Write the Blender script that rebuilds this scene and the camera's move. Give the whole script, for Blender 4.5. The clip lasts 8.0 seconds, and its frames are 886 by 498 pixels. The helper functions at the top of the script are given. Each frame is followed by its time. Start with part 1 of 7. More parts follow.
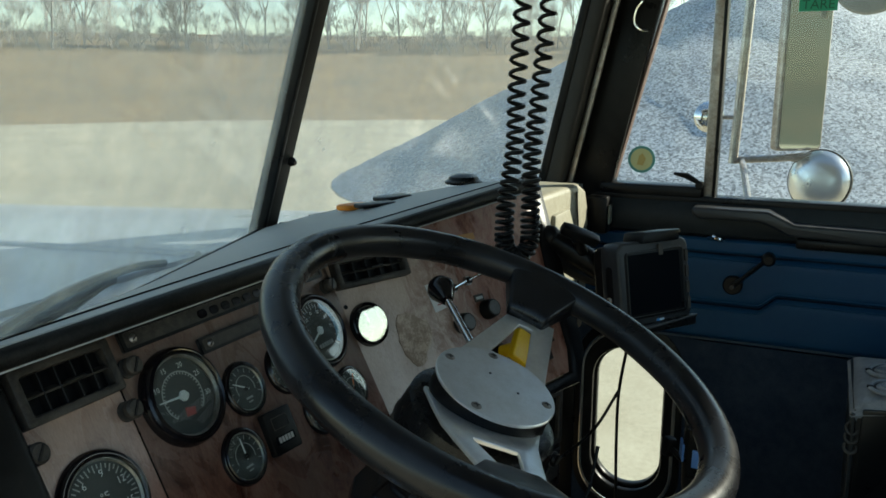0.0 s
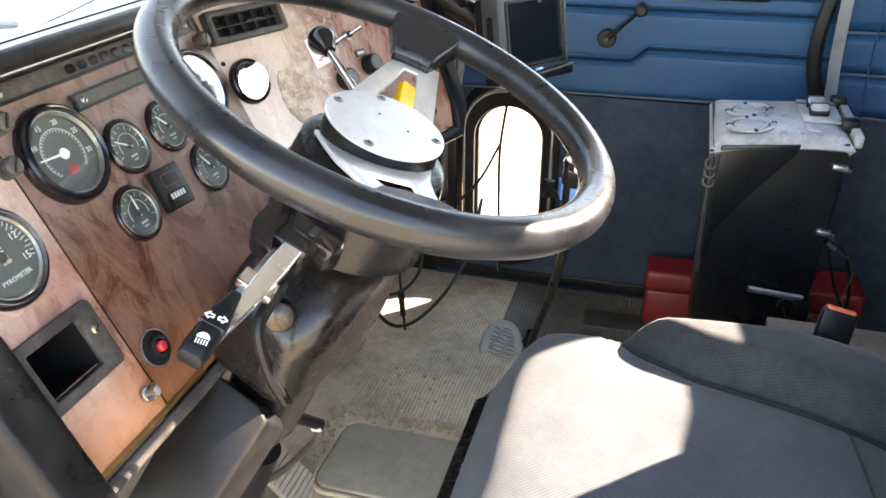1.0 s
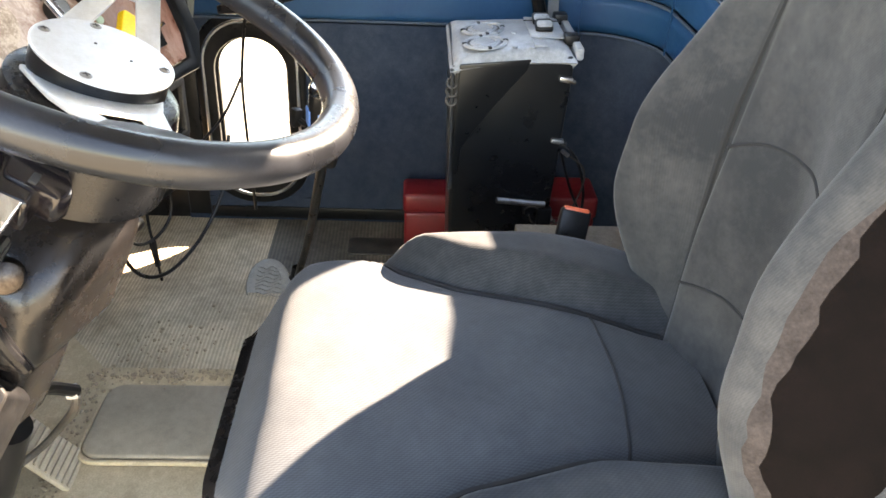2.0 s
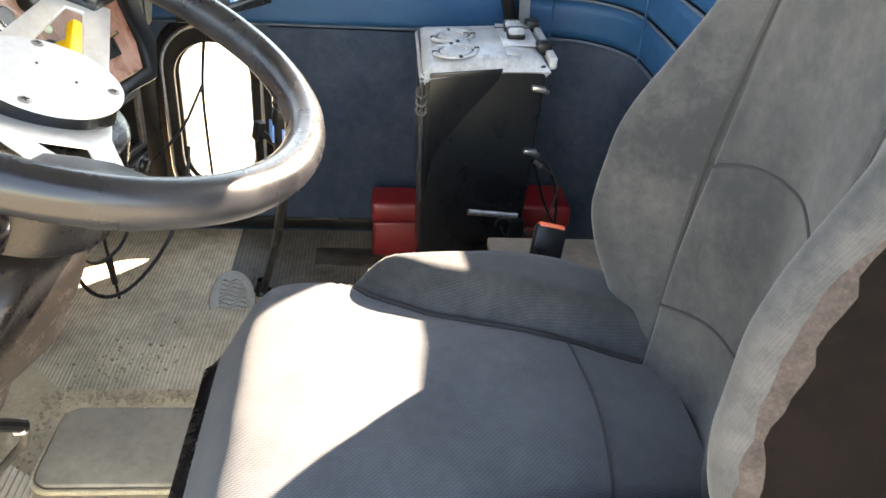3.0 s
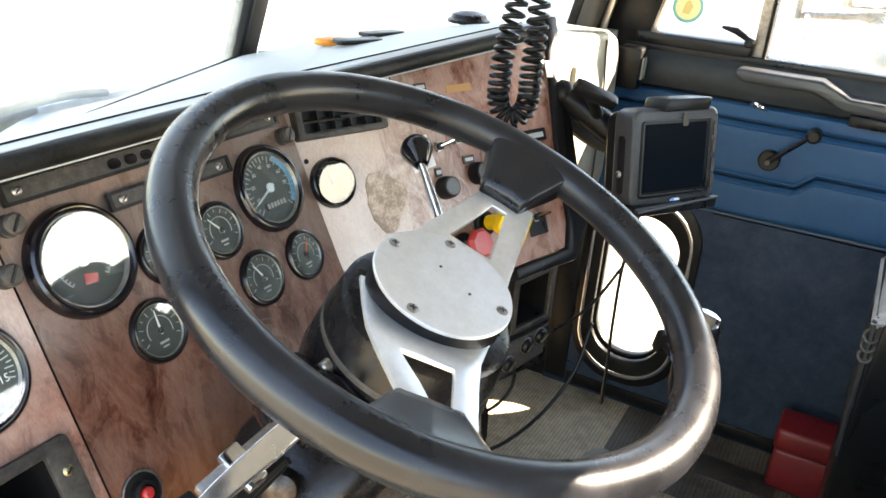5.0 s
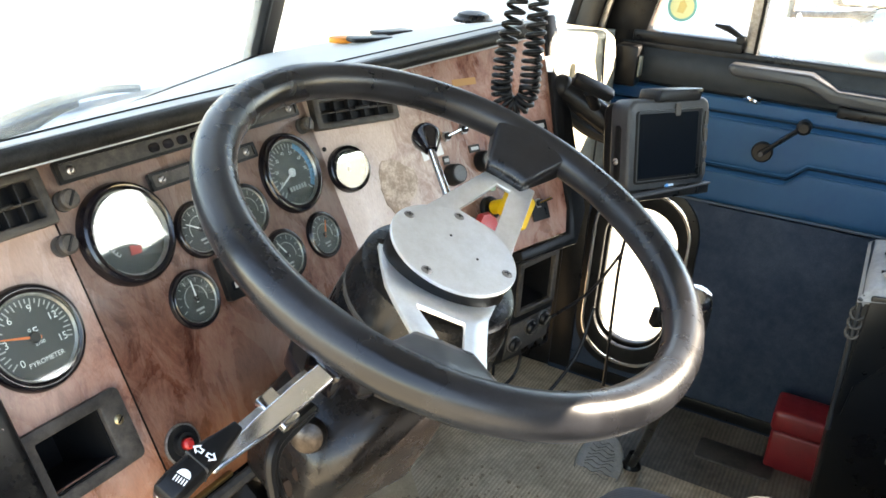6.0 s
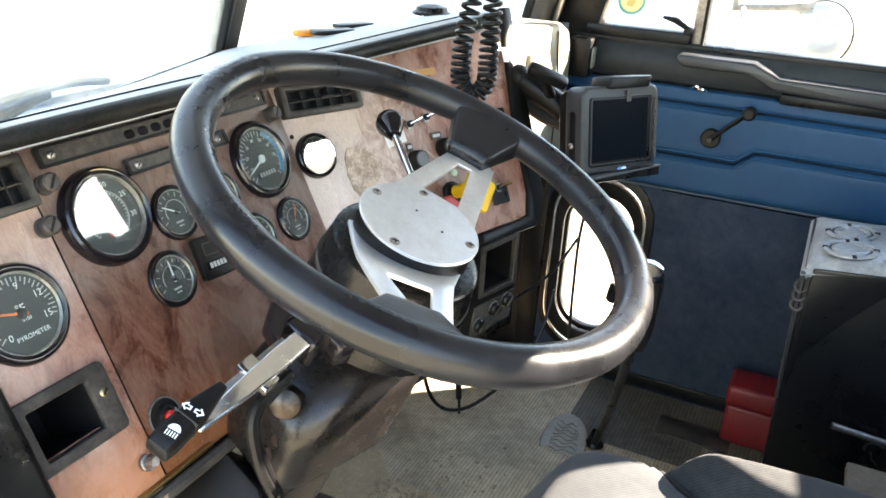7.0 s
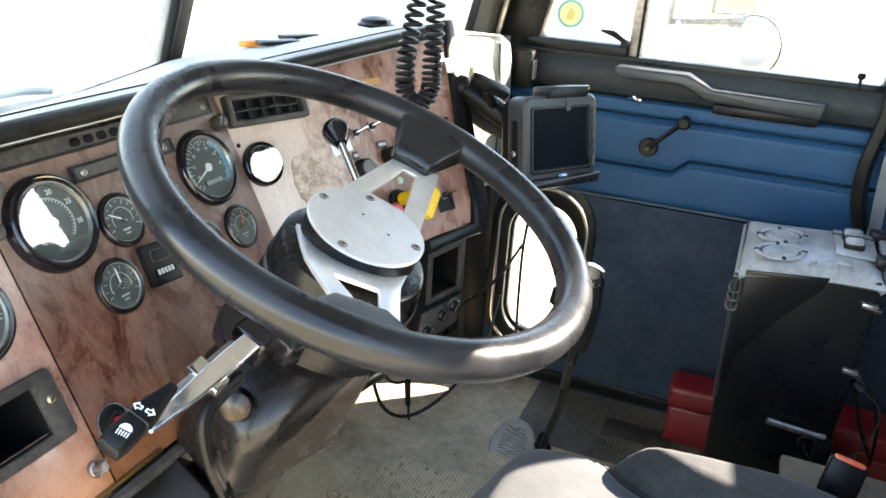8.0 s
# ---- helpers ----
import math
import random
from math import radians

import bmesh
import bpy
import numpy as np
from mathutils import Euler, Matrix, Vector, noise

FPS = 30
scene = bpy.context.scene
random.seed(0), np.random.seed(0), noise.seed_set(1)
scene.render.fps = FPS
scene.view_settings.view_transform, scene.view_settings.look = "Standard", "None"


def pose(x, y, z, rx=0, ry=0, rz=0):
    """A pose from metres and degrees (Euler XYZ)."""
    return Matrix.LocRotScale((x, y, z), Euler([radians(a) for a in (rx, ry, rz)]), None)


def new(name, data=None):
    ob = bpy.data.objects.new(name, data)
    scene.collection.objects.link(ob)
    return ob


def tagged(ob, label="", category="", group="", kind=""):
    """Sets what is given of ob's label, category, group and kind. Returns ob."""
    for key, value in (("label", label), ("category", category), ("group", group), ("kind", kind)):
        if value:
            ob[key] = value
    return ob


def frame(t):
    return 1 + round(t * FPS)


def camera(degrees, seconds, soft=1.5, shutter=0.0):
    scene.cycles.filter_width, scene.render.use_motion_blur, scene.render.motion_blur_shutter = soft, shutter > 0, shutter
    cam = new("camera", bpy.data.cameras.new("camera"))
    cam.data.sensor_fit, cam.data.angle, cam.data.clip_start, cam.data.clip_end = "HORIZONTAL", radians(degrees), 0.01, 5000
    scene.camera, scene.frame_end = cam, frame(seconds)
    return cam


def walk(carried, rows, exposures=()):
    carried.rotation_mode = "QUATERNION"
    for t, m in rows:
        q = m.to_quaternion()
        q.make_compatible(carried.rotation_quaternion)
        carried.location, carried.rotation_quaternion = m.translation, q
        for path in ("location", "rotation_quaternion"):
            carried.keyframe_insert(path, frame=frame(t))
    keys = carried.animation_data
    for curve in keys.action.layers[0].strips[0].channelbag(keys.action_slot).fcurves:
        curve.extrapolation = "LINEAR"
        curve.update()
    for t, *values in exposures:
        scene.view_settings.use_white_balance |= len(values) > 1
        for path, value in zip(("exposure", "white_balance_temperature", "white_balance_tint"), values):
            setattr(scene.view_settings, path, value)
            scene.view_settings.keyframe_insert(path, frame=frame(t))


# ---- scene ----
cam = camera(57.51, 8.0, soft=1.6)
# seconds, eye, heading, pitch, roll
ROWS = [
    (0.0, 0.0, 0.0, 1.223, -65.03, -11.83, 0.08),
    (0.5, -0.0228, 0.0129, 1.1968, -65.98, -21.52, 0.25),
    (1.0, -0.027, 0.0015, 1.1868, -74.02, -27.1, -0.21),
    (1.5, -0.0279, -0.0085, 1.1733, -87.03, -30.74, 0.71),
    (3.0, 0.0297, -0.0058, 1.1765, -95.73, -31.27, 3.91),
    (3.5, 0.1132, 0.0497, 1.184, -90.27, -30.08, 3.85),
    (4.0, 0.1539, 0.0494, 1.207, -80.14, -25.94, 5.18),
    (4.5, 0.177, 0.028, 1.2204, -70.08, -24.86, 5.8),
    (5.0, 0.1633, -0.0034, 1.2251, -62.66, -23.91, 4.33),
    (6.5, 0.061, -0.0488, 1.2202, -62.6, -23.23, 3.13),
    (7.0, 0.0442, -0.0603, 1.2166, -65.08, -23.13, 3.27),
    (7.5, 0.0321, -0.0659, 1.2129, -67.3, -22.43, 3.54),
    (8.0, 0.0222, -0.0729, 1.2149, -68.98, -21.92, 3.93),
]


def eye_pose(x, y, z, yaw, pitch, roll):
    return pose(x, y, z, 0, 0, yaw) @ pose(0, 0, 0, 90 + pitch, 0, 0) @ pose(0, 0, 0, 0, 0, roll)


# seconds, stops, kelvin, tint
EXPOSURE = [(0.0, 0.95, 7300, -3), (0.2, 0.95, 7300, 0), (0.4, 1.7, 7400, 5), (0.7, 2.98, 7900, 14), (1.0, 4.03, 8400, 18), (1.5, 4.15, 8800, 18), (3.0, 4.42, 9200, 17), (3.5, 4.28, 9100, 17), (4.0, 4.14, 8900, 16), (4.5, 3.98, 8800, 16), (5.0, 3.66, 8600, 15), (6.5, 3.68, 8300, 13), (8.0, 3.79, 8000, 12)]
walk(cam, [(r[0], eye_pose(*r[1:])) for r in ROWS], EXPOSURE)

# ---- daylight: clear sky, sun low behind the passenger side ----
TO_SUN = Vector((0.87, -1.0, 0.690)).normalized()
world = bpy.data.worlds.new("sky")
scene.world = world
world.use_nodes = True
wt = world.node_tree
sky = wt.nodes.new("ShaderNodeTexSky")
sky.sky_type, sky.sun_disc = "NISHITA", False
sky.sun_elevation = math.asin(TO_SUN.z)
sky.sun_rotation = math.atan2(TO_SUN.x, TO_SUN.y)
sky.dust_density, sky.air_density, sky.ozone_density = 0.35, 1.0, 1.6
wt.links.new(sky.outputs[0], wt.nodes["Background"].inputs[0])
wt.nodes["Background"].inputs[1].default_value = 0.15
sun = new("sun", bpy.data.lights.new("sun", "SUN"))
sun.data.energy, sun.data.angle, sun.data.color = 5.0, radians(0.6), (1.0, 0.975, 0.94)
sun.matrix_basis = TO_SUN.to_track_quat("Z", "Y").to_matrix().to_4x4()


# ---- materials ----
def nodes_of(name):
    m = bpy.data.materials.new(name)
    m.use_nodes = True
    t = m.node_tree
    return m, t, t.nodes["Principled BSDF"]


def link(t, a, b):
    t.links.new(a, b)


def tex_noise(t, coord, scale, detail=4.0, rough=0.6, stretch=None):
    n = t.nodes.new("ShaderNodeTexNoise")
    n.inputs["Scale"].default_value, n.inputs["Detail"].default_value, n.inputs["Roughness"].default_value = scale, detail, rough
    if stretch:
        mp = t.nodes.new("ShaderNodeMapping")
        mp.inputs["Scale"].default_value = stretch
        link(t, coord, mp.inputs[0])
        coord = mp.outputs[0]
    link(t, coord, n.inputs["Vector"])
    return n.outputs["Fac"]


def ramp(t, fac, stops):
    r = t.nodes.new("ShaderNodeValToRGB")
    e = r.color_ramp.elements
    while len(e) < len(stops):
        e.new(0.5)
    for k, (p, c) in enumerate(stops):
        e[k].position, e[k].color = p, (*c, 1) if len(c) == 3 else c
    link(t, fac, r.inputs[0])
    return r.outputs[0]


def mix(t, fac, a, b, blend="MIX"):
    n = t.nodes.new("ShaderNodeMix")
    n.data_type, n.blend_type = "RGBA", blend
    for sock, v in ((n.inputs[0], fac), (n.inputs[6], a), (n.inputs[7], b)):
        if hasattr(v, "links"):
            link(t, v, sock)
        elif isinstance(v, float):
            sock.default_value = v
        else:
            sock.default_value = (*v, 1)
    return n.outputs[2]


def bump(t, bsdf, height, strength, dist=0.002, normal=None):
    b = t.nodes.new("ShaderNodeBump")
    b.inputs["Strength"].default_value, b.inputs["Distance"].default_value = strength, dist
    link(t, height, b.inputs["Height"])
    if normal:
        link(t, normal, b.inputs["Normal"])
    link(t, b.outputs[0], bsdf.inputs["Normal"])
    return b.outputs[0]


def gray(v):
    return (v, v, v)


def surface(name, col, dirt=None, amount=0.5, rough=0.5, metal=0.0, grain=400.0, relief=0.15, stain=9.0, spread=0.12, coat=0.0, spec=0.5, uneven=0.1, fleck=0.25):
    """A worn surface: fine grain, broad stains of a second colour, uneven gloss."""
    m, t, b = nodes_of(name)
    co = t.nodes.new("ShaderNodeTexCoord").outputs["Object"]
    fine, broad, mid = tex_noise(t, co, grain, 3), tex_noise(t, co, stain, 6, 0.65), tex_noise(t, co, stain * 6, 5, 0.7)
    dirt = dirt or tuple(c * 0.6 for c in col)
    where = mix(t, 0.4, broad, mid)
    f = ramp(t, where, [(0.5 - spread, gray(0)), (0.5 + spread, gray(amount))])
    c = mix(t, f, col, dirt)
    c = mix(t, fleck, c, ramp(t, fine, [(0.3, gray(0.25)), (0.7, gray(0.75))]), "OVERLAY")
    link(t, c, b.inputs["Base Color"])
    link(t, ramp(t, where, [(0.35, gray(max(0.03, rough - uneven))), (0.65, gray(min(1, rough + uneven * 1.2)))]), b.inputs["Roughness"])
    b.inputs["Metallic"].default_value, b.inputs["Coat Weight"].default_value = metal, coat
    b.inputs["Specular IOR Level"].default_value = spec
    if relief:
        bump(t, b, mix(t, 0.3, fine, mid), relief, 0.001)
    return m


def laminate(name, amount, pale=(0.310, 0.182, 0.140), pale_to=0.0):
    """Printed walnut veneer, rubbed pale, with red figure where the print is whole."""
    m, t, b = nodes_of(name)
    co = t.nodes.new("ShaderNodeTexCoord").outputs["Object"]
    cloud = tex_noise(t, co, 11, 7, 0.62, (1.25, 1.0, 0.7))
    streak = tex_noise(t, co, 30, 9, 0.78, (1.3, 1.0, 0.55))
    cloud.node.inputs["Distortion"].default_value, streak.node.inputs["Distortion"].default_value = 1.4, 1.1
    fine = tex_noise(t, co, 260, 4, 0.7, (3.0, 1.0, 0.5))
    base = ramp(t, mix(t, 0.55, cloud, streak), [(0.36, (0.034, 0.011, 0.008)), (0.44, (0.120, 0.036, 0.022)), (0.51, (0.240, 0.094, 0.060)), (0.62, (0.385, 0.205, 0.155))])
    worn = ramp(t, mix(t, 0.35, tex_noise(t, co, 5, 5, 0.6), streak), [(0.45, gray(0)), (0.58, gray(amount))])
    c = mix(t, worn, base, pale)
    # orange towards the lower edge; panels without the wedge pale towards the top
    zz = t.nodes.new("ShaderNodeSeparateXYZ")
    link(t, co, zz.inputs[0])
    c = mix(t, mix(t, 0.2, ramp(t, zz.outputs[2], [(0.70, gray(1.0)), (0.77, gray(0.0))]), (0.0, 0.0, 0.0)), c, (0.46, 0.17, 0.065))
    if not pale_to:
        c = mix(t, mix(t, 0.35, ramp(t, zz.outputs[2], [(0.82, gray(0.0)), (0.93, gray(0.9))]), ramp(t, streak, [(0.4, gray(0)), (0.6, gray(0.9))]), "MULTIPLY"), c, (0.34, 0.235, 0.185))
    if pale_to:
        # paler wedge below the vent, beside the gauges
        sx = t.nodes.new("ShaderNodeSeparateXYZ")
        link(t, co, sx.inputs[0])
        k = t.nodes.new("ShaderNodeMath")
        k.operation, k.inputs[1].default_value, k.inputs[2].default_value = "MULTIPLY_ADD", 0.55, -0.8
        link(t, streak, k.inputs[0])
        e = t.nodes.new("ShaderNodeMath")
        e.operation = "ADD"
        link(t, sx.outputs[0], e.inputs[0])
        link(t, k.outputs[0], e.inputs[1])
        c = mix(t, ramp(t, e.outputs[0], [(pale_to, gray(1)), (pale_to + 0.10, gray(0.0))]), c, (0.54, 0.40, 0.32))
    c = mix(t, 0.3, c, ramp(t, fine, [(0.3, gray(0.25)), (0.7, gray(0.75))]), "OVERLAY")
    link(t, c, b.inputs["Base Color"])
    link(t, ramp(t, cloud, [(0.35, gray(0.20)), (0.65, gray(0.42))]), b.inputs["Roughness"])
    bump(t, b, fine, 0.12, 0.0006)
    return m


def ribbed(name, col, dirt, pitch, axis):
    """Rubber matting with fine ribs, scuffed and dusty."""
    m, t, b = nodes_of(name)
    co = t.nodes.new("ShaderNodeTexCoord").outputs["Object"]
    w = t.nodes.new("ShaderNodeTexWave")
    w.bands_direction = axis
    w.inputs["Scale"].default_value = 0.314 / pitch
    link(t, co, w.inputs[0])
    broad, mid = tex_noise(t, co, 5, 7, 0.65), tex_noise(t, co, 45, 5, 0.7)
    f = ramp(t, mix(t, 0.35, broad, mid), [(0.38, gray(0)), (0.6, gray(1))])
    c = mix(t, f, col, dirt)
    c = mix(t, 0.42, c, ramp(t, w.outputs["Fac"], [(0.2, gray(0.28)), (0.75, gray(0.66))]), "OVERLAY")
    c = mix(t, 0.3, c, ramp(t, tex_noise(t, co, 420, 3), [(0.3, gray(0.2)), (0.7, gray(0.75))]), "OVERLAY")
    link(t, c, b.inputs["Base Color"])
    b.inputs["Roughness"].default_value = 0.75
    bump(t, b, w.outputs["Fac"], 0.5, 0.0016)
    return m


def cloth(name, col, pale, scale=460.0, thread=0.3):
    m, t, b = nodes_of(name)
    co = t.nodes.new("ShaderNodeTexCoord").outputs["Object"]
    weave = None
    for ax in ("DIAGONAL", "X"):
        w = t.nodes.new("ShaderNodeTexWave")
        w.bands_direction = ax
        w.inputs["Scale"].default_value, w.inputs["Distortion"].default_value = scale / 4, 0.8
        link(t, co, w.inputs[0])
        weave = w.outputs["Fac"] if weave is None else mix(t, 0.5, weave, w.outputs["Fac"])
    broad, mid = tex_noise(t, co, 7, 7, 0.65), tex_noise(t, co, 60, 5, 0.75)
    f = ramp(t, mix(t, 0.35, broad, mid), [(0.42, gray(0)), (0.66, gray(1))])
    c = mix(t, f, col, pale)
    c = mix(t, thread, c, ramp(t, weave, [(0.3, gray(0.2)), (0.7, gray(0.75))]), "OVERLAY")
    link(t, c, b.inputs["Base Color"])
    b.inputs["Roughness"].default_value = 0.9
    b.inputs["Sheen Weight"].default_value, b.inputs["Specular IOR Level"].default_value = 0.12, 0.12
    bump(t, b, weave, thread, 0.0007)
    return m


def pane_glass(name, tint=(1, 1, 1), dust=0.0, gloss=0.04, film=False):
    """Thin clear pane; dust scatters a little light."""
    m, t, b = nodes_of(name)
    b.inputs["Base Color"].default_value = (*tint, 1)
    b.inputs["Roughness"].default_value, b.inputs["IOR"].default_value = 0.0, 1.45
    tr = t.nodes.new("ShaderNodeBsdfTransparent")
    tr.inputs[0].default_value = (*tint, 1)
    gl = t.nodes.new("ShaderNodeBsdfGlossy")
    gl.inputs["Roughness"].default_value = 0.02
    df = t.nodes.new("ShaderNodeBsdfTranslucent" if film else "ShaderNodeBsdfDiffuse")
    df.inputs[0].default_value = (0.66, 0.61, 0.52, 1)
    lw = t.nodes.new("ShaderNodeLayerWeight")
    pw = t.nodes.new("ShaderNodeMath")
    pw.operation, pw.inputs[1].default_value = "POWER", 5.0
    fr = t.nodes.new("ShaderNodeMath")
    fr.operation, fr.inputs[1].default_value, fr.inputs[2].default_value = "MULTIPLY_ADD", 0.9, gloss
    link(t, lw.outputs["Facing"], pw.inputs[0])
    link(t, pw.outputs[0], fr.inputs[0])
    co = t.nodes.new("ShaderNodeTexCoord").outputs["Object"]
    a, c = t.nodes.new("ShaderNodeMixShader"), t.nodes.new("ShaderNodeMixShader")
    link(t, fr.outputs[0], a.inputs[0])
    link(t, tr.outputs[0], a.inputs[1])
    link(t, gl.outputs[0], a.inputs[2])
    spots = ramp(t, tex_noise(t, co, 14, 6, 0.7), [(0.3, gray(dust * 0.5)), (0.75, gray(dust * 1.6))])
    link(t, spots, c.inputs[0])
    link(t, a.outputs[0], c.inputs[1])
    link(t, df.outputs[0], c.inputs[2])
    link(t, c.outputs[0], t.nodes["Material Output"].inputs[0])
    return m


def plain(name, col, rough=0.5, metal=0.0):
    m, t, b = nodes_of(name)
    b.inputs["Base Color"].default_value, b.inputs["Roughness"].default_value, b.inputs["Metallic"].default_value = (*col, 1), rough, metal
    return m


def satin(name, col, rough):
    """Handled rubber: uneven sheen, rubbed grey areas, fine pitting."""
    m, t, b = nodes_of(name)
    co = t.nodes.new("ShaderNodeTexCoord").outputs["Object"]
    soft = mix(t, 0.25, tex_noise(t, co, 9, 3, 0.55), tex_noise(t, co, 55, 5, 0.7))
    pits = tex_noise(t, co, 420, 4, 0.7)
    c = mix(t, ramp(t, soft, [(0.40, gray(0.0)), (0.64, gray(1.0))]), col, tuple(v * 2.6 for v in col))
    link(t, mix(t, 0.3, c, ramp(t, pits, [(0.3, gray(0.25)), (0.7, gray(0.75))]), "OVERLAY"), b.inputs["Base Color"])
    link(t, ramp(t, soft, [(0.34, gray(rough - 0.04)), (0.66, gray(rough + 0.13))]), b.inputs["Roughness"])
    b.inputs["Specular IOR Level"].default_value = 0.34
    bump(t, b, mix(t, 0.5, pits, tex_noise(t, co, 110, 4, 0.65)), 0.18, 0.0006)
    return m


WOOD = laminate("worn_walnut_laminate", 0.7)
WOOD_SWITCH = laminate("switch_panel_laminate", 0.8, (0.29, 0.165, 0.12), 0.43)
BLACK = surface("black_plastic", (0.004, 0.004, 0.0045), (0.016, 0.015, 0.0145), 0.6, 0.33, grain=900, relief=0.15, spec=0.18)
SATIN = satin("black_rim_rubber", (0.0062, 0.0064, 0.0075), 0.25)
GLOSSY = surface("glossy_black_bezel", (0.0045, 0.0038, 0.005), (0.011, 0.009, 0.011), 0.5, 0.14, grain=500, relief=0.03, stain=30, uneven=0.05)
DUSTY = surface("dusty_black_trim", (0.016, 0.015, 0.014), (0.085, 0.073, 0.063), 0.8, 0.5, grain=700, relief=0.3, stain=22, spec=0.3)
PADEDGE = surface("grained_black_pad", (0.006, 0.006, 0.006), (0.028, 0.027, 0.025), 0.7, 0.42, grain=600, relief=0.6, stain=40, spec=0.2)
DASHTOP = surface("grey_dash_pad", (0.34, 0.355, 0.36), (0.48, 0.475, 0.455), 0.7, 0.5, grain=700, relief=0.25, stain=7)
ALU = surface("brushed_aluminium", (0.86, 0.86, 0.86), (0.70, 0.68, 0.65), 0.7, 0.38, 0.8, 900, 0.08, 22)
CHROME = surface("chrome", (0.78, 0.78, 0.79), (0.5, 0.47, 0.44), 0.5, 0.09, 1.0, 500, 0.02, 30)
STEEL = surface("dull_steel", (0.42, 0.41, 0.40), (0.22, 0.18, 0.15), 0.8, 0.42, 1.0, 600, 0.15, 40)
LINER = surface("grey_headliner", (0.30, 0.31, 0.32), (0.22, 0.225, 0.23), 0.6, 0.8, grain=600, relief=0.3)
BLUE = surface("blue_vinyl", (0.0042, 0.043, 0.108), (0.013, 0.064, 0.128), 0.8, 0.46, grain=800, relief=0.4, stain=9, spread=0.16, spec=0.25)
NAVY = surface("dark_blue_carpet_panel", (0.011, 0.022, 0.042), (0.042, 0.056, 0.078), 0.9, 0.75, grain=420, relief=0.8, stain=7, spread=0.14, fleck=0.35, spec=0.2)
PIPING = surface("faded_blue_piping", (0.030, 0.058, 0.100), (0.085, 0.095, 0.105), 0.8, 0.6, stain=25)
DOORTOP = surface("charcoal_door_cap", (0.017, 0.020, 0.022), (0.036, 0.040, 0.042), 0.7, 0.50, grain=700, relief=0.3, stain=8, spec=0.18)
CASE = surface("dark_grey_device_case", (0.022, 0.023, 0.025), (0.050, 0.051, 0.053), 0.6, 0.36, grain=900, relief=0.2, spec=0.3)
ARMGREY = surface("grey_armrest", (0.015, 0.016, 0.0175), (0.036, 0.037, 0.038), 0.7, 0.45, grain=900, relief=0.3)
PILLAR = surface("dark_pillar_trim", (0.024, 0.022, 0.020), (0.045, 0.041, 0.036), 0.5, 0.6, grain=700, relief=0.3, spec=0.25)
MAT = ribbed("ribbed_rubber_mat", (0.250, 0.195, 0.128), (0.56, 0.448, 0.310), 0.0078, "Y")
MATFLAT = surface("worn_rubber_pad", (0.33, 0.268, 0.195), (0.49, 0.395, 0.285), 0.9, 0.75, grain=500, relief=0.4, stain=8)
TANFLOOR = surface("dusty_tan_floor", (0.58, 0.45, 0.29), (0.38, 0.285, 0.18), 0.8, 0.9, grain=300, relief=0.6, stain=12)
SEAT = cloth("grey_seat_cloth", (0.0395, 0.0432, 0.0485), (0.0575, 0.0622, 0.0685))
SEATDARK = cloth("charcoal_seat_cloth", (0.017, 0.0185, 0.021), (0.038, 0.039, 0.041))
SEATBACK = cloth("dusty_backrest_cloth", (0.0220, 0.0235, 0.0255), (0.054, 0.0525, 0.052), 700.0, 0.14)
SEAM = plain("seam_thread", (0.012, 0.012, 0.013), 0.8)
SEATSEAM = plain("grey_seam_thread", (0.013, 0.013, 0.014), 0.9)
CREAM = surface("cream_plastic", (0.31, 0.295, 0.235), (0.20, 0.18, 0.13), 0.7, 0.4, grain=600, relief=0.08, stain=12)
RED = surface("red_plastic", (0.20, 0.008, 0.012), (0.12, 0.008, 0.012), 0.6, 0.45, grain=600)
YELLOW = surface("yellow_knob_plastic", (0.85, 0.50, 0.01), (0.7, 0.4, 0.02), 0.4, 0.35)
REDKNOB = surface("red_knob_plastic", (0.42, 0.018, 0.018), None, 0.3, 0.35)
ORANGE = surface("orange_plastic", (0.80, 0.25, 0.02), None, 0.3, 0.45)
WHITE = plain("white_print", (0.8, 0.8, 0.8), 0.5)
GREYPRINT = plain("grey_print", (0.42, 0.42, 0.41), 0.6)
FACE = surface("gauge_face", (0.022, 0.028, 0.028), (0.045, 0.05, 0.048), 0.5, 0.6, grain=500, relief=0.0)
NEEDLE = plain("orange_needle", (0.8, 0.16, 0.03), 0.5)
MIRRORING = pane_glass("mirroring_gauge_glass", (0.97, 1.0, 0.99), 0.02, 0.35)
GLASS = pane_glass("gauge_glass", (0.97, 1.0, 0.99), 0.02, 0.06)
WINDOW = pane_glass("cab_window_glass", (0.93, 0.96, 0.97), 0.03, 0.02)
WINDSCREEN = pane_glass("dusty_windscreen_glass", (0.93, 0.96, 0.97), 0.24, 0.02, True)
SCREEN = plain("dark_screen", (0.0040, 0.0058, 0.0085), 0.2)
SCREEN.node_tree.nodes["Principled BSDF"].inputs["Specular IOR Level"].default_value = 0.02
WEB = surface("grey_belt_webbing", (0.36, 0.36, 0.36), (0.24, 0.23, 0.22), 0.6, 0.8, grain=1500, relief=0.4)
PAINT = surface("blue_grey_hood_paint", (0.36, 0.39, 0.42), (0.47, 0.475, 0.48), 0.6, 0.35, grain=300, relief=0.02, stain=3, coat=0.2)


# ---- mesh helpers ----
WHERE = {}


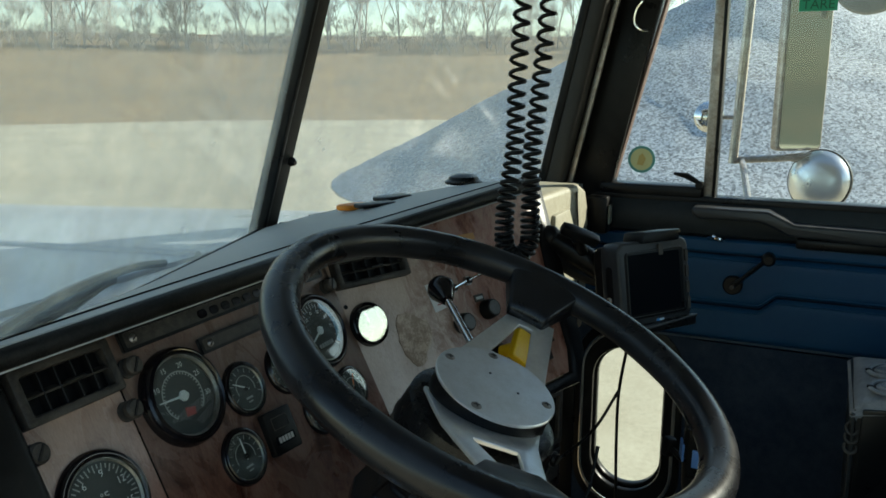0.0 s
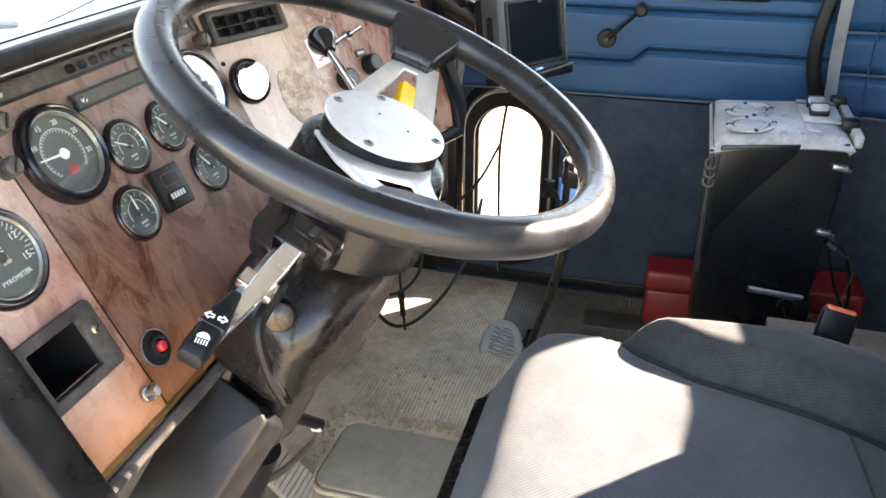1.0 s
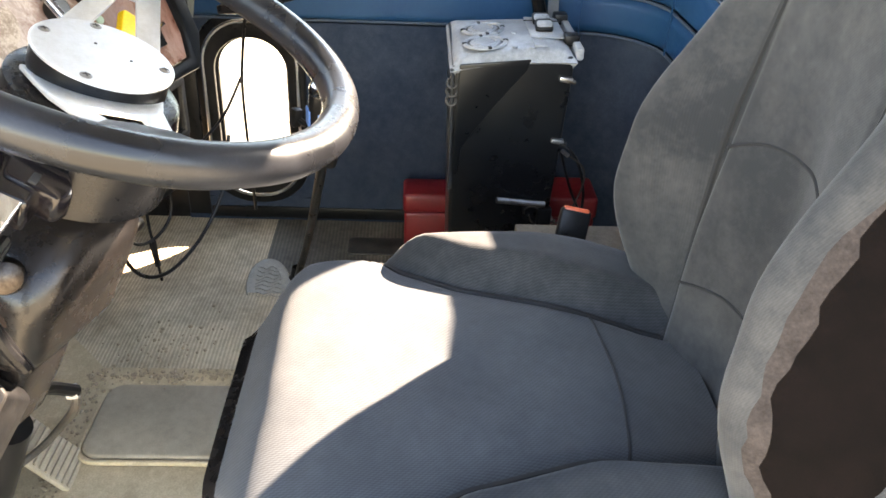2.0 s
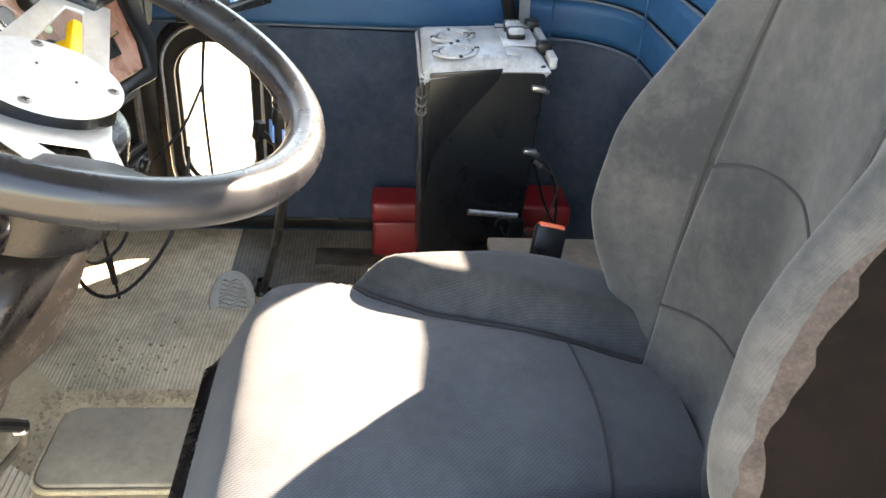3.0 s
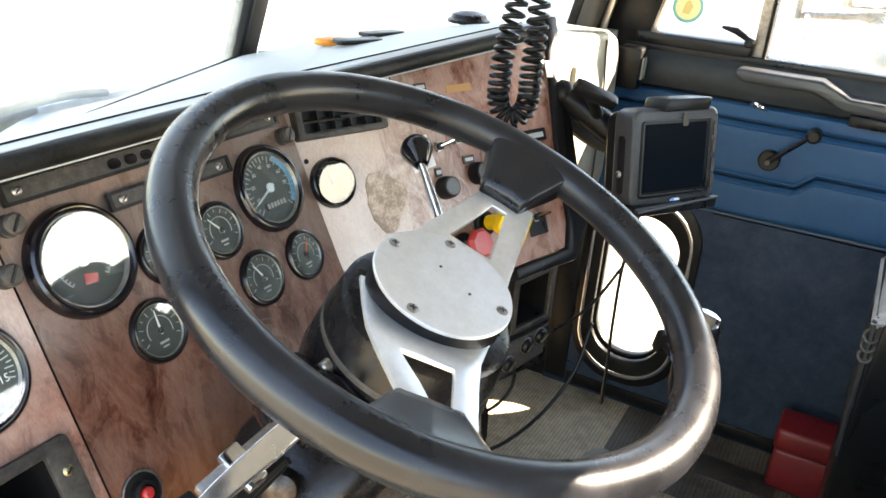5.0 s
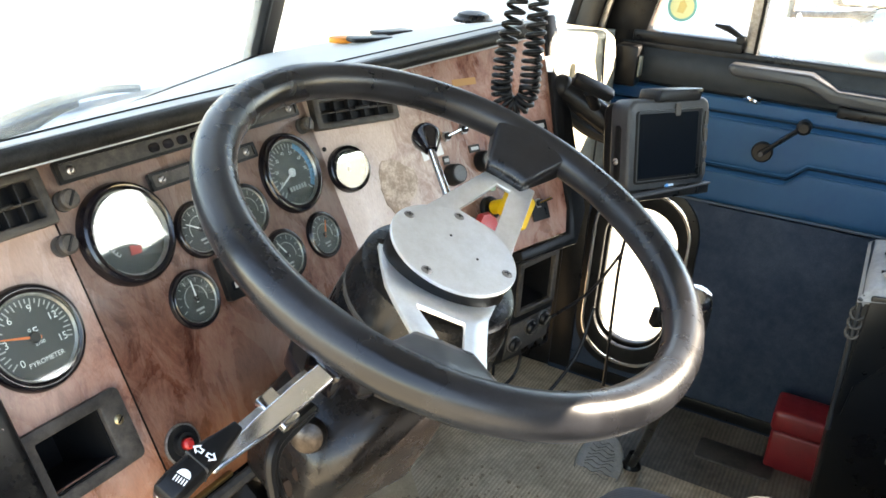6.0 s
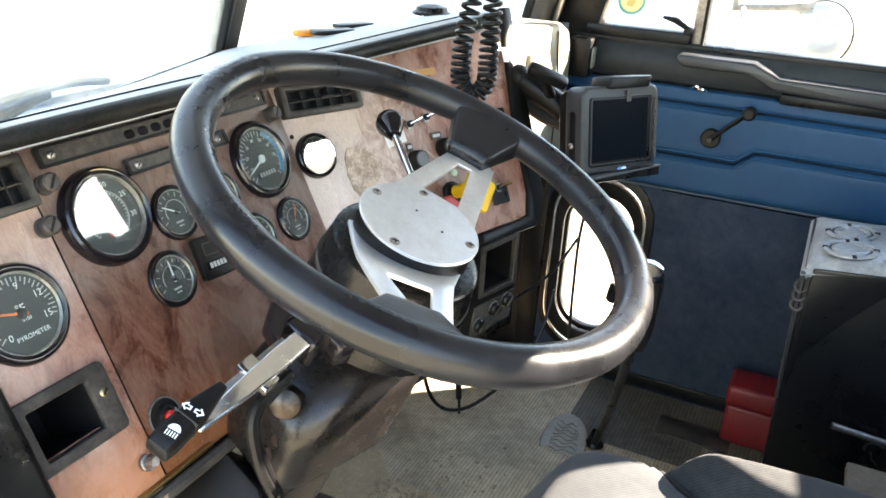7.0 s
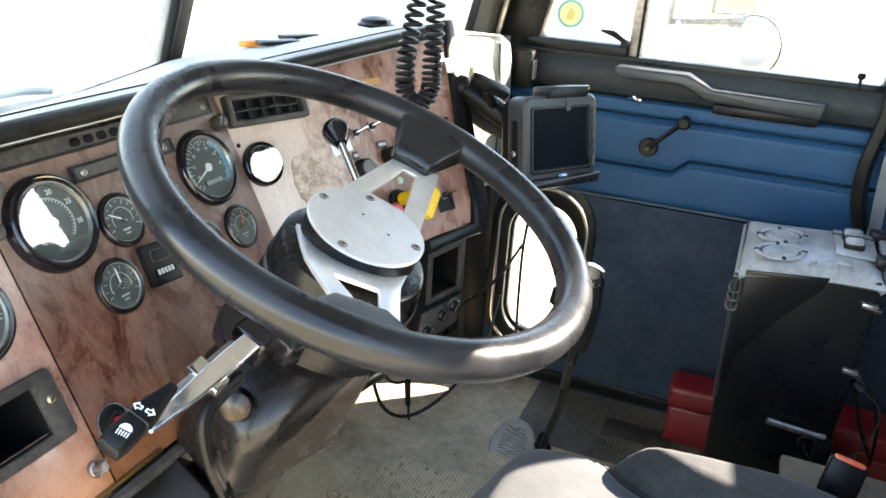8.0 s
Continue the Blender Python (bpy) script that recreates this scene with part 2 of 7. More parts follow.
def thing(name, at, label, category, group="", kind=""):
    """An Empty at the base of a thing; its parts are given in world places."""
    e = new(name)
    e.empty_display_size = 0.05
    e.location = at
    WHERE[e.name] = Matrix.Translation(at)
    return tagged(e, label, category, group, kind)


def part(name, bm, material, parent=None, label="", smooth=35.0):
    me = bpy.data.meshes.new(name)
    bmesh.ops.recalc_face_normals(bm, faces=bm.faces)
    bm.to_mesh(me)
    bm.free()
    for f in me.polygons:
        f.use_smooth = smooth > 0
    if smooth:
        me.set_sharp_from_angle(angle=radians(smooth))
    me.materials.append(material)
    ob = new(name, me)
    if parent:
        ob.parent = parent
        if parent.name in WHERE:
            ob.matrix_parent_inverse = WHERE[parent.name].inverted()
    return tagged(ob, label)


def solo(name, bm, material, label, category, group="", kind="", smooth=35.0):
    return tagged(part(name, bm, material, None, "", smooth), label, category, group, kind)


def setting(name, bm, material, label="", smooth=35.0):
    return tagged(part(name, bm, material, None, label, smooth), kind="structure")


def rounded(bm, r, seg=2, sharp=30.0):
    if r <= 0:
        return bm
    bm.normal_update()
    es = [e for e in bm.edges if len(e.link_faces) == 2 and e.calc_face_angle(0) > radians(sharp)]
    bmesh.ops.bevel(bm, geom=es, offset=r, segments=seg, profile=0.5, affect="EDGES", clamp_overlap=True)
    return bm


def box(size, m=Matrix(), r=0.0, seg=2):
    bm = bmesh.new()
    bmesh.ops.create_cube(bm, size=1.0)
    bmesh.ops.scale(bm, vec=size, verts=bm.verts)
    rounded(bm, r, seg)
    bm.transform(m)
    return bm


def span(a, b, r=0.0, seg=2):
    """A box from corner a to corner b."""
    a, b = Vector(a), Vector(b)
    return box([abs(v) for v in (b - a)], Matrix.Translation((a + b) / 2), r, seg)


def slab(pts, depth, m=Matrix(), r=0.0, seg=2):
    """A flat outline (x, y) with thickness depth along -z."""
    bm = bmesh.new()
    top = [bm.verts.new((x, y, 0)) for x, y in pts]
    f = bm.faces.new(top)
    low = [bm.verts.new((x, y, -depth)) for x, y in pts]
    bm.faces.new(low[::-1])
    n = len(pts)
    for k in range(n):
        bm.faces.new((top[k], low[k], low[(k + 1) % n], top[(k + 1) % n]))
    rounded(bm, r, seg)
    bm.transform(m)
    return bm


def ringslab(outer, inner, depth, m=Matrix(), r=0.0):
    """A flat frame between two outlines with the same number of points."""
    bm = bmesh.new()
    rows = []
    for pts, z in ((outer, 0), (inner, 0), (inner, -depth), (outer, -depth)):
        rows.append([bm.verts.new((x, y, z)) for x, y in pts])
    n = len(outer)
    for a in range(4):
        for k in range(n):
            p, q = rows[a], rows[(a + 1) % 4]
            bm.faces.new((p[k], p[(k + 1) % n], q[(k + 1) % n], q[k]))
    rounded(bm, r, 2, 60)
    bm.transform(m)
    return bm


def roundrect(w, h, r, seg=5):
    pts = []
    for cx, cy, a0 in ((w / 2 - r, h / 2 - r, 0), (-w / 2 + r, h / 2 - r, 90), (-w / 2 + r, -h / 2 + r, 180), (w / 2 - r, -h / 2 + r, 270)):
        for k in range(seg + 1):
            a = radians(a0 + 90 * k / seg)
            pts.append((cx + r * math.cos(a), cy + r * math.sin(a)))
    return pts


def circle(r, n=48):
    return [(r * math.cos(2 * math.pi * k / n), r * math.sin(2 * math.pi * k / n)) for k in range(n)]


def lathe(profile, m=Matrix(), n=40):
    """A profile of (radius, height) turned round z."""
    bm = bmesh.new()
    rings = []
    for r, z in profile:
        if r < 1e-6:
            rings.append([bm.verts.new((0, 0, z))])
        else:
            rings.append([bm.verts.new((r * math.cos(2 * math.pi * k / n), r * math.sin(2 * math.pi * k / n), z)) for k in range(n)])
    for a, b in zip(rings, rings[1:]):
        for k in range(n):
            c = (k + 1) % n
            if len(a) == 1 and len(b) > 1:
                bm.faces.new((a[0], b[k], b[c]))
            elif len(b) == 1 and len(a) > 1:
                bm.faces.new((a[k], b[0], a[c]))
            elif len(a) > 1:
                bm.faces.new((a[k], b[k], b[c], a[c]))
    bm.transform(m)
    return bm


def smooth_line(pts, per=8):
    """Catmull-Rom through the points."""
    p = [Vector(q) for q in pts]
    p = [p[0] * 2 - p[1]] + p + [p[-1] * 2 - p[-2]]
    out = []
    for k in range(1, len(p) - 2):
        for s in range(per):
            u = s / per
            a, b, c, d = p[k - 1 : k + 3]
            out.append(0.5 * (2 * b + (c - a) * u + (2 * a - 5 * b + 4 * c - d) * u**2 + (3 * b - a - 3 * c + d) * u**3))
    return out + [p[-2]]


def tube(pts, r, n=10, closed=False, flat=1.0):
    """A pipe along points; r is one radius or one for each point."""
    p = [Vector(q) for q in pts]
    rs = r if isinstance(r, (list, tuple)) else [r] * len(p)
    bm, rings, up = bmesh.new(), [], None
    for k, q in enumerate(p):
        a = p[k - 1] if k or closed else q
        b = p[(k + 1) % len(p)] if k < len(p) - 1 or closed else q
        w = (b - a).normalized()
        if up is None:
            up = Vector((0, 0, 1)) if abs(w.z) < 0.9 else Vector((1, 0, 0))
        s = w.cross(up).normalized()
        up = s.cross(w).normalized()
        rings.append([bm.verts.new(q + rs[k] * (math.cos(2 * math.pi * j / n) * s + flat * math.sin(2 * math.pi * j / n) * up)) for j in range(n)])
    for k in range(len(rings) if closed else len(rings) - 1):
        a, b = rings[k], rings[(k + 1) % len(rings)]
        for j in range(n):
            bm.faces.new((a[j], a[(j + 1) % n], b[(j + 1) % n], b[j]))
    if not closed:
        bm.faces.new(rings[0][::-1])
        bm.faces.new(rings[-1])
    return bm


def ball(r, m=Matrix(), n=16):
    bm = bmesh.new()
    bmesh.ops.create_uvsphere(bm, u_segments=n, v_segments=n // 2 + 2, radius=r)
    bm.transform(m)
    return bm


def sheet(fn, us, vs, thick=0.0):
    """A grid surface fn(u, v), given thickness by a second layer along its normals."""
    bm = bmesh.new()
    g = [[bm.verts.new(fn(u, v)) for v in vs] for u in us]
    for i in range(len(us) - 1):
        for j in range(len(vs) - 1):
            bm.faces.new((g[i][j], g[i + 1][j], g[i + 1][j + 1], g[i][j + 1]))
    if thick:
        bm.normal_update()
        bmesh.ops.solidify(bm, geom=bm.faces[:], thickness=thick)
    return bm


def steps(a, b, n):
    return [a + (b - a) * k / (n - 1) for k in range(n)]


def axes(origin, x, z):
    """A frame at origin with its z axis along z and its x axis near x."""
    z = Vector(z).normalized()
    x = Vector(x)
    x = (x - x.dot(z) * z).normalized()
    y = z.cross(x)
    return Matrix.Translation(origin) @ Matrix((x, y, z)).transposed().to_4x4()


def cyl(r, h, m=Matrix(), n=24, r2=None, bev=0.0):
    """A cylinder from z 0 to h."""
    r2 = r if r2 is None else r2
    b = min(bev, r * 0.5, h * 0.5)
    pr = [(0, 0), (r - b, 0), (r, b), (r2, h - b), (r2 - b, h), (0, h)] if b else [(0, 0), (r, 0), (r2, h), (0, h)]
    return lathe(pr, m, n)


def aim(a, b):
    """A frame at a whose z axis points to b."""
    z = (Vector(b) - Vector(a)).normalized()
    return axes(a, (1, 0, 0) if abs(z.x) < 0.9 else (0, 1, 0), z)


def join(*bms):
    out = bmesh.new()
    for b in bms:
        me = bpy.data.meshes.new("tmp")
        b.to_mesh(me)
        b.free()
        out.from_mesh(me)
        bpy.data.meshes.remove(me)
    return out


def text_bm(body, size, m, depth=0.0):
    """Lettering in the built-in font as a mesh."""
    cu = bpy.data.curves.new("lettering", "FONT")
    cu.body, cu.size, cu.align_x, cu.align_y, cu.extrude, cu.resolution_u = body, size, "CENTER", "CENTER", depth, 2
    ob = bpy.data.objects.new("lettering", cu)
    me = ob.to_mesh()
    bm = bmesh.new()
    bm.from_mesh(me)
    ob.to_mesh_clear()
    bpy.data.objects.remove(ob)
    bpy.data.curves.remove(cu)
    bm.transform(m)
    return bm


# ---- axes of the dash ----
SLOPE = 0.5018
FOLD, TURNED = 0.862, 0.35


def dash_y(x, z):
    """Face of the instrument panel: it leans away upwards, and turns to the driver past the fold."""
    return 0.5788 + SLOPE * (z - 1.0) - TURNED * max(0.0, x - FOLD)


DN = Vector((0, -1, SLOPE)).normalized()
RN = Vector((-TURNED, -1, SLOPE)).normalized()
RU = Vector((1, -TURNED, 0)).normalized()


def on_dash(x, z, lift=0.0):
    """A frame on the panel at (x, z): x along the panel, y up it, z out of it."""
    right = x > FOLD
    nrm = RN if right else DN
    return axes(Vector((x, dash_y(x, z), z)) + nrm * lift, RU if right else (1, 0, 0), nrm)


FLOOR = 0.11
XD = 1.86      # inner face of the passenger door
XL = 0.29      # inner face of the driver's side
YB = -0.58     # back wall
ROOF = 1.66
SILL = 0.932    # lower edge of the rear window


def screen_y(x):
    """Plan line of the V-shaped windscreen's foot."""
    return 0.845 - 0.30 * abs(x - 1.105)


# ---- outside ----
GROUND = -1.2


def ground_z(x, y):
    return GROUND + 0.05 * noise.noise((x * 0.15, y * 0.15, 0)) * min(1.0, math.hypot(x - 1, y) / 12)


def build_outside():
    rings = [0.0, 3, 6, 10, 15, 22, 30, 42, 60, 90, 150, 300, 700, 1800]
    bm = bmesh.new()
    n, prev = 48, None
    for r in rings:
        cur = [bm.verts.new((1 + r * math.cos(2 * math.pi * k / n), r * math.sin(2 * math.pi * k / n), ground_z(1 + r * math.cos(2 * math.pi * k / n), r * math.sin(2 * math.pi * k / n)))) for k in range(n)] if r else [bm.verts.new((1, 0, GROUND))]
        if prev:
            for k in range(n):
                c = (k + 1) % n
                bm.faces.new((prev[0], cur[k], cur[c]) if len(prev) == 1 else (prev[k], cur[k], cur[c], prev[c]))
        prev = cur
    m = surface("pale_gravel_yard", (0.475, 0.415, 0.305), (0.35, 0.295, 0.205), 0.8, 0.95, grain=25, relief=0.6, stain=0.25)
    setting("ground", bm, m, "pale compacted gravel yard in sunlight", 0)


build_outside()


def build_pile():
    """A heap of crushed stone beside the truck."""
    m, t, b = nodes_of("crushed_stone")
    co = t.nodes.new("ShaderNodeTexCoord").outputs["Object"]
    v = t.nodes.new("ShaderNodeTexVoronoi")
    v.inputs["Scale"].default_value = 26.0
    link(t, co, v.inputs["Vector"])
    n2 = tex_noise(t, co, 40, 4, 0.8)
    sep = t.nodes.new("ShaderNodeSeparateColor")
    link(t, v.outputs["Color"], sep.inputs[0])
    c = mix(t, 0.4, ramp(t, sep.outputs[0], [(0.0, (0.07, 0.073, 0.08)), (0.45, (0.36, 0.37, 0.39)), (1.0, (0.70, 0.71, 0.73))]), ramp(t, n2, [(0.35, (0.12, 0.12, 0.13)), (0.65, (0.42, 0.43, 0.45))]))
    link(t, c, b.inputs["Base Color"])
    b.inputs["Roughness"].default_value = 0.95
    bump(t, b, v.outputs["Distance"], 0.25, 0.015)
    heaps = [(22.0, 1.5, 10.6, 5.3), (27.0, -4.8, 12.0, 5.1)]

    def z_at(x, y):
        z = 0.0
        for cx, cy, r, h in heaps:
            d = math.hypot(x - cx, y - cy) / r
            z = max(z, h * (1 - math.sqrt(d * d + 0.004) + 0.03))
        return GROUND - 0.12 + max(0.0, z) + (0.16 * noise.noise((x * 0.35, y * 0.35, 3)) + 0.1 * noise.noise((x * 1.7, y * 1.7, 5))) * min(1, z)

    bm = sheet(lambda x, y: (x, y, z_at(x, y)), steps(9, 46, 110), steps(-30, 20, 140))
    ob = solo("gravel_pile", bm, m, "tall heap of crushed blue-grey stone on the yard", "gravel pile", kind="stuff", smooth=180)
    return ob


build_pile()


# ---- the cab shell ----
def build_cab():
    # floor with a low tunnel under the gear lever
    def floor_z(x, y):
        a = max(0.0, 1 - abs(x - 1.30) / 0.34)
        b = max(0.0, min(1.0, (0.75 - y) / 0.2))
        return FLOOR + 0.025 * (a * a * (3 - 2 * a)) * b

    build_cab.floor_z = floor_z
    bm = sheet(lambda x, y: (x, y, floor_z(x, y)), steps(XL - 0.06, 1.93, 60), steps(YB - 0.02, 1.0, 50), 0.03)
    setting("floor", bm, MAT, "ribbed grey-tan rubber floor mat, dusty")
    # firewall under the dash
    setting("wall_front", span((XL - 0.06, 1.0, -0.1), (1.96, 1.04, 0.885)), NAVY, "dark firewall behind the dash")
    # roof and headliner
    setting("ceiling", span((XL - 0.06, YB - 0.06, ROOF), (1.96, 0.74, ROOF + 0.05), 0.01), LINER, "grey padded cab headliner")
    # driver's side: posts and sill round the open doorway
    setting("wall_west", join(span((XL - 0.06, YB - 0.02, -0.1), (XL, -0.50, ROOF)), span((XL - 0.06, -0.50, -0.1), (XL, 0.62, FLOOR - 0.005)), span((XL - 0.06, -0.50, 1.56), (XL, 0.62, ROOF)), span((XL - 0.06, 0.62, -0.1), (XL, 1.0, 0.96))), PILLAR, "painted steel frame round the open driver's doorway")


build_cab()
floor_z = build_cab.floor_z


def build_back():
    """Back wall and rear corner: padded blue rolls above a dark panel."""
    r = 0.17
    # plan line of the trim: along the side, round the corner, along the back
    line = [(XD, -0.33), (XD, -0.38), (XD, YB + r)]
    for k in range(1, 9):
        a = radians(90 * k / 8)
        line.append((XD - r + r * math.cos(a), YB + r - r * math.sin(a)))
    line += [(1.50, YB), (1.20, YB), (0.8, YB), (XL, YB)]

    def wall(z0, z1, inset, mat, name, label, parent=None):
        bm = bmesh.new()
        rows = []
        zs = steps(z0, z1, 9)
        for x, y in line:
            cx, cy = 1.2, 0.0
            d = Vector((cx - x, cy - y, 0)).normalized()
            if y > YB + r - 1e-6:
                d = Vector((-1, 0, 0))
            elif x < XD - r + 1e-6:
                d = Vector((0, 1, 0))
            else:
                d = Vector((XD - r - x, YB + r - y, 0)).normalized()
            rows.append([bm.verts.new(Vector((x, y, z)) + d * inset * math.sqrt(max(0, 1 - (2 * (z - z0) / (z1 - z0) - 1) ** 6))) for z in zs])
        for a, b in zip(rows, rows[1:]):
            for k in range(len(zs) - 1):
                bm.faces.new((a[k], a[k + 1], b[k + 1], b[k]))
        return part(name, bm, mat, parent, label, 50)

    back = setting("wall_south", join(span((XL - 0.06, YB - 0.08, -0.1), (1.96, YB - 0.02, SILL)), span((XL - 0.06, YB - 0.08, 1.43), (1.96, YB - 0.02, ROOF)), span((XL - 0.06, YB - 0.08, SILL), (0.44, YB - 0.02, 1.43)), span((1.54, YB - 0.08, SILL), (1.96, YB - 0.02, 1.43))), NAVY, "cab back wall with a rear window")
    setting("wall_east", join(span((XD + 0.005, YB - 0.02, -0.1), (XD + 0.06, -0.345, ROOF))), NAVY, "passenger side of the cab behind the door")
    setting("wall_east_front", span((XD + 0.005, 0.56, -0.1), (XD + 0.06, 1.0, 0.885)), BLACK, "black kick panel before the passenger door")
    wall(FLOOR, 0.635, 0.004, NAVY, "lower_panel", "dark blue carpeted lower trim", back)
    for z0, z1 in ((0.640, 0.727), (0.733, 0.815), (0.821, 0.914)):
        wall(z0, z1, 0.016, BLUE, "padded_roll", "blue vinyl padded roll with stitched seams", back)
    for y in (-0.40,):
        for z0, z1 in ((0.64, 0.912),):
            part("upright_seam", tube([(XD - 0.017, y, z0), (XD - 0.017, y, z1)], 0.002, 6), BLUE, back)
    part("upright_seam", tube([(XD - r, YB + 0.017, 0.64), (XD - r, YB + 0.017, 0.912)], 0.002, 6), BLUE, back)
    # faded piping between the rolls
    for z in (0.637, 0.730, 0.818):
        pts = [Vector((x, y, z)) + (Vector((-0.010, 0, 0)) if y > YB + r else Vector((0, 0.010, 0)) if x < XD - r else Vector((XD - r - x, YB + r - y, 0)).normalized() * 0.010) for x, y in line]
        part("piping", tube(pts, 0.0035, 6), PIPING, back)
    g = tagged(new("rear_window", None), "clear rear cab window above the padded rolls", "window", kind="structure")
    part("pane", span((0.44, YB - 0.055, SILL), (1.54, YB - 0.05, 1.43)), WINDOW, g).visible_shadow = False
    part("frame", ringslab([(-0.565, -0.275), (0.565, -0.275), (0.565, 0.262), (-0.565, 0.262)], [(-0.54, -0.246), (0.54, -0.246), (0.54, 0.238), (-0.54, 0.238)], 0.02, axes((0.99, YB - 0.008, 1.186), (-1, 0, 0), (0, 1, 0)), 0.004), BLACK, g)


build_back()


def build_door():
    """Passenger door: carpeted lower panel with a low sight window, blue vinyl rolls, cap rail, armrest, crank."""
    d = thing("door_1", (XD, 0.1, 0.1), "closed passenger door with blue vinyl rolls and dark carpet below", "door", kind="structure")
    T = 0.055
    M = axes((XD, 0, 0), (0, 1, 0), (-1, 0, 0))      # local x = y of the world, local y: see below

    # lower panel with the sight window cut through: strips round an oval opening
    cy, cz, hw, hh = 0.372, 0.4125, 0.100, 0.200
    n = 40
    oval = []
    for x, y in roundrect(2 * hw, 2 * hh, 0.10, 9):
        oval.append((cy + x, cz + y))
    outer = []
    for y, z in oval:
        dy, dz = y - cy, z - cz
        k = min(0.135 / abs(dy) if abs(dy) > 1e-9 else 9e9, 0.237 / abs(dz) if abs(dz) > 1e-9 else 9e9)
        outer.append((cy + dy * k, cz + dz * k))
    bm = bmesh.new()
    rows = [[bm.verts.new((x, y, z)) for y, z in pts] for pts, x in ((outer, XD), (oval, XD), (oval, XD + T), (outer, XD + T))]
    for a in range(3):
        for k in range(len(oval)):
            c = (k + 1) % len(oval)
            bm.faces.new((rows[a][k], rows[a][c], rows[a + 1][c], rows[a + 1][k]))
    part("lower_panel", join(bm, span((XD, -0.335, 0.10), (XD + T, cy - 0.135, 0.637)), span((XD, cy - 0.135, 0.10), (XD + T, 0.56, cz - 0.237)), span((XD, cy + 0.135, cz - 0.237), (XD + T, 0.56, 0.637))), NAVY, d, "dark blue carpeted lower door panel")
    part("front_trim", span((XD - 0.005, 0.503, 0.125), (XD - 0.0005, 0.558, 0.634), 0.002), BLACK, d, "black moulded strip at the door's front edge")
    part("kick_strip", span((XD - 0.006, -0.33, 0.118), (XD - 0.0005, 0.50, 0.150), 0.002), BLACK, d, "black strip along the foot of the door")
    # sight window frame and pane
    Mw = axes((XD - 0.004, cy, cz), (0, -1, 0), (-1, 0, 0))
    part("sight_window_frame", ringslab(roundrect(0.262, 0.500, 0.118, 9), roundrect(0.172, 0.368, 0.083, 9), 0.016, Mw, 0.004), BLACK, d, "black moulded frame of the low sight window")
    part("sight_window_trim", ringslab(roundrect(0.232, 0.462, 0.108, 9), roundrect(0.214, 0.440, 0.099, 9), 0.006, axes((XD - 0.0085, cy, cz), (0, -1, 0), (-1, 0, 0)), 0.002), CHROME, d, "bright metal trim ring")
    part("sight_window_reveal", ringslab(roundrect(0.19, 0.39, 0.095, 9), roundrect(0.161, 0.355, 0.078, 9), 0.02, axes((XD + 0.02, cy, cz), (0, -1, 0), (-1, 0, 0)), 0.003), BLACK, d)
    p = part("sight_window_pane", slab(roundrect(0.18, 0.38, 0.09, 9), 0.004, axes((XD + 0.035, cy, cz), (0, -1, 0), (-1, 0, 0))), WINDOW, d)
    p.visible_shadow = False
    # blue rolls: two above one another, parted by a stepped seam
    part("door_skin", span((XD + 0.012, -0.335, 0.637), (XD + T, 0.56, 0.955)), NAVY, d)
    ya, yb = 0.56, -0.325

    def seam_z(y):
        u = (0.093 - y) / 0.034
        return 0.726 + 0.030 * max(0.0, min(1.0, u))

    def roll(lo, hi, name):
        def f(y, v):
            z0, z1 = lo(y), hi(y)
            e = 1 - (2 * v - 1) ** 8
            s = min(1.0, (y - yb) / 0.012)
            return (XD - 0.002 - 0.013 * math.sqrt(max(0, e)) * max(0.0, s) ** 0.5, y, z0 + (z1 - z0) * v)
        ys = steps(ya, 0.12, 8) + steps(0.11, 0.03, 17) + steps(0.02, yb + 0.015, 8) + [yb + 0.006, yb]
        return part(name, sheet(f, ys, steps(0, 1, 15)), BLUE, d, "blue vinyl padded roll", 60)

    roll(lambda y: 0.647, lambda y: seam_z(y) - 0.002, "padded_roll")
    roll(lambda y: seam_z(y) + 0.002, lambda y: 0.842, "padded_roll")
    roll(lambda y: 0.846, lambda y: 0.879, "padded_roll")
    ys = steps(0.5, 0.12, 6) + steps(0.11, 0.03, 12) + steps(0.02, yb, 6)
    for off in (0.010, -0.010):
        part("stitched_seam", tube([(XD - 0.0135, y, seam_z(y) + off) for y in ys], 0.0022, 6), BLUE, d)
    for z in (0.834, 0.854):
        part("stitched_seam", tube([(XD - 0.0135, 0.5, z), (XD - 0.0135, yb, z)], 0.0022, 6), BLUE, d)
    part("piping", tube([(XD - 0.004, 0.5, 0.643), (XD - 0.004, yb, 0.647)], 0.003, 6), PIPING, d)
    # charcoal cap below the windows
    part("cap_rail", sheet(lambda y, v: (XD - 0.020 * math.sin(math.pi * min(1, v * 1.15)) ** 0.6 - 0.004 if v > 0 else XD + 0.004, y, 0.880 + 0.088 * v), steps(0.56, -0.335, 30), steps(0, 0.98, 12), 0.01), DOORTOP, d, "charcoal padded door cap")
    # armrest: grab bar that steps down
    top = [(0.243, 0.954), (0.088, 0.954), (0.055, 0.940), (0.035, 0.930), (-0.188, 0.927)]
    bot = [(-0.182, 0.893), (0.045, 0.904), (0.075, 0.919), (0.10, 0.929), (0.228, 0.929), (0.243, 0.939)]
    bm = slab([(y, z) for y, z in top + bot], 0.050, Matrix(((0, 0, 1, XD - 0.062), (1, 0, 0, 0), (0, 1, 0, 0), (0, 0, 0, 1))), 0.007, 3)
    bmesh.ops.translate(bm, vec=(0.05, 0, 0), verts=bm.verts)
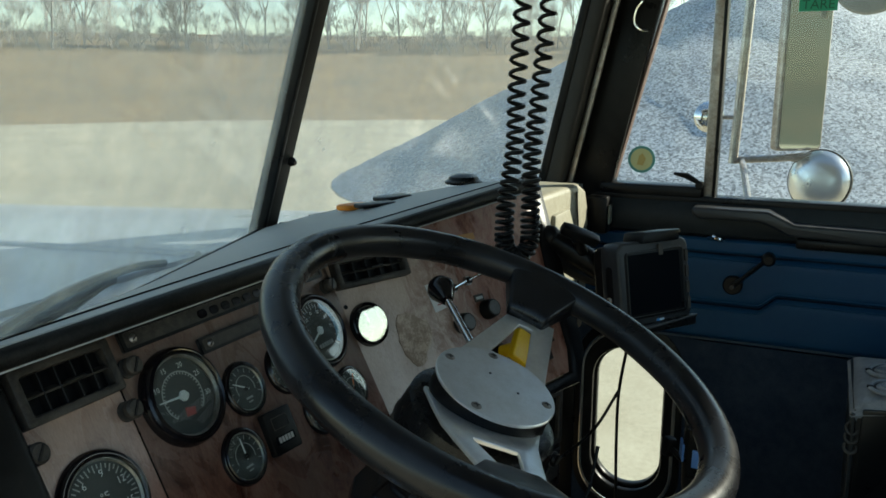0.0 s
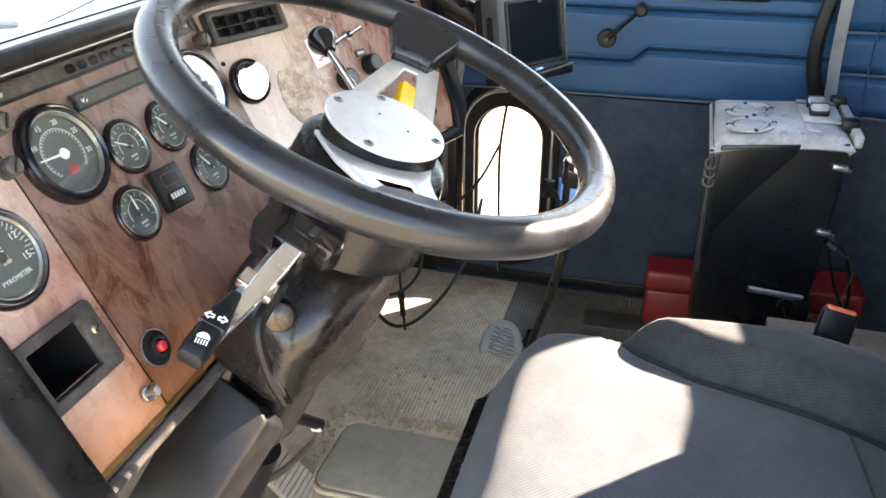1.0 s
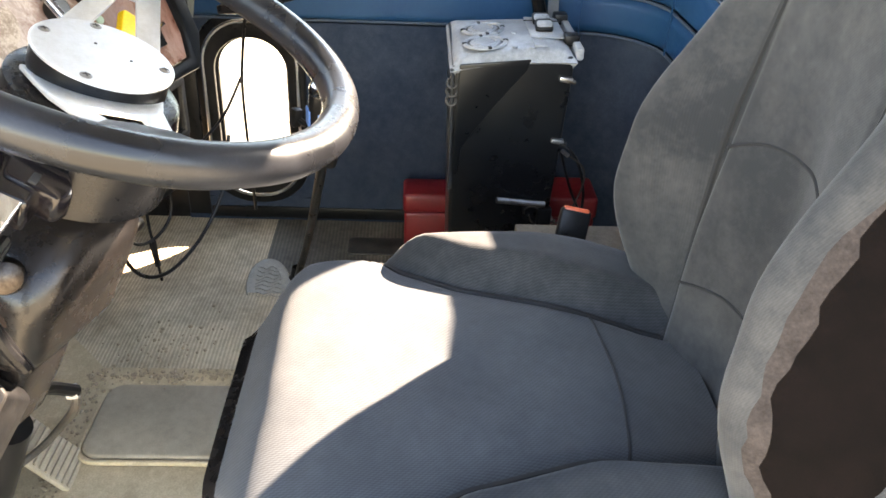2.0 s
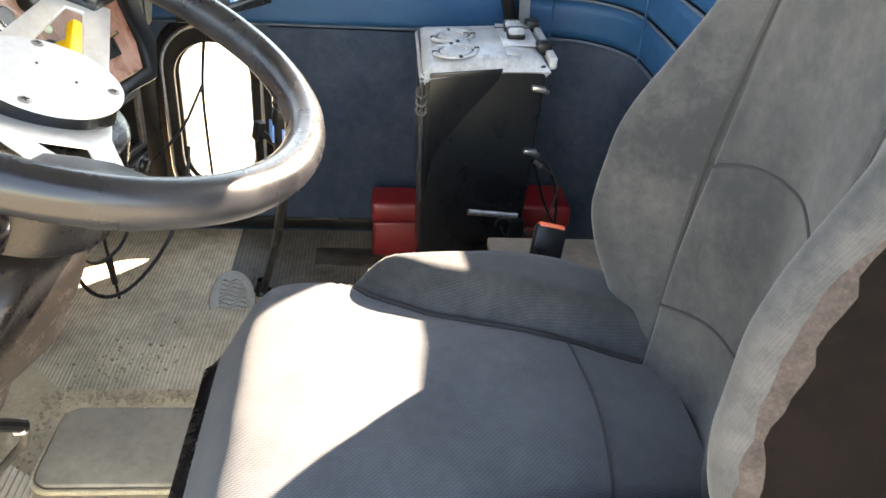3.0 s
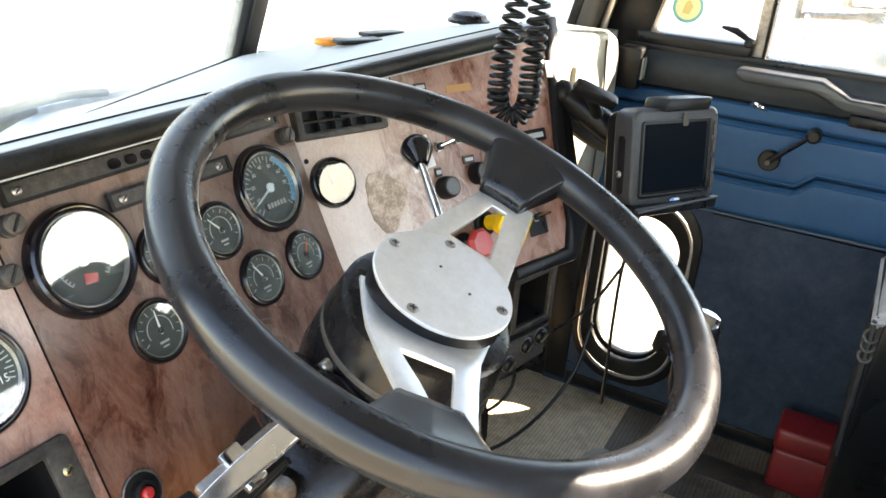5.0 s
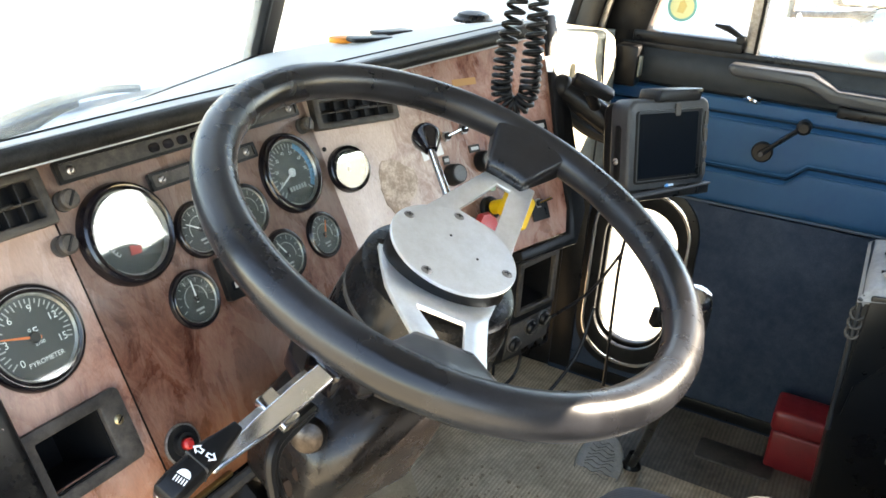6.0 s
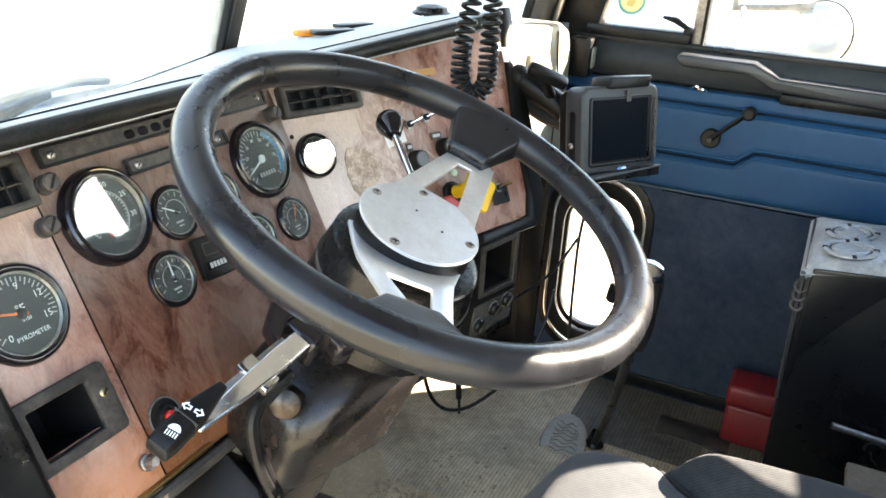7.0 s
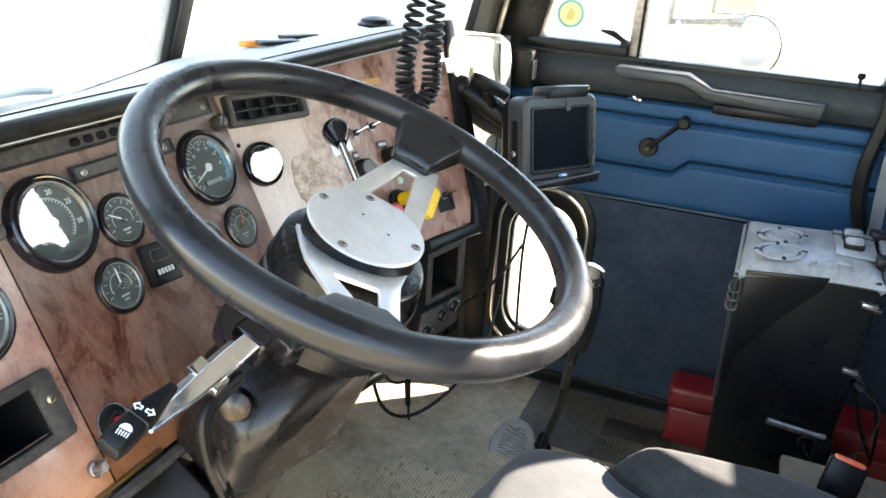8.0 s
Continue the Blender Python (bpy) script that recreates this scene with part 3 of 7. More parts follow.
    part("armrest", bm, ARMGREY, d, "grey moulded grab-bar armrest that steps down")
    # solid black bar stands in for the shaded gap; no recess is cut
    part("armrest_shadow_gap", span((XD - 0.035, -0.180, 0.874), (XD - 0.01, 0.03, 0.897), 0.006), BLACK, d, "black bar for the shade below the armrest")
    # window crank
    base, tip = Vector((XD - 0.018, 0.150, 0.780)), Vector((XD - 0.060, 0.079, 0.852))
    c = part("window_crank", cyl(0.021, 0.016, axes(base + Vector((0.006, 0, 0)), (0, 1, 0), (-1, 0, 0)), 28, bev=0.003), BLACK, d, "black window crank")
    a = base + Vector((-0.014, 0, 0))
    e = tip + Vector((0.014, 0, 0))
    part("crank_arm", tube([a, a.lerp(e, 0.3) + Vector((-0.004, 0, 0)), e], [0.011, 0.0075, 0.009], 10, flat=0.6), BLACK, c)
    part("crank_knob", cyl(0.014, 0.030, axes(tip + Vector((0.018, 0, 0)), (0, 1, 0), (-1, 0, 0)), 20, bev=0.005), BLACK, c)
    part("crank_screw", cyl(0.006, 0.003, axes(a + Vector((-0.009, 0, 0)), (0, 1, 0), (-1, 0, 0)), 14, bev=0.001), DUSTY, c)
    part("lock_button", lathe([(0, 0), (0.0035, 0), (0.0035, 0.022), (0.008, 0.026), (0.0085, 0.032), (0.006, 0.036), (0, 0.037)], Matrix.Translation((XD - 0.005, -0.24, 0.955)), 16), BLACK, d)
    part("door_latch_handle", tube(smooth_line([(XD - 0.014, 0.208, 0.882), (XD - 0.030, 0.198, 0.887), (XD - 0.034, 0.184, 0.883), (XD - 0.02, 0.176, 0.878)], 4), 0.005, 8), CHROME, d)
    return d


build_door()


def build_door_window():
    """Passenger window: fixed quarter light ahead of a divider, large pane behind."""
    w = tagged(new("window_1"), "passenger door window with a quarter light and a decal", "window", kind="structure")
    x0, x1 = XD - 0.006, XD + 0.045
    # lower rail, divider, front slanting post, top rail, rear post
    part("lower_rail", span((x0, -0.335, 0.950), (x1, 0.56, 0.970), 0.004), BLACK, w)

    def bar(a, b, wid, name, mat, dep=0.05, x=None):
        a, b = Vector((0, *a)), Vector((0, *b))
        v = (b - a)
        return part(name, box((dep, wid, v.length), Matrix.Translation(Vector(((x0 + x1) / 2 if x is None else x, 0, 0)) + (a + b) / 2) @ v.to_track_quat("Z", "Y").to_matrix().to_4x4(), 0.004), mat, w)
    bar((0.219, 0.96), (0.219, ROOF), 0.022, "divider_post", STEEL, 0.03)
    bar((0.206, 0.96), (0.206, ROOF), 0.008, "divider_seal", BLACK, 0.045)
    bar((0.497, 0.945), (0.384, 1.45), 0.108, "front_post", BLACK)
    bar((0.432, 1.00), (0.322, 1.43), 0.007, "front_seal", plain("brown_rubber_seal", (0.10, 0.06, 0.05), 0.6), 0.03)
    part("quarter_sill", span((x0 - 0.004, 0.23, 0.966), (x1, 0.46, 0.992), 0.006), BLACK, w)
    part("top_rail", span((x0, -0.335, 1.50), (x1, 0.40, ROOF), 0.004), BLACK, w)
    part("rear_post", span((x0, -0.345, 0.96), (x1, -0.285, ROOF), 0.004), BLACK, w)
    for name, pts in (("quarter_pane", [(0.215, 0.98), (0.46, 0.98), (0.32, 1.52), (0.215, 1.52)]), ("large_pane", [(0.215, 0.96), (-0.30, 0.96), (-0.30, 1.52), (0.215, 1.52)])):
        p = part(name, slab(pts, 0.004, Matrix(((0, 0, 1, XD + 0.022), (1, 0, 0, 0), (0, 1, 0, 0), (0, 0, 0, 1)))), WINDOW, w)
        p.visible_shadow = False
    # quarter light latch
    part("quarter_latch", join(cyl(0.009, 0.02, axes((x0, 0.235, 0.997), (0, 1, 0), (-1, 0, 0)), 16, bev=0.002), tube([(x0 - 0.016, 0.236, 1.002), (x0 - 0.02, 0.262, 1.017), (x0 - 0.018, 0.29, 1.021)], [0.005, 0.007, 0.003], 8)), BLACK, w, "black quarter light latch")
    # round decal on the quarter light
    dm = axes((XD + 0.017, 0.371, 1.045), (0, -1, 0), (-1, 0, 0))
    dec = part("decal", slab(circle(0.029), 0.0006, dm), plain("decal_yellow", (0.55, 0.52, 0.25), 0.5), w, "round yellow and green window decal")
    part("decal_ring", ringslab(circle(0.031), circle(0.025), 0.0006, dm @ Matrix.Translation((0, 0, 0.001))), plain("decal_green", (0.10, 0.30, 0.27), 0.5), dec)
    part("decal_mark", slab([(-0.010, -0.012), (0.004, -0.014), (0.010, 0.002), (0.002, 0.014), (-0.006, 0.008)], 0.0006, dm @ Matrix.Translation((0, 0, 0.0012))), plain("decal_ochre", (0.5, 0.36, 0.12), 0.6), dec)


build_door_window()


def build_windscreen():
    """V-shaped split windscreen: posts, rubber, two flat panes."""
    s = tagged(new("window_2"), "split V-shaped windscreen with a grey centre post", "windscreen", kind="structure")
    rake = Vector((0, -0.200, 0.615))

    def foot(x, z=0.985):
        return Vector((x, screen_y(x), z))

    def post(x, wid, dep, mat, name, dy=0.0):
        a, b = foot(x) + Vector((0, dy, 0)) - rake * 0.05, foot(x) + Vector((0, dy, 0)) + rake * 1.05
        z = (b - a).normalized()
        return part(name, box((wid, dep, (b - a).length), axes((a + b) / 2, (1, 0, 0), z), 0.004), mat, s)
    post(1.113, 0.034, 0.018, PILLAR, "centre_post", 0.006)
    post(1.088, 0.012, 0.03, BLACK, "centre_rubber", 0.010)
    for k in (0.17, 0.62):
        q = foot(1.117) + rake * k + Vector((0, -0.006, 0))
        part("post_screw", lathe([(0.008, 0), (0.008, 0.004), (0.004, 0.010), (0, 0.010)], axes(q, (1, 0, 0), (0, -1, -0.3)), 14), BLACK, s)
    xl, xr = XL + 0.03, XD + 0.02
    for xa, xb in ((xl, 1.088), (1.130, xr)):
        bm = bmesh.new()
        bm.faces.new([bm.verts.new(p) for p in (foot(xa, 0.97), foot(xb, 0.97), foot(xb) + rake, foot(xa) + rake)])
        bmesh.ops.translate(bm, vec=(0, 0.014, 0), verts=bm.verts)
        bmesh.ops.solidify(bm, geom=bm.faces[:], thickness=0.005)
        part("pane", bm, WINDSCREEN, s).visible_shadow = False
        part("lower_rubber", tube([foot(xa, 0.976), foot(xb, 0.976)], 0.005, 8), BLACK, s)
        part("header", tube([foot(xa) + rake, foot(xb) + rake], 0.045, 8), PILLAR, s)
    # corner post on the passenger side: grey trim from the dash end to the roof
    a, b = Vector((1.80, 0.585, 0.94)), Vector((1.80, 0.421, ROOF))
    z = (b - a).normalized()
    part("corner_post", box((0.075, 0.040, (b - a).length), axes((a + b) / 2 + Vector((0.01, -0.022, 0)), (1, 0, 0), z), 0.012, 3), PILLAR, s, "grey padded corner post")
    part("corner_rubber", box((0.02, 0.02, (b - a).length), axes((a + b) / 2 + Vector((-0.018, 0.004, 0)), (1, 0, 0), z), 0.005), BLACK, s)
    part("corner_strip", box((0.012, 0.014, (b - a).length), axes((a + b) / 2 + Vector((0.02, -0.052, 0)), (1, 0, 0), z), 0.003), STEEL, s, "bare metal door-frame strip")
    part("corner_filler", box((0.06, 0.05, (b - a).length), axes((a + b) / 2 + Vector((0.06, -0.012, 0)), (1, 0, 0), z), 0.01), PILLAR, s)
    a, b = foot(XL + 0.02, 0.94), foot(XL + 0.02, 0.94) + rake * 1.18
    part("corner_post", box((0.06, 0.08, (b - a).length), axes((a + b) / 2, (1, 0, 0), (b - a).normalized()), 0.012, 3), PILLAR, s)


build_windscreen()


# ---- instrument panel ----
def lip(x):
    """Rear edge of the dash top: straight, then turned to the driver and rising a little."""
    k = max(0.0, x - FOLD)
    return 0.523 - TURNED * 0.98 * k, 1.034 + 0.115 * k


def build_dash():
    d = thing("dashboard", (0.85, 0.6, 0.75), "old truck dashboard with worn walnut laminate panels and grey padded top", "dashboard")
    # padded top from the rear edge to the windscreen
    def top(x, v):
        y0, z0 = lip(x)
        y1, z1 = screen_y(x) + 0.01, 0.975
        y = y0 + (y1 - y0) * v
        z = z0 + (z1 - z0) * v + 0.012 * math.sin(math.pi * min(1, v * 1.0)) - 0.02 * (1 - min(1, v / 0.05)) ** 2
        return (x, y, z)
    xs = steps(0.33, FOLD, 14) + steps(FOLD + 0.03, 1.205, 12)
    vs = [0, 0.01, 0.025, 0.05, 0.1, 0.2, 0.35, 0.5, 0.65, 0.8, 1.0]
    part("padded_top", sheet(top, xs, vs, 0.006), DASHTOP, d, "faded grey padded dash top")
    part("top_shelf", sheet(lambda x, v: (x, 0.50 + (screen_y(x) - 0.49) * v, 0.985), steps(1.20, 1.86, 10), steps(0, 1, 6), 0.02), DASHTOP, d, "grey shelf at the dash end")
    # fine groove in the pad
    part("pad_groove", tube([(x, lip(x)[0] + 0.035, top(x, 0.035 / (screen_y(x) + 0.01 - lip(x)[0]))[2] + 0.0005) for x in xs], 0.0012, 5), BLACK, d)
    # rolled black edge under the pad
    part("edge_roll", tube([(x, lip(x)[0] + 0.008, lip(x)[1] - 0.012) for x in xs], 0.0105, 12), PADEDGE, d, "black grained rolled edge below the pad")
    # housing behind the panels
    def back(x, v):
        low = 0.685 if x < FOLD else 0.76 + 0.9 * max(0.0, x - 1.18)
        z = low + (1.005 - low) * v
        return (x, dash_y(x, z) + 0.010, z)
    part("housing", sheet(back, steps(0.50, FOLD, 6) + steps(FOLD + 0.02, 1.265, 8), steps(0, 1, 5), 0.004), BLACK, d)
    foot_z = lambda x: max(0.998, lip(x)[1] - 0.030) if x > FOLD + 0.02 else 0.998
    part("brow", sheet(lambda x, v: (x, (lip(x)[0] + 0.012) * (1 - v) + (dash_y(x, foot_z(x)) + 0.004) * v, (lip(x)[1] - 0.014) * (1 - v) + foot_z(x) * v), xs[:-2], steps(0, 1, 4), 0.003), DUSTY, d)

    # laminate panels
    def panel(x0, x1, z0, z1, mat, name, hole=None, label=""):
        def quad(a, b, c, e):
            bm = bmesh.new()
            vs_ = [bm.verts.new((x, dash_y(x, z), z)) for x, z in ((a, c), (b, c), (b, e), (a, e))]
            bm.faces.new(vs_)
            bmesh.ops.solidify(bm, geom=bm.faces[:], thickness=0.004)
            return bm
        if not hole:
            return part(name, rounded(quad(x0, x1, z0, z1), 0.001, 1), mat, d, label)
        a, b, c, e = hole
        bm = bmesh.new()
        rows = [[bm.verts.new((x, dash_y(x, z) + dy, z)) for x, z in pts] for pts, dy in ((((x0, z0), (x1, z0), (x1, z1), (x0, z1)), 0), (((a, c), (b, c), (b, e), (a, e)), 0), (((a, c), (b, c), (b, e), (a, e)), 0.004), (((x0, z0), (x1, z0), (x1, z1), (x0, z1)), 0.004))]
        for i in range(4):
            for k in range(4):
                bm.faces.new((rows[i][k], rows[i][(k + 1) % 4], rows[(i + 1) % 4][(k + 1) % 4], rows[(i + 1) % 4][k]))
        return part(name, bm, mat, d, label)
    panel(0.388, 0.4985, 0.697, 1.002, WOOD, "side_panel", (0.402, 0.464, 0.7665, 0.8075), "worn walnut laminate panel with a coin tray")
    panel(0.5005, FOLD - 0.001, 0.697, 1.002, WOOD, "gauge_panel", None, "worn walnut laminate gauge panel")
    # switch panel turned to the driver, with clipped lower corners
    Mr = axes((FOLD, dash_y(FOLD, 1.0), 1.0), RU, RN)
    k = 1 / RU.x
    sv = math.hypot(1, SLOPE)
    out = [(0.0005, 0.014 * sv), (0.436 * k, 0.056 * sv), (0.407 * k, -0.096 * sv), (0.398 * k, -0.205 * sv), (0.385 * k, -0.236 * sv), (0.281 * k, -0.240 * sv), (0.0005, -0.262 * sv)]
    part("switch_panel", slab(out, 0.004, Mr, 0.001, 1), WOOD_SWITCH, d, "laminate switch panel, paler beside the gauges")
    # black strip along the right end of the dash, from pad to floor console
    part("end_trim", slab([(0.436 * k, 0.064 * sv), (0.462 * k, 0.064 * sv), (0.446 * k, -0.096 * sv), (0.432 * k, -0.215 * sv), (0.398 * k, -0.256 * sv), (0.281 * k, -0.256 * sv), (0.281 * k, -0.241 * sv), (0.3855 * k, -0.237 * sv), (0.3985 * k, -0.205 * sv), (0.4075 * k, -0.096 * sv)], 0.03, Mr @ Matrix.Translation((0, 0, 0.006)), 0.004), BLACK, d, "black dash end trim")
    part("end_side", slab([(0.03, -0.235), (0.03, -0.42), (0.20, -0.42), (0.24, -0.235)], 0.012, axes((1.300, dash_y(1.30, 1.0) - 0.012, 1.0), (0, 1, 0), (1, 0.25, 0)), 0.003), BLACK, d)
    part("lower_trim", tube([(x, dash_y(x, 0.690) - 0.004, 0.690) for x in steps(0.37, FOLD, 6)], 0.007, 8), DUSTY, d)
    part("brass_strip", span((0.385, dash_y(0.5, 0.701) - 0.006, 0.698), (0.56, dash_y(0.5, 0.701), 0.702), 0.001), surface("tarnished_brass", (0.55, 0.40, 0.18), (0.3, 0.2, 0.09), 0.8, 0.35, 1.0), d)
    # left end cap
    part("end_cap", slab([(-0.025, 0.06), (-0.025, -0.40), (0.026, -0.40), (0.026, 0.045)], 0.07, axes((0.366, dash_y(0.36, 1.0) - 0.020, 1.0), (1, 0, 0), DN), 0.009, 3), BLACK, d, "black moulded dash end cap")
    return d


DASH = build_dash()


def dial_marks(m, r, n, a0, a1, long, wid, z, every=0, extra=0.0):
    bms = []
    for k in range(n):
        a = radians(a0 + (a1 - a0) * k / (n - 1))
        ln = long + (extra if every and k % every == 0 else 0)
        bms.append(box((ln, wid, 0.0004), m @ Matrix.Rotation(a, 4, "Z") @ Matrix.Translation((r - ln / 2, 0, z))))
    return join(*bms)


GAUGES = []


def gauge(x, z, r, deep, label, needle_deg, a0=225, a1=-45, ticks=9, numbers=(), arc=False, words=(), needle=WHITE, glass_tilt=(0, 0), name="gauge", bezel=None, tick_at=0.72, glass=GLASS):
    """A round instrument: outer bezel, inner ring, face, marks, needle, glass."""
    m = on_dash(x, z)
    g = thing(name, m.translation, label, "gauge", "dashboard gauges")
    GAUGES.append(g)
    b = bezel or GLOSSY
    part("bezel", lathe([(r * 0.795, 0.001), (r * 0.815, deep * 0.75), (r * 0.835, deep * 0.92), (r * 0.862, deep), (r * 0.885, deep * 0.80), (r * 0.905, deep * 0.82), (r * 0.955, deep * 0.72), (r * 0.99, deep * 0.42), (r, 0.0), (r * 0.795, 0.001)], m, 64), b, g)
    part("trim_ring", lathe([(r * 0.765, deep * 0.40), (r * 0.800, deep * 0.66), (r * 0.812, deep * 0.66), (r * 0.80, 0.0), (r * 0.765, deep * 0.40)], m, 56), STEEL, g)
    face = part("face", cyl(r * 0.82, 0.002, m @ Matrix.Translation((0, 0, 0.0005)), 48), FACE, g)
    part("marks", dial_marks(m, r * tick_at, ticks, a0, a1, r * 0.09 * tick_at / 0.72, r * 0.022, 0.0030, 2, r * 0.06 * (1 if tick_at > 0.6 else 0)), GREYPRINT, face)
    if arc:
        bms = []
        for k in range(28):
            a, c = (radians(a0 + (a1 - a0) * q / 28) for q in (k, k + 1))
            bms.append(tube([m @ Vector((r * 0.5 * math.cos(a), r * 0.5 * math.sin(a), 0.003)), m @ Vector((r * 0.5 * math.cos(c), r * 0.5 * math.sin(c), 0.003))], 0.0006, 4))
        part("scale_arc", join(*bms), GREYPRINT, face)
    for txt, ang, rad, size in numbers:
        a = radians(ang)
        part("numeral", text_bm(txt, size * r, m @ Matrix.Translation((rad * r * math.cos(a), rad * r * math.sin(a), 0.0031))), WHITE, face)
    for txt, px, py, size in words:
        part("lettering", text_bm(txt, size * r, m @ Matrix.Translation((px * r, py * r, 0.0031))), WHITE, face)
    a = radians(needle_deg)
    nm = m @ Matrix.Rotation(a, 4, "Z")
    part("needle", slab([(-r * 0.12, -r * 0.03), (r * 0.62, -r * 0.012), (r * 0.62, r * 0.012), (-r * 0.12, r * 0.03)], 0.001, nm @ Matrix.Translation((0, 0, 0.0046))), needle, g)
    part("needle_hub", cyl(r * 0.11, 0.0028, m @ Matrix.Translation((0, 0, 0.0022)), 20, bev=0.0008), needle if r > 0.04 and needle is WHITE else BLACK, g)
    gm = m @ Matrix.Rotation(radians(glass_tilt[0]), 4, "X") @ Matrix.Rotation(radians(glass_tilt[1]), 4, "Y")
    part("glass", cyl(r * 0.815, 0.0012, gm @ Matrix.Translation((0, 0, max(deep * 0.62, 0.0050 + r * 0.82 * abs(math.sin(radians(glass_tilt[0])))))), 48), glass, g).visible_shadow = False
    return g


def small_scale(x, z, r):
    """Arc, unit bar and second short hand on a small gauge's face."""
    m = on_dash(x, z)
    arc = [m @ Vector((r * 0.45 * math.cos(radians(a)), r * 0.45 * math.sin(radians(a)), 0.0030)) for a in range(200, -30, -10)]
    part("scale_arc", tube(arc, 0.0004, 4), GREYPRINT, GAUGES[-1])
    part("unit_bar", join(box((r * 0.34, r * 0.07, 0.0004), m @ Matrix.Translation((0, -r * 0.36, 0.0030))), box((r * 0.22, r * 0.05, 0.0004), m @ Matrix.Translation((0, -r * 0.50, 0.0030)))), GREYPRINT, GAUGES[-1])


def build_gauges():
    num = lambda vals, a0, a1, rad, s: [(str(v), a0 + (a1 - a0) * k / (len(vals) - 1), rad, s) for k, v in enumerate(vals)]
    gauge(0.560, 0.9225, 0.0495, 0.0135, "large round tachometer with a white needle and glossy bezel", 176, 225, -45, 31, num([10, 15, 20, 25, 30], 152, -12, 0.625, 0.15), True, glass_tilt=(7.0, 0), name="tachometer", tick_at=0.50)
    gauge(0.7955, 0.921, 0.048, 0.010, "large round speedometer with a blue arc and an odometer", 205, 225, -45, 29, num([10, 20, 30, 40, 50, 60, 70], 200, 0, 0.50, 0.12), name="speedometer")
    gauge(0.440, 0.8767, 0.0450, 0.007, "round pyrometer with an orange needle and white scale", 162, 213, -20, 31, num([0, 3, 6, 9, 12, 15], 222, -22, 0.53, 0.2), glass_tilt=(-4, 0), words=[("\u00b0F", 0.02, 0.08, 0.24), ("x100", 0.06, -0.13, 0.10), ("PYROMETER", 0.05, -0.45, 0.13)], needle=NEEDLE, name="pyrometer")
    for nm, x, z, ang in (("pressure gauge with two needles", 0.6405, 0.9033, 150), ("oil gauge", 0.7105, 0.9026, 130), ("fuel gauge", 0.602, 0.8486, 88), ("water gauge", 0.740, 0.8472, 120)):
        gauge(x, z, 0.0300, 0.006, "small round black-faced " + nm, ang, 205, -25, 11, glass_tilt=(0, 0), name="small_gauge")
        small_scale(x, z, 0.030)
    gauge(0.810, 0.848, 0.0285, 0.006, "small round gauge with a red needle", 62, 205, -25, 11, needle=NEEDLE, name="small_gauge")
    small_scale(0.810, 0.848, 0.0285)
    gauge(0.888, 0.906, 0.0300, 0.010, "round gauge whose glass mirrors the sky", 100, 205, -25, 9, glass_tilt=(11, 1), name="small_gauge", glass=MIRRORING)
    # blue arc and odometer of the speedometer
    m = on_dash(0.7955, 0.921)
    part("blue_arc", join(*[box((0.0075, 0.0048, 0.0005), m @ Matrix.Rotation(radians(55 - 9 * k), 4, "Z") @ Matrix.Translation((0.034, 0, 0.003))) for k in range(11)]), plain("blue_print", (0.10, 0.28, 0.45), 0.5), bpy.data.objects["speedometer"])
    part("odometer", box((0.032, 0.008, 0.002), m @ Matrix.Translation((0.0, -0.018, 0.003)), 0.0005), BLACK, bpy.data.objects["speedometer"])
    part("odometer_figures", join(*[box((0.0032, 0.0055, 0.0006), m @ Matrix.Translation((-0.0125 + 0.005 * k, -0.018, 0.0043))) for k in range(6)]), GREYPRINT, bpy.data.objects["speedometer"])
    m = on_dash(0.560, 0.9225)
    part("red_mark", slab([(-0.006, -0.004), (0.006, -0.005), (0.008, 0.002), (-0.004, 0.005)], 0.0004, m @ Matrix.Translation((0.0, -0.016, 0.0035))), REDKNOB, bpy.data.objects["tachometer"])


build_gauges()


def screw(at_m, r=0.005, mat=None, parent=None, name="screw"):
    b = join(lathe([(0, r * 0.6), (r * 0.6, r * 0.5), (r, r * 0.1), (r, -0.001), (0, -0.001)], at_m, 16))
    o = part(name, b, mat or STEEL, parent)
    part("slot", box((r * 1.5, r * 0.22, r * 0.25), at_m @ Matrix.Rotation(0.6, 4, "Z") @ Matrix.Translation((0, 0, r * 0.55))), BLACK, o)
    return o


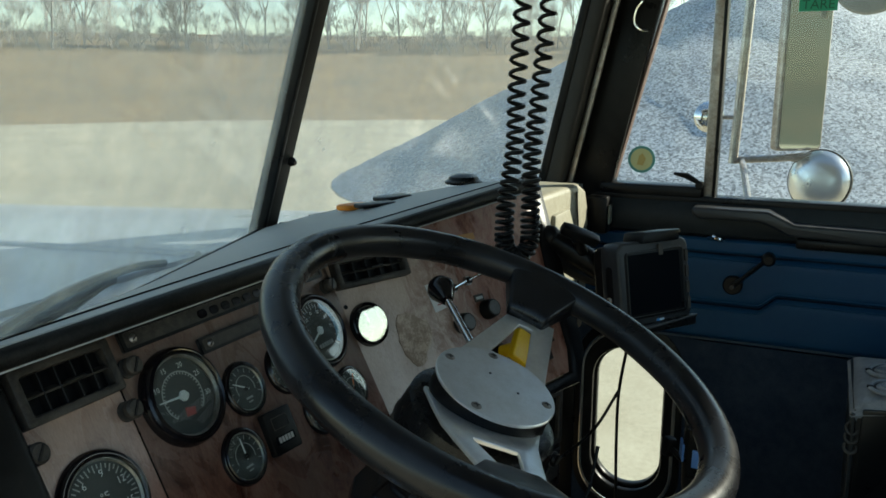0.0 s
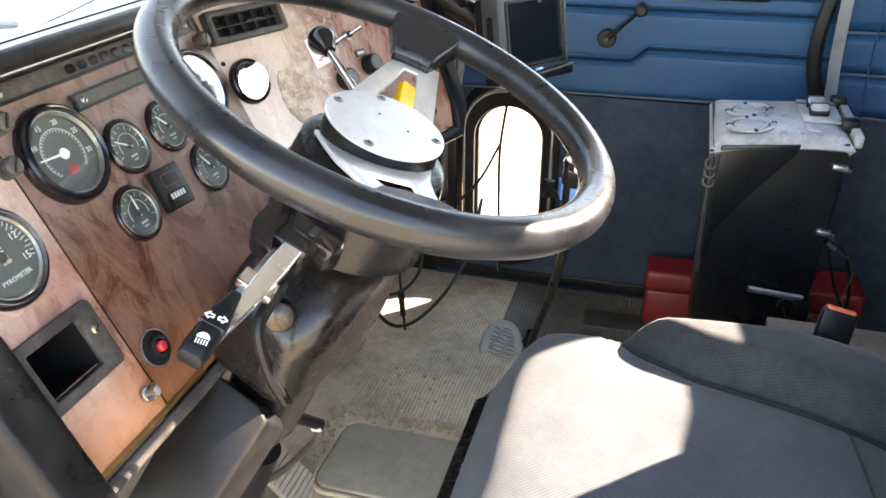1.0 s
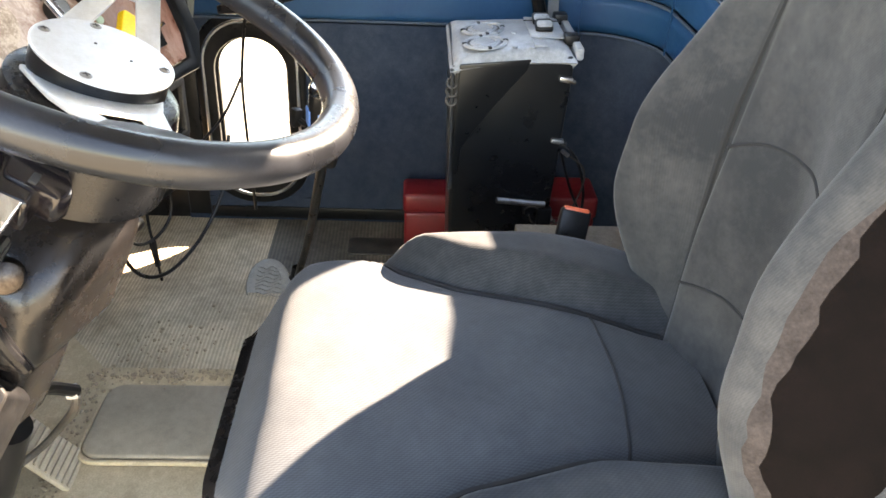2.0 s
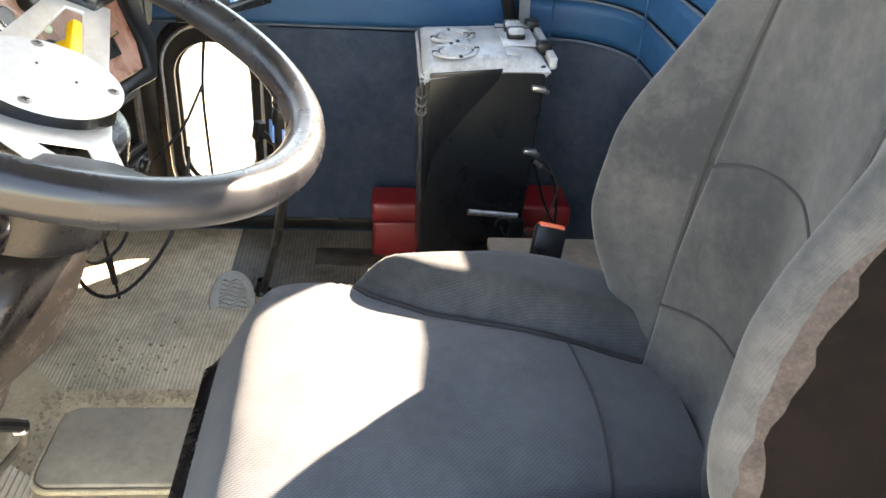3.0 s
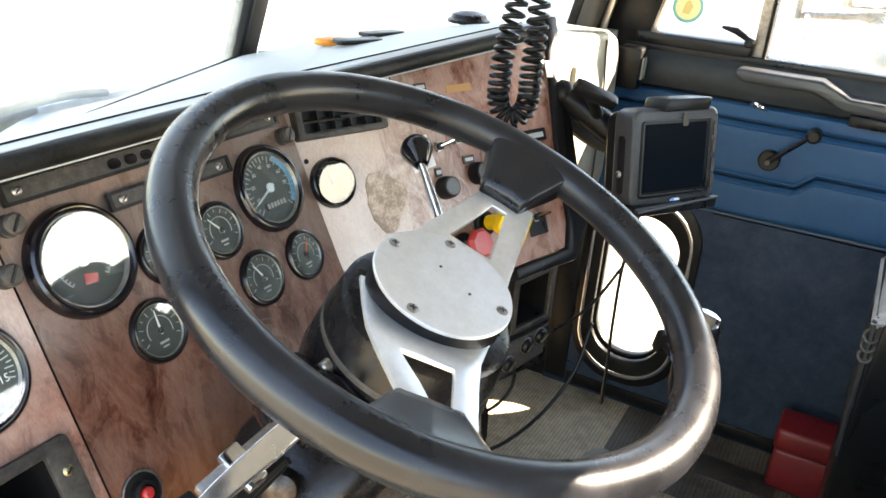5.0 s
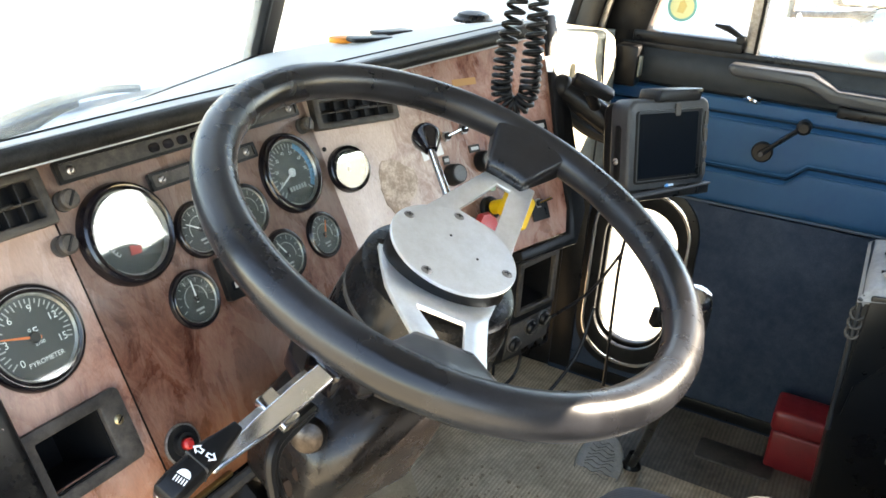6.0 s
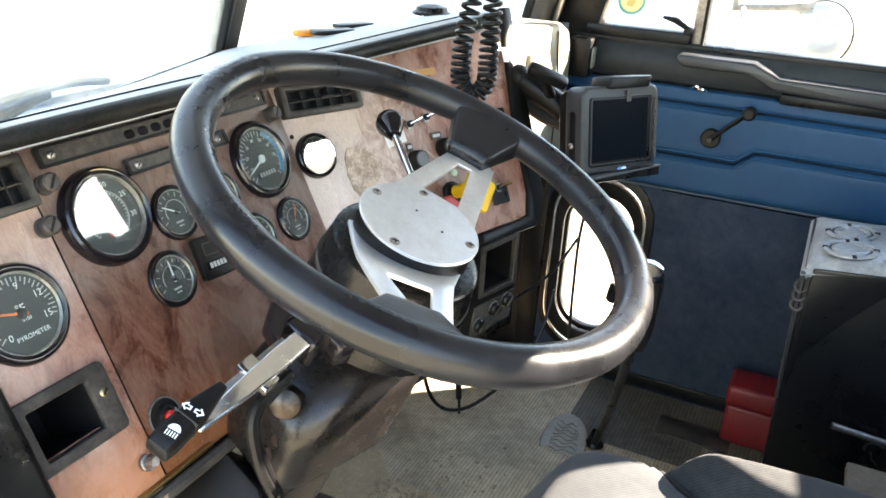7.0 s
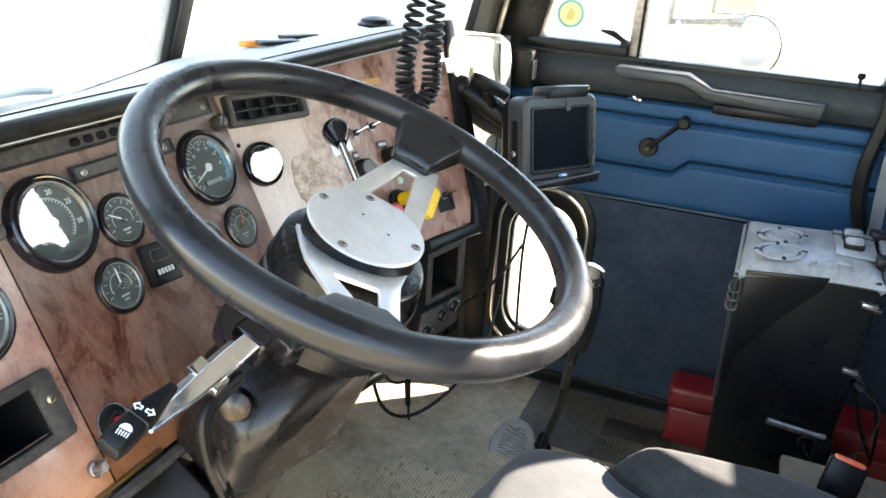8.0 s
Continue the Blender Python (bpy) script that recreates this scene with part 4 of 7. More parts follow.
def build_dash_fittings():
    d = DASH
    # cushion-headed knobs that hold the panels
    for x, z in ((0.514, 0.963), (0.4955, 0.931), (0.3975, 0.931), (0.843, 0.963)):
        m = on_dash(x, z)
        o = part("panel_stud", lathe([(0.0095, 0), (0.0095, 0.003), (0.006, 0.004), (0.006, 0.007), (0.009, 0.008), (0.009, 0.013), (0.007, 0.015), (0, 0.015)], m, 18), DUSTY, d, "slotted stud with a washer")
        part("slot", box((0.015, 0.002, 0.002), m @ Matrix.Rotation(0.9, 4, "Z") @ Matrix.Translation((0, 0, 0.0150))), BLACK, o)
    screw(on_dash(1.2345, 0.787), 0.007, STEEL, d)
    # two name strips
    for name, x0, x1, z0, z1 in (("warning_light_strip", 0.5155, 0.842, 0.975, 0.9935), ("label_strip", 0.603, 0.752, 0.9476, 0.9632)):
        cx, cz = (x0 + x1) / 2, (z0 + z1) / 2
        m = on_dash(cx, cz)
        h = (z1 - z0) * math.hypot(1, SLOPE)
        s = thing(name, m.translation, "black plastic strip screwed to the dash, smudged", "trim strip")
        part("strip", slab(roundrect(x1 - x0, h, 0.002, 2), 0.004, m @ Matrix.Translation((0, 0, 0.005)), 0.001, 1), DUSTY, s)
        part("rim", ringslab(roundrect(x1 - x0, h, 0.002, 2), roundrect(x1 - x0 - 0.008, h - 0.006, 0.0015, 2), 0.002, m @ Matrix.Translation((0, 0, 0.0065))), BLACK, s)
        for e in (-1, 1):
            screw(m @ Matrix.Translation((e * ((x1 - x0) / 2 - 0.015), 0, 0.0055)), 0.0042, STEEL, s)
        if x1 - x0 > 0.2:
            for k in range(7):
                part("tell_tale", slab(roundrect(0.013, 0.009, 0.004, 3), 0.001, m @ Matrix.Translation((-0.055 + 0.018 * k, -0.001, 0.0062))), GLOSSY, s)
    # hour meter
    m = on_dash(0.661, 0.8515) @ Matrix.Rotation(radians(-4), 4, "Z")
    h = thing("hour_meter", m.translation, "small square black hour meter", "meter")
    part("case", slab(roundrect(0.044, 0.047, 0.003, 3), 0.008, m @ Matrix.Translation((0, 0, 0.008)), 0.0015), BLACK, h)
    part("window", slab(roundrect(0.030, 0.009, 0.001, 2), 0.001, m @ Matrix.Translation((0, -0.009, 0.0087))), SCREEN, h)
    part("figures", join(*[box((0.0036, 0.006, 0.0004), m @ Matrix.Translation((-0.010 + 0.005 * k, -0.009, 0.0089))) for k in range(5)]), GREYPRINT, h)
    part("face_line", ringslab(roundrect(0.026, 0.014, 0.002, 2), roundrect(0.024, 0.012, 0.002, 2), 0.0006, m @ Matrix.Translation((0, 0.009, 0.0085))), DUSTY, h)
    # coin tray
    t = thing("coin_tray", (0.44, dash_y(0.44, 0.78), 0.78), "open black plastic coin tray set in the dash", "tray")
    m = on_dash(0.4330, 0.787)
    part("surround", ringslab(roundrect(0.107, 0.068, 0.006, 3), roundrect(0.061, 0.046, 0.002, 3), 0.007, m @ Matrix.Translation((0, 0, 0.006)), 0.002), DUSTY, t)
    w, hh, dp = 0.061, 0.046, 0.085
    part("pocket", join(box((w, 0.002, dp), m @ Matrix.Translation((0, -hh / 2, -dp / 2))), box((w, 0.002, dp), m @ Matrix.Translation((0, hh / 2, -dp / 2))), box((0.002, hh, dp), m @ Matrix.Translation((-w / 2, 0, -dp / 2))), box((0.002, hh, dp), m @ Matrix.Translation((w / 2, 0, -dp / 2))), box((w, hh, 0.002), m @ Matrix.Translation((0, 0, -dp)))), BLACK, t)
    for px, py in ((-0.043, -0.022), (0.042, 0.006)):
        screw(m @ Matrix.Translation((px, py, 0.006)), 0.0045, surface("brass_screw", (0.4, 0.33, 0.2), None, 0.5, 0.4, 1.0), t)
    # push button below the gauges
    m = on_dash(0.525, 0.745)
    b = thing("push_button", m.translation, "red push button on a round steel plate", "button")
    part("plate", cyl(0.0185, 0.002, m, 28, bev=0.0005), BLACK, b)
    part("plate_edge", lathe([(0.0178, 0.0), (0.0195, 0.0), (0.0195, 0.0022), (0.0178, 0.0026), (0.0178, 0.0)], m, 28), STEEL, b)
    part("collar", lathe([(0.0075, 0.002), (0.011, 0.002), (0.011, 0.008), (0.0075, 0.009), (0.0075, 0.002)], m, 20), BLACK, b)
    part("button", cyl(0.0055, 0.012, m @ Matrix.Translation((0, 0, 0.001)), 18, bev=0.002), REDKNOB, b)
    m = on_dash(0.485, 0.7215)
    part("wing_nut", join(cyl(0.008, 0.006, m, 16, bev=0.001), cyl(0.0045, 0.016, m, 12), box((0.018, 0.003, 0.008), m @ Matrix.Rotation(0.7, 4, "Z") @ Matrix.Translation((0, 0, 0.011)), 0.001)), STEEL, d)


build_dash_fittings()


def air_vent(x0, x1, z0, z1, cols, label):
    """Louvred air outlet with a black surround and a divider lever."""
    cx, cz = (x0 + x1) / 2, (z0 + z1) / 2
    m = on_dash(cx, cz)
    sv, su = math.hypot(1, SLOPE), (1 / RU.x if cx > FOLD else 1.0)
    w, h = (x1 - x0) * su, (z1 - z0) * sv
    v = thing("air_vent", m.translation, label, "air vent", "dash air vents")
    part("surround", ringslab(roundrect(w, h, 0.003, 3), roundrect(w - 0.018, h - 0.016, 0.002, 3), 0.014, m @ Matrix.Translation((0, 0, 0.014)), 0.002), DUSTY, v)
    part("throat", join(box((w - 0.012, h - 0.010, 0.002), m @ Matrix.Translation((0, 0, 0.0015)))), BLACK, v)
    iw, ih = w - 0.018, h - 0.016
    for k in range(1, cols):
        part("vane", box((0.0014, ih, 0.010), m @ Matrix.Translation((-iw / 2 + iw * k / cols, 0, 0.0075)), 0.0004, 1), BLACK, v)
    part("cross_vane", box((iw, 0.0022, 0.008), m @ Matrix.Translation((0, 0, 0.0085)) @ Matrix.Rotation(0.5, 4, "X"), 0.0005, 1), DUSTY, v)
    part("slider", box((0.022, 0.004, 0.004), m @ Matrix.Translation((iw * 0.06, 0, 0.0135)), 0.001), BLACK, v)
    return v


air_vent(0.397, 0.497, 0.9485, 0.9925, 5, "black louvred air vent, dusty, at the dash end")
air_vent(0.864, 0.983, 0.953, 0.990, 5, "black louvred air vent above the switch panel")


def build_switches():
    def toggle(x, z, up):
        m = on_dash(x, z)
        t = thing("toggle_switch", m.translation, "chrome toggle switch on the switch panel", "switch", "toggle switches")
        part("nut", cyl(0.0075, 0.004, m, 6), STEEL, t)
        part("collar", cyl(0.005, 0.008, m, 14), BLACK, t)
        part("lever", tube([m @ Vector((0, 0, 0.006)), m @ Vector((0.012 * up, 0.004, 0.022))], [0.002, 0.0032], 10), CHROME, t)
    toggle(1.050, 0.922, 1)
    toggle(1.083, 0.927, 1)
    toggle(1.171, 0.811, 1)

    CAPGREY = surface("grey_knob_cap", (0.10, 0.10, 0.098), (0.05, 0.049, 0.047), 0.7, 0.4, grain=900, relief=0.3, stain=60)

    def knob(x, z, r, mat, label, face=True):
        m = on_dash(x, z)
        k = thing("rotary_knob", m.translation, label, "knob", "dash knobs")
        part("body", lathe([(r, 0), (r * 1.02, 0.004), (r * 0.92, 0.016), (r * 0.85, 0.018), (0, 0.018)], m, 28), mat, k)
        if face:
            part("cap", cyl(r * 0.74, 0.0014, m @ Matrix.Translation((0, 0, 0.0178)), 24, bev=0.0006), CAPGREY, k)
        return k
    knob(1.038, 0.8735, 0.015, BLACK, "round black dash knob with a grey cap")
    knob(1.096, 0.882, 0.015, BLACK, "round black dash knob with a grey cap")
    # supply valves: dark collar, red and yellow push-pull knobs
    for x, z, mat, lab, dia in ((1.033, 0.803, REDKNOB, "red push-pull brake valve knob", 8), (1.0782, 0.8214, YELLOW, "yellow diamond push-pull brake valve knob", 4)):
        m = on_dash(x, z)
        k = thing("brake_valve_knob", m.translation, lab, "knob", "brake valve knobs")
        part("collar", cyl(0.017, 0.010, m, 24, bev=0.002), BLACK, k)
        part("stem", cyl(0.006, 0.03 if mat is REDKNOB else 0.054, m, 14), STEEL, k)
        hm = m @ Matrix.Translation((0, 0, 0.030 if mat is REDKNOB else 0.052))
        if mat is REDKNOB:
            part("head", lathe([(0, 0), (0.012, 0), (0.019, 0.004), (0.020, 0.010), (0.016, 0.015), (0, 0.016)], hm @ Matrix.Rotation(radians(22), 4, "Z"), dia), mat, k, smooth=20)
        else:
            part("neck", cyl(0.010, 0.030, m @ Matrix.Translation((0, 0, 0.012)), 16, bev=0.002), mat, k)
            part("head", slab(roundrect(0.050, 0.050, 0.006, 4), 0.013, hm @ Matrix.Translation((0.006, -0.006, 0.006)) @ Matrix.Rotation(radians(45), 4, "Z"), 0.003, 2), mat, k, "yellow diamond head")
    # small plates and labels
    for nm, x, z, w, h, mat in (("switch_plate", 1.0525, 0.993, 0.020, 0.011, DUSTY), ("switch_plate", 1.004, 1.006, 0.020, 0.011, DUSTY), ("switch_plate", 1.090, 0.9006, 0.020, 0.011, DUSTY), ("switch_plate", 1.036, 0.893, 0.011, 0.012, DUSTY), ("switch_plate", 1.220, 0.913, 0.044, 0.018, BLACK), ("valve_plate", 1.171, 0.801, 0.036, 0.030, BLACK)):
        m = on_dash(x, z)
        p = part(nm, slab(roundrect(w, h, 0.001, 2), 0.002, m @ Matrix.Translation((0, 0, 0.003)), 0.0005, 1), mat, DASH)
        nm == "switch_plate" and part("label_bar", slab(roundrect(w * 0.7, h * 0.4, 0.0005, 1), 0.0005, m @ Matrix.Translation((0, 0, 0.0034))), GREYPRINT, p)
    m = on_dash(1.114, 0.9865)
    part("label_tape", slab(roundrect(0.045, 0.010, 0.001, 2), 0.0006, m @ Matrix.Translation((0, 0, 0.001))), plain("faded_orange_tape", (0.42, 0.20, 0.06), 0.7), DASH, "faded orange label tape")
    m = on_dash(1.020, 0.918)
    tg = part("paper_tag", slab(roundrect(0.037, 0.042, 0.001, 2), 0.0008, m @ Matrix.Rotation(0.12, 4, "Z") @ Matrix.Translation((0, 0, 0.0012))), plain("white_paper", (0.74, 0.72, 0.70), 0.8), DASH, "white paper tag")
    part("tag_print", join(box((0.012, 0.0018, 0.0004), m @ Matrix.Translation((0.004, -0.010, 0.0015))), box((0.008, 0.0018, 0.0004), m @ Matrix.Translation((-0.004, -0.013, 0.0015)))), plain("faded_red_print", (0.4, 0.1, 0.1), 0.7), tg)
    # old glue patch where a plate was
    m = on_dash(0.950, 0.876)
    pts = []
    random.seed(4)
    for k in range(30):
        a = 2 * math.pi * k / 30
        rr = 0.034 * (1 + 0.16 * math.sin(3 * a + 1) + 0.10 * random.uniform(-1, 1))
        pts.append((rr * 0.9 * math.cos(a), rr * 1.05 * math.sin(a)))
    part("glue_patch", slab(pts, 0.0008, m @ Matrix.Translation((0, 0, 0.0012))), surface("old_glue", (0.56, 0.42, 0.32), (0.20, 0.12, 0.08), 0.65, 0.7, grain=300, relief=0.5, stain=48, spread=0.05), DASH, "crusty tan glue patch")
    part("hole", cyl(0.003, 0.001, on_dash(0.866, 0.9325) @ Matrix.Translation((0, 0, 0.0005)), 12), BLACK, DASH)
    m = on_dash(1.098, 0.847)
    part("indicator_jewel", lathe([(0.006, 0), (0.006, 0.003), (0.004, 0.005), (0, 0.005)], m, 16), plain("pale_green_jewel", (0.45, 0.55, 0.4), 0.25), DASH)


build_switches()


def build_brake_lever():
    b = Vector((0.914, 0.423, 0.951))
    base = Vector((0.805, 0.310, 0.885))
    k = thing("trailer_brake_lever", base, "chrome hand-brake lever with a black cone knob", "lever")
    part("rod", tube([base, b], 0.005, 12), CHROME, k)
    m = aim(b - (b - base).normalized() * 0.012, b + (b - base))
    part("knob", lathe([(0.006, 0), (0.008, 0.001), (0.018, 0.022), (0.0185, 0.028), (0.015, 0.036), (0.007, 0.040), (0, 0.041)], m, 26), GLOSSY, k)


build_brake_lever()


def build_radio_console():
    """Black console below the switch panel: empty radio slot over heater knobs."""
    c = thing("radio_console", (1.12, 0.40, 0.60), "black console with an empty radio slot and heater knobs", "console")
    m = axes((1.192, 0.387, 0.630), RU, Vector((-TURNED, -1, 0)))
    part("body", ringslab([(-0.075, -0.100), (0.075, -0.100), (0.075, 0.100), (-0.075, 0.092)], [(-0.012, -0.010), (0.060, -0.006), (0.060, 0.072), (-0.012, 0.066)], 0.10, m, 0.004), BLACK, c)
    part("slot_back", box((0.15, 0.19, 0.004), m @ Matrix.Translation((0, 0, -0.085))), BLACK, c)
    part("radio_frame", ringslab([(-0.022, -0.019), (0.070, -0.015), (0.070, 0.083), (-0.022, 0.075)], [(-0.012, -0.010), (0.060, -0.006), (0.060, 0.072), (-0.012, 0.066)], 0.010, m @ Matrix.Translation((0.0, 0.0, 0.005)), 0.002), DUSTY, c, "dusty frame of the empty slot")
    part("heater_plate", slab([(-0.040, -0.092), (0.062, -0.078), (0.070, -0.026), (-0.030, -0.034)], 0.005, m @ Matrix.Translation((0, 0, 0.003)), 0.001), DUSTY, c)
    for px, py in ((-0.020, -0.068), (0.018, -0.048), (0.048, -0.040)):
        k = part("heater_knob", lathe([(0.0125, 0), (0.0125, 0.006), (0.0095, 0.010), (0, 0.010)], m @ Matrix.Translation((px, py, 0.003)), 24), BLACK, c)
        part("pointer", box((0.018, 0.0035, 0.005), m @ Matrix.Translation((px, py, 0.0145)) @ Matrix.Rotation(0.8, 4, "Z"), 0.001), DUSTY, k)
        part("ring", lathe([(0.0128, 0.0), (0.0140, 0.0), (0.0140, 0.0025), (0.0128, 0.003), (0.0128, 0)], m @ Matrix.Translation((px, py, 0.003)), 24), STEEL, k)


build_radio_console()


# ---- steering wheel and column ----
WN = Vector((-0.0206, -0.3934, 0.9191)).normalized()
WC = Vector((0.682, 0.254, 0.969))
HUB = Vector((0.686, 0.263, 0.937))
WM = axes(WC, (1, 0, 0), WN)


def build_wheel():
    w = thing("steering_wheel", HUB, "large black truck steering wheel with aluminium spokes", "steering wheel")
    R = 0.2155
    rim = bmesh.new()
    n, k = 96, 18
    rings = []
    for i in range(n):
        a = 2 * math.pi * i / n
        rings.append([])
        for j in range(k):
            b = 2 * math.pi * j / k
            grip = 0.0178 + 0.0005 * math.cos(12 * a) * max(0.0, -math.sin(b) - 0.2)
            rings[-1].append(rim.verts.new(WM @ Vector(((R + grip * math.cos(b)) * math.cos(a), (R + grip * math.cos(b)) * math.sin(a), grip * 1.02 * math.sin(b)))))
    for i in range(n):
        for j in range(k):
            rim.faces.new((rings[i][j], rings[(i + 1) % n][j], rings[(i + 1) % n][(j + 1) % k], rings[i][(j + 1) % k]))
    part("rim", rim, SATIN, w, "black rubber rim worn shiny", 180)
    H = axes(HUB, (1, 0, 0), WN)
    # cover plate with four screws
    part("hub_cover", lathe([(0.0612, -0.003), (0.0615, -0.0008), (0.0605, 0.0), (0, 0.0)], H, 64), ALU, w, "brushed aluminium hub cover plate")
    part("hub_side", lathe([(0.0595, -0.003), (0.060, -0.024), (0.050, -0.026)], H, 64), BLACK, w)
    inv = H.inverted()
    for p in ((0.685, 0.320, 0.960), (0.700, 0.221, 0.921), (0.639, 0.261, 0.937), (0.732, 0.285, 0.945)):
        q = inv @ Vector(p)
        ang = math.atan2(q.y, q.x)
        sm_ = H @ Matrix.Translation((0.0525 * math.cos(ang), 0.0525 * math.sin(ang), 0.0002))
        cs = part("cover_screw", lathe([(0, 0.0014), (0.0034, 0.0012), (0.0052, 0.0002), (0.0052, -0.001)], sm_, 18), STEEL, w)
        part("slot", join(box((0.0062, 0.0011, 0.0006), sm_ @ Matrix.Rotation(0.6, 4, "Z") @ Matrix.Translation((0, 0, 0.0012))), box((0.0011, 0.0062, 0.0006), sm_ @ Matrix.Rotation(0.6, 4, "Z") @ Matrix.Translation((0, 0, 0.0013)))), BLACK, cs)
    for q in ((0.012, 0.012), (0.006, -0.022)):
        part("small_hole", cyl(0.0013, 0.0006, H @ Matrix.Translation((*q, 0.0001)), 10), BLACK, w)
    # V-shaped spokes: a plate with a triangular window on each side
    for ang in (8.5, 206.0):
        rise = math.atan2(0.034, 0.16)
        S = H @ Matrix.Rotation(radians(ang), 4, "Z") @ Matrix.Translation((0, 0, -0.026)) @ Matrix.Rotation(-rise, 4, "Y")
        if ang < 90:
            outer = [(0.03, -0.052), (0.075, -0.0423), (0.165, -0.0268), (0.165, 0.0245), (0.110, 0.039), (0.03, 0.060)]
            inner = [(0.080, -0.018), (0.112, -0.0120), (0.144, -0.0055), (0.144, 0.0100), (0.112, 0.0165), (0.080, 0.024)]
        else:
            outer = [(0.0, -0.064), (0.040, -0.057), (0.072, -0.050), (0.098, -0.0395), (0.135, -0.0225), (0.165, -0.010), (0.165, 0.039), (0.135, 0.0395), (0.100, 0.041), (0.066, 0.0435), (0.030, 0.052), (0.0, 0.058)]
            inner = [(0.087, -0.0215), (0.092, -0.0210), (0.100, -0.0165), (0.110, -0.0110), (0.120, -0.0050), (0.140, 0.0040), (0.140, 0.0200), (0.130, 0.0200), (0.118, 0.0203), (0.106, 0.0206), (0.092, 0.0210), (0.087, 0.0205)]
        part("spoke", ringslab(outer, inner, 0.005, S, 0.0012), ALU, w, "polished aluminium V spoke")
        # rubber boss where the spoke meets the rim
        B = WM @ Matrix.Rotation(radians(ang), 4, "Z")
        bm = bmesh.new()
        rows = []
        us = steps(-1, 1, 33)
        drop = 0.031 if ang < 90 else 0.026
        for u in us:
            a = u * 0.215
            wdt = (0.064 if ang < 90 else 0.058) * min(1.0, (1 - abs(u)) / (0.26 if u > 0 else 0.40)) ** 0.75
            h = 0.0172 - 0.003 * abs(u)
            f = wdt / 0.064
            row = []
            for s in steps(0, 1, 7):
                row.append(bm.verts.new(B @ Vector(((R - wdt * s) * math.cos(a), (R - wdt * s) * math.sin(a), h - drop * f * s ** 1.3))))
            for s in steps(1, 0, 7):
                row.append(bm.verts.new(B @ Vector(((R - wdt * s) * math.cos(a), (R - wdt * s) * math.sin(a), -h - (drop - 0.018) * f * s))))
            rows.append(row)
        m = len(rows[0])
        for a_, b_ in zip(rows, rows[1:]):
            for q in range(m):
                bm.faces.new((a_[q], a_[(q + 1) % m], b_[(q + 1) % m], b_[q]))
        part("spoke_boss", bm, SATIN, w, "moulded rubber boss", 180)
    return w


build_wheel()


def along(s, x=0.0, y=0.0):
    """A point s metres down the column."""
    return HUB - WN * s + (WM.to_3x3() @ Vector((x, y, 0)))


